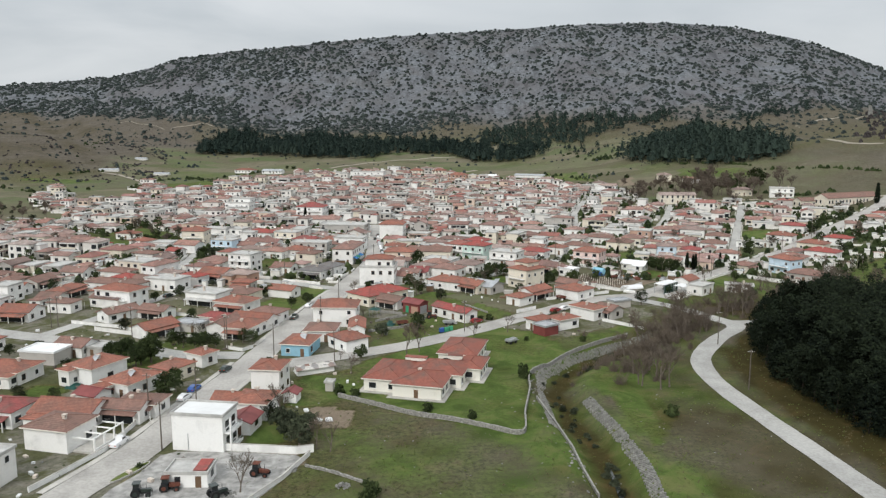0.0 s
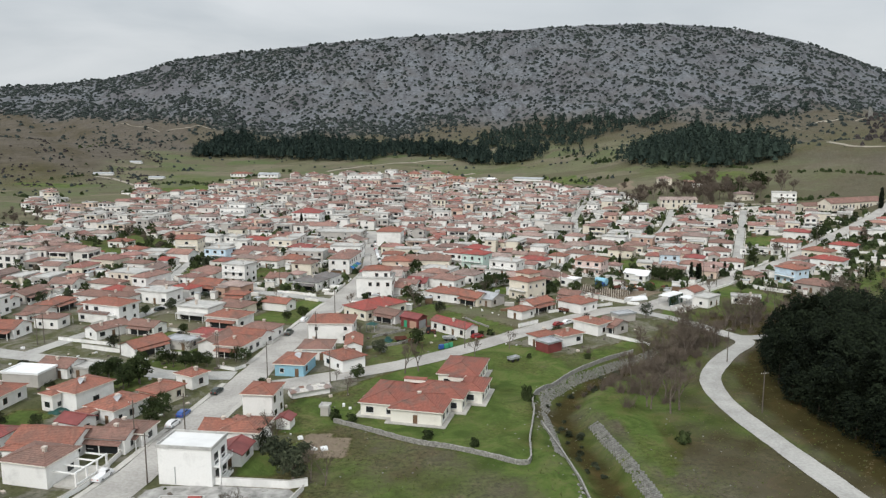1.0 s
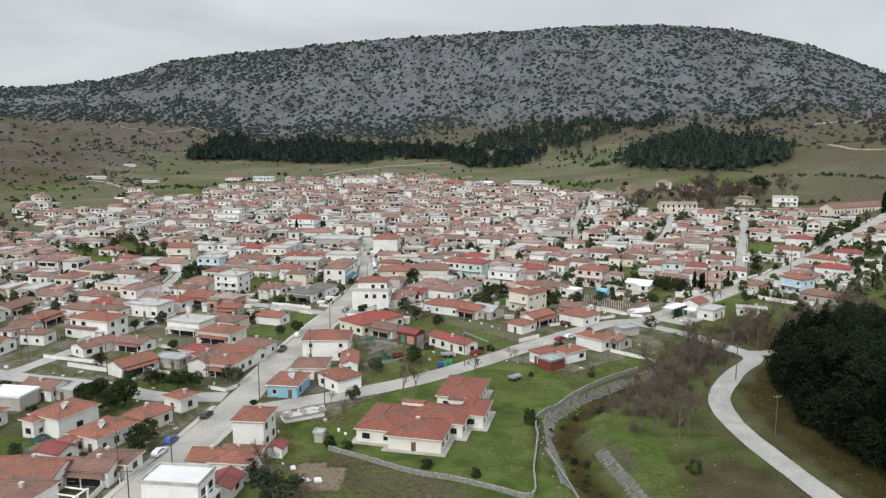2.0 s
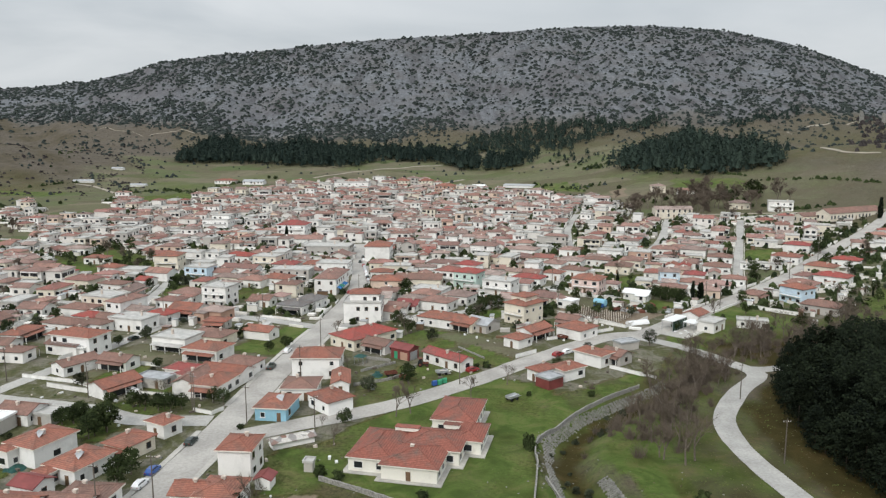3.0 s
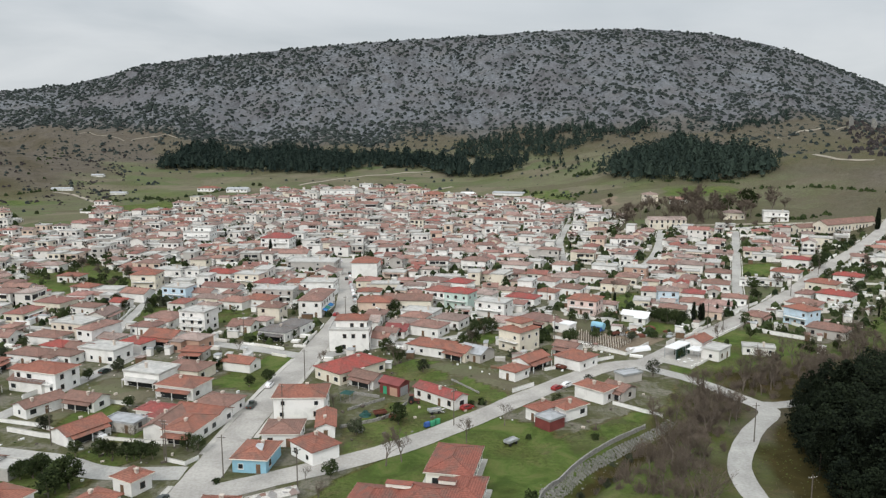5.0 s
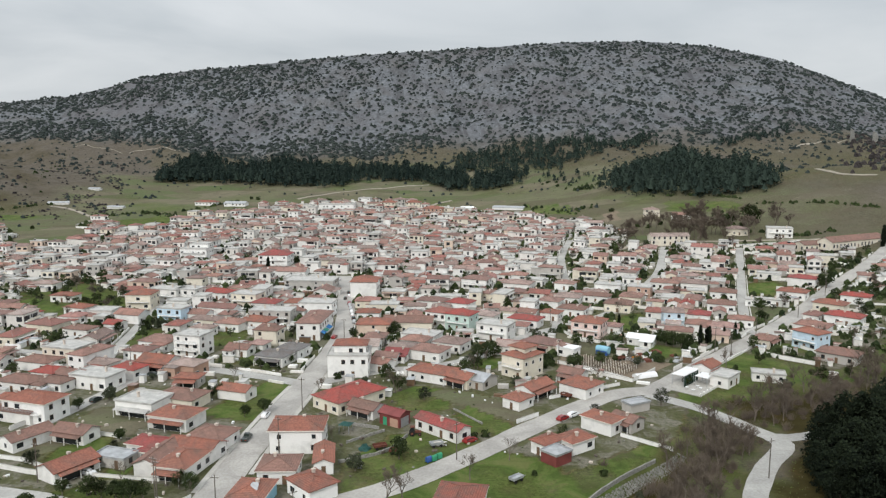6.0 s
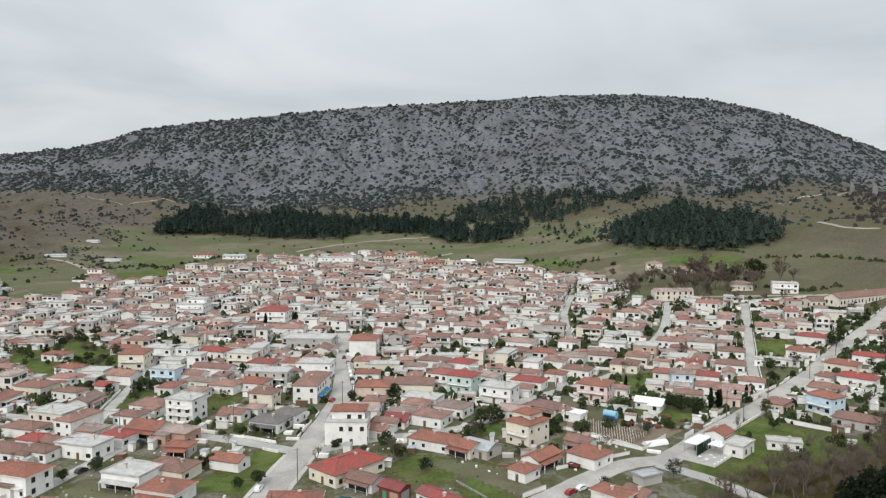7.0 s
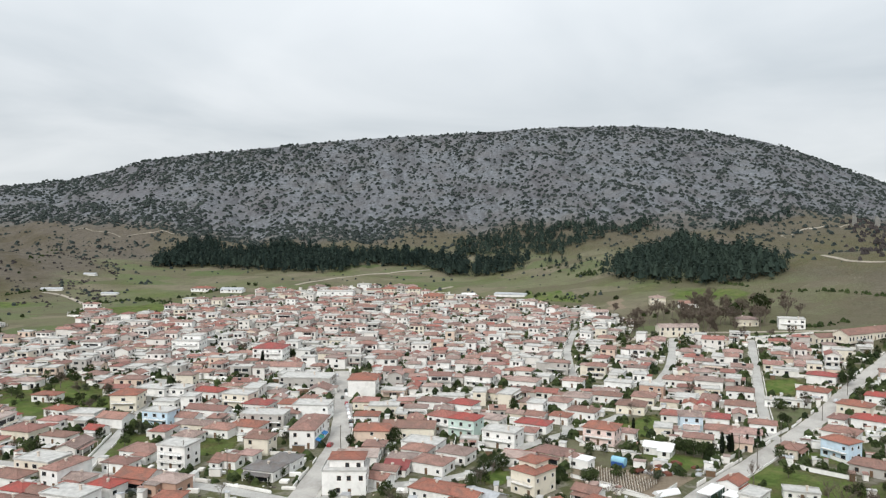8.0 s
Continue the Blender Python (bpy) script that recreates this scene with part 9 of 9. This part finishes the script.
# details of the houses by the street mouth
def block_balconies():
    """Balconies on the east side of the plain white block, with dark glazed doors behind."""
    e = bpy.data.objects["house"]
    for z in (0.25, 3.5):
        part("balcony", Geo().box(5.052, -2.6, z - 0.12, 6.35, 2.9, z + 0.08).box(6.25, -2.6, z + 0.082, 6.35, 2.9, z + 0.42), "white", e, "white balcony slab")
        rail = Geo().box(6.27, -2.6, z + 1.0, 6.33, 2.9, z + 1.05)
        for k in range(12):
            y = -2.55 + k * 0.49
            rail.box(6.285, y - 0.02, z + 0.425, 6.315, y + 0.02, z + 1.0)
        part("railing", rail, "greysheet", e, "grey metal railing")
        part("balcony_door", Geo().box(5.052, -1.9, z + 0.09, 5.075, -0.5, z + 2.3), "glass", e, "dark glazed balcony door")
        part("balcony_door", Geo().box(5.052, 0.9, z + 0.09, 5.075, 2.3, z + 2.3), "glass", e, "dark glazed balcony door")
    part("pillar", Geo().box(6.1, -2.6, -0.4, 6.35, -2.35, 6.6), "white", e)
    part("pipe", Geo().tube((-1.9, -3.42, 0.2), (-1.9, -3.42, 3.4), 0.06, 0.06, 6), "greysheet", e, "grey drain pipe")
    part("roof_coating", Geo().box(-4.9, -3.2, 7.225, 4.9, 3.2, 7.24), "whiteroof", e, "white roof coating")


block_balconies()


def street_pergola():
    """White beams on posts before the brown-roofed house, down to the street."""
    e = base("pergola", -66.3, 138.6, -14, "white beam pergola and terrace beside the street", "pergola")
    part("terrace", Geo().box(-2.4, -4.2, -0.4, 2.6, 4.6, 0.35), "pavement", e, "grey terrace slab")
    for y in (-3.9, -1.1, 1.7, 4.3):
        part("post", Geo().box(2.1, y - 0.14, 0.35, 2.38, y + 0.14, 2.7), "white", e)
        part("beam", Geo().box(-2.35, y - 0.1, 2.703, 2.5, y + 0.1, 2.95), "white", e)
    part("rail_beam", Geo().box(2.1, -4.1, 2.953, 2.38, 4.5, 3.15), "white", e)
    part("parapet", Geo().box(2.44, -4.2, -0.3, 2.6, 4.6, 1.1), "white", e)


street_pergola()


def rubble_heaps(spots):
    rnd = random.Random(8)
    g = Geo()
    for x, y, r in spots:
        for _ in range(46):
            a, q = rnd.uniform(0, 6.283), r * math.sqrt(rnd.random())
            z = 0.55 * (r - q) * rnd.uniform(0.2, 1)
            g.moved(Matrix.Translation((x + math.cos(a) * q, y + math.sin(a) * q, height(x, y) + 0.08 + z)) @ Matrix.Scale(rnd.uniform(0.12, 0.34), 4), blob(rnd, 0.7, False))
    tagged(put("rubble", g.mesh("rubble", "palestone")), "heaps of pale rubble on the ground", "rubble", kind="stuff")


rubble_heaps(((-35.8, 118.2, 1.5), (-27.0, 127.8, 1.1), (-38.4, 131.6, 0.8), (-17.0, 121.5, 1.2)))
part("roof_patch", Geo().box(1.1, -2.4, 3.055, 3.3, 2.2, 3.2), "tile_red", next(o for o in bpy.data.objects if str(o.get("label", "")).startswith("low white outbuilding")), "red tiled part of the roof")


def roof_lanterns():
    """Raised tiled strips on the roof of the long cream house."""
    e = next(o for o in bpy.data.objects if str(o.get("label", "")).startswith("long low cream"))
    for x, y, w, d, z in ((-4.6, 10.6, 5.2, 1.7, 4.75), (4.6, 13.6, 3.4, 1.6, 5.0)):
        part("roof_lantern", Geo().box(x - w / 2, y - d / 2, z - 0.8, x + w / 2, y + d / 2, z), "ivory", e, "pale raised roof curb")
        part("roof_lantern_top", Geo().box(x - w / 2 - 0.15, y - d / 2 - 0.15, z + 0.002, x + w / 2 + 0.15, y + d / 2 + 0.15, z + 0.1), "tile_roof", e, "red tiled top")


roof_lanterns()
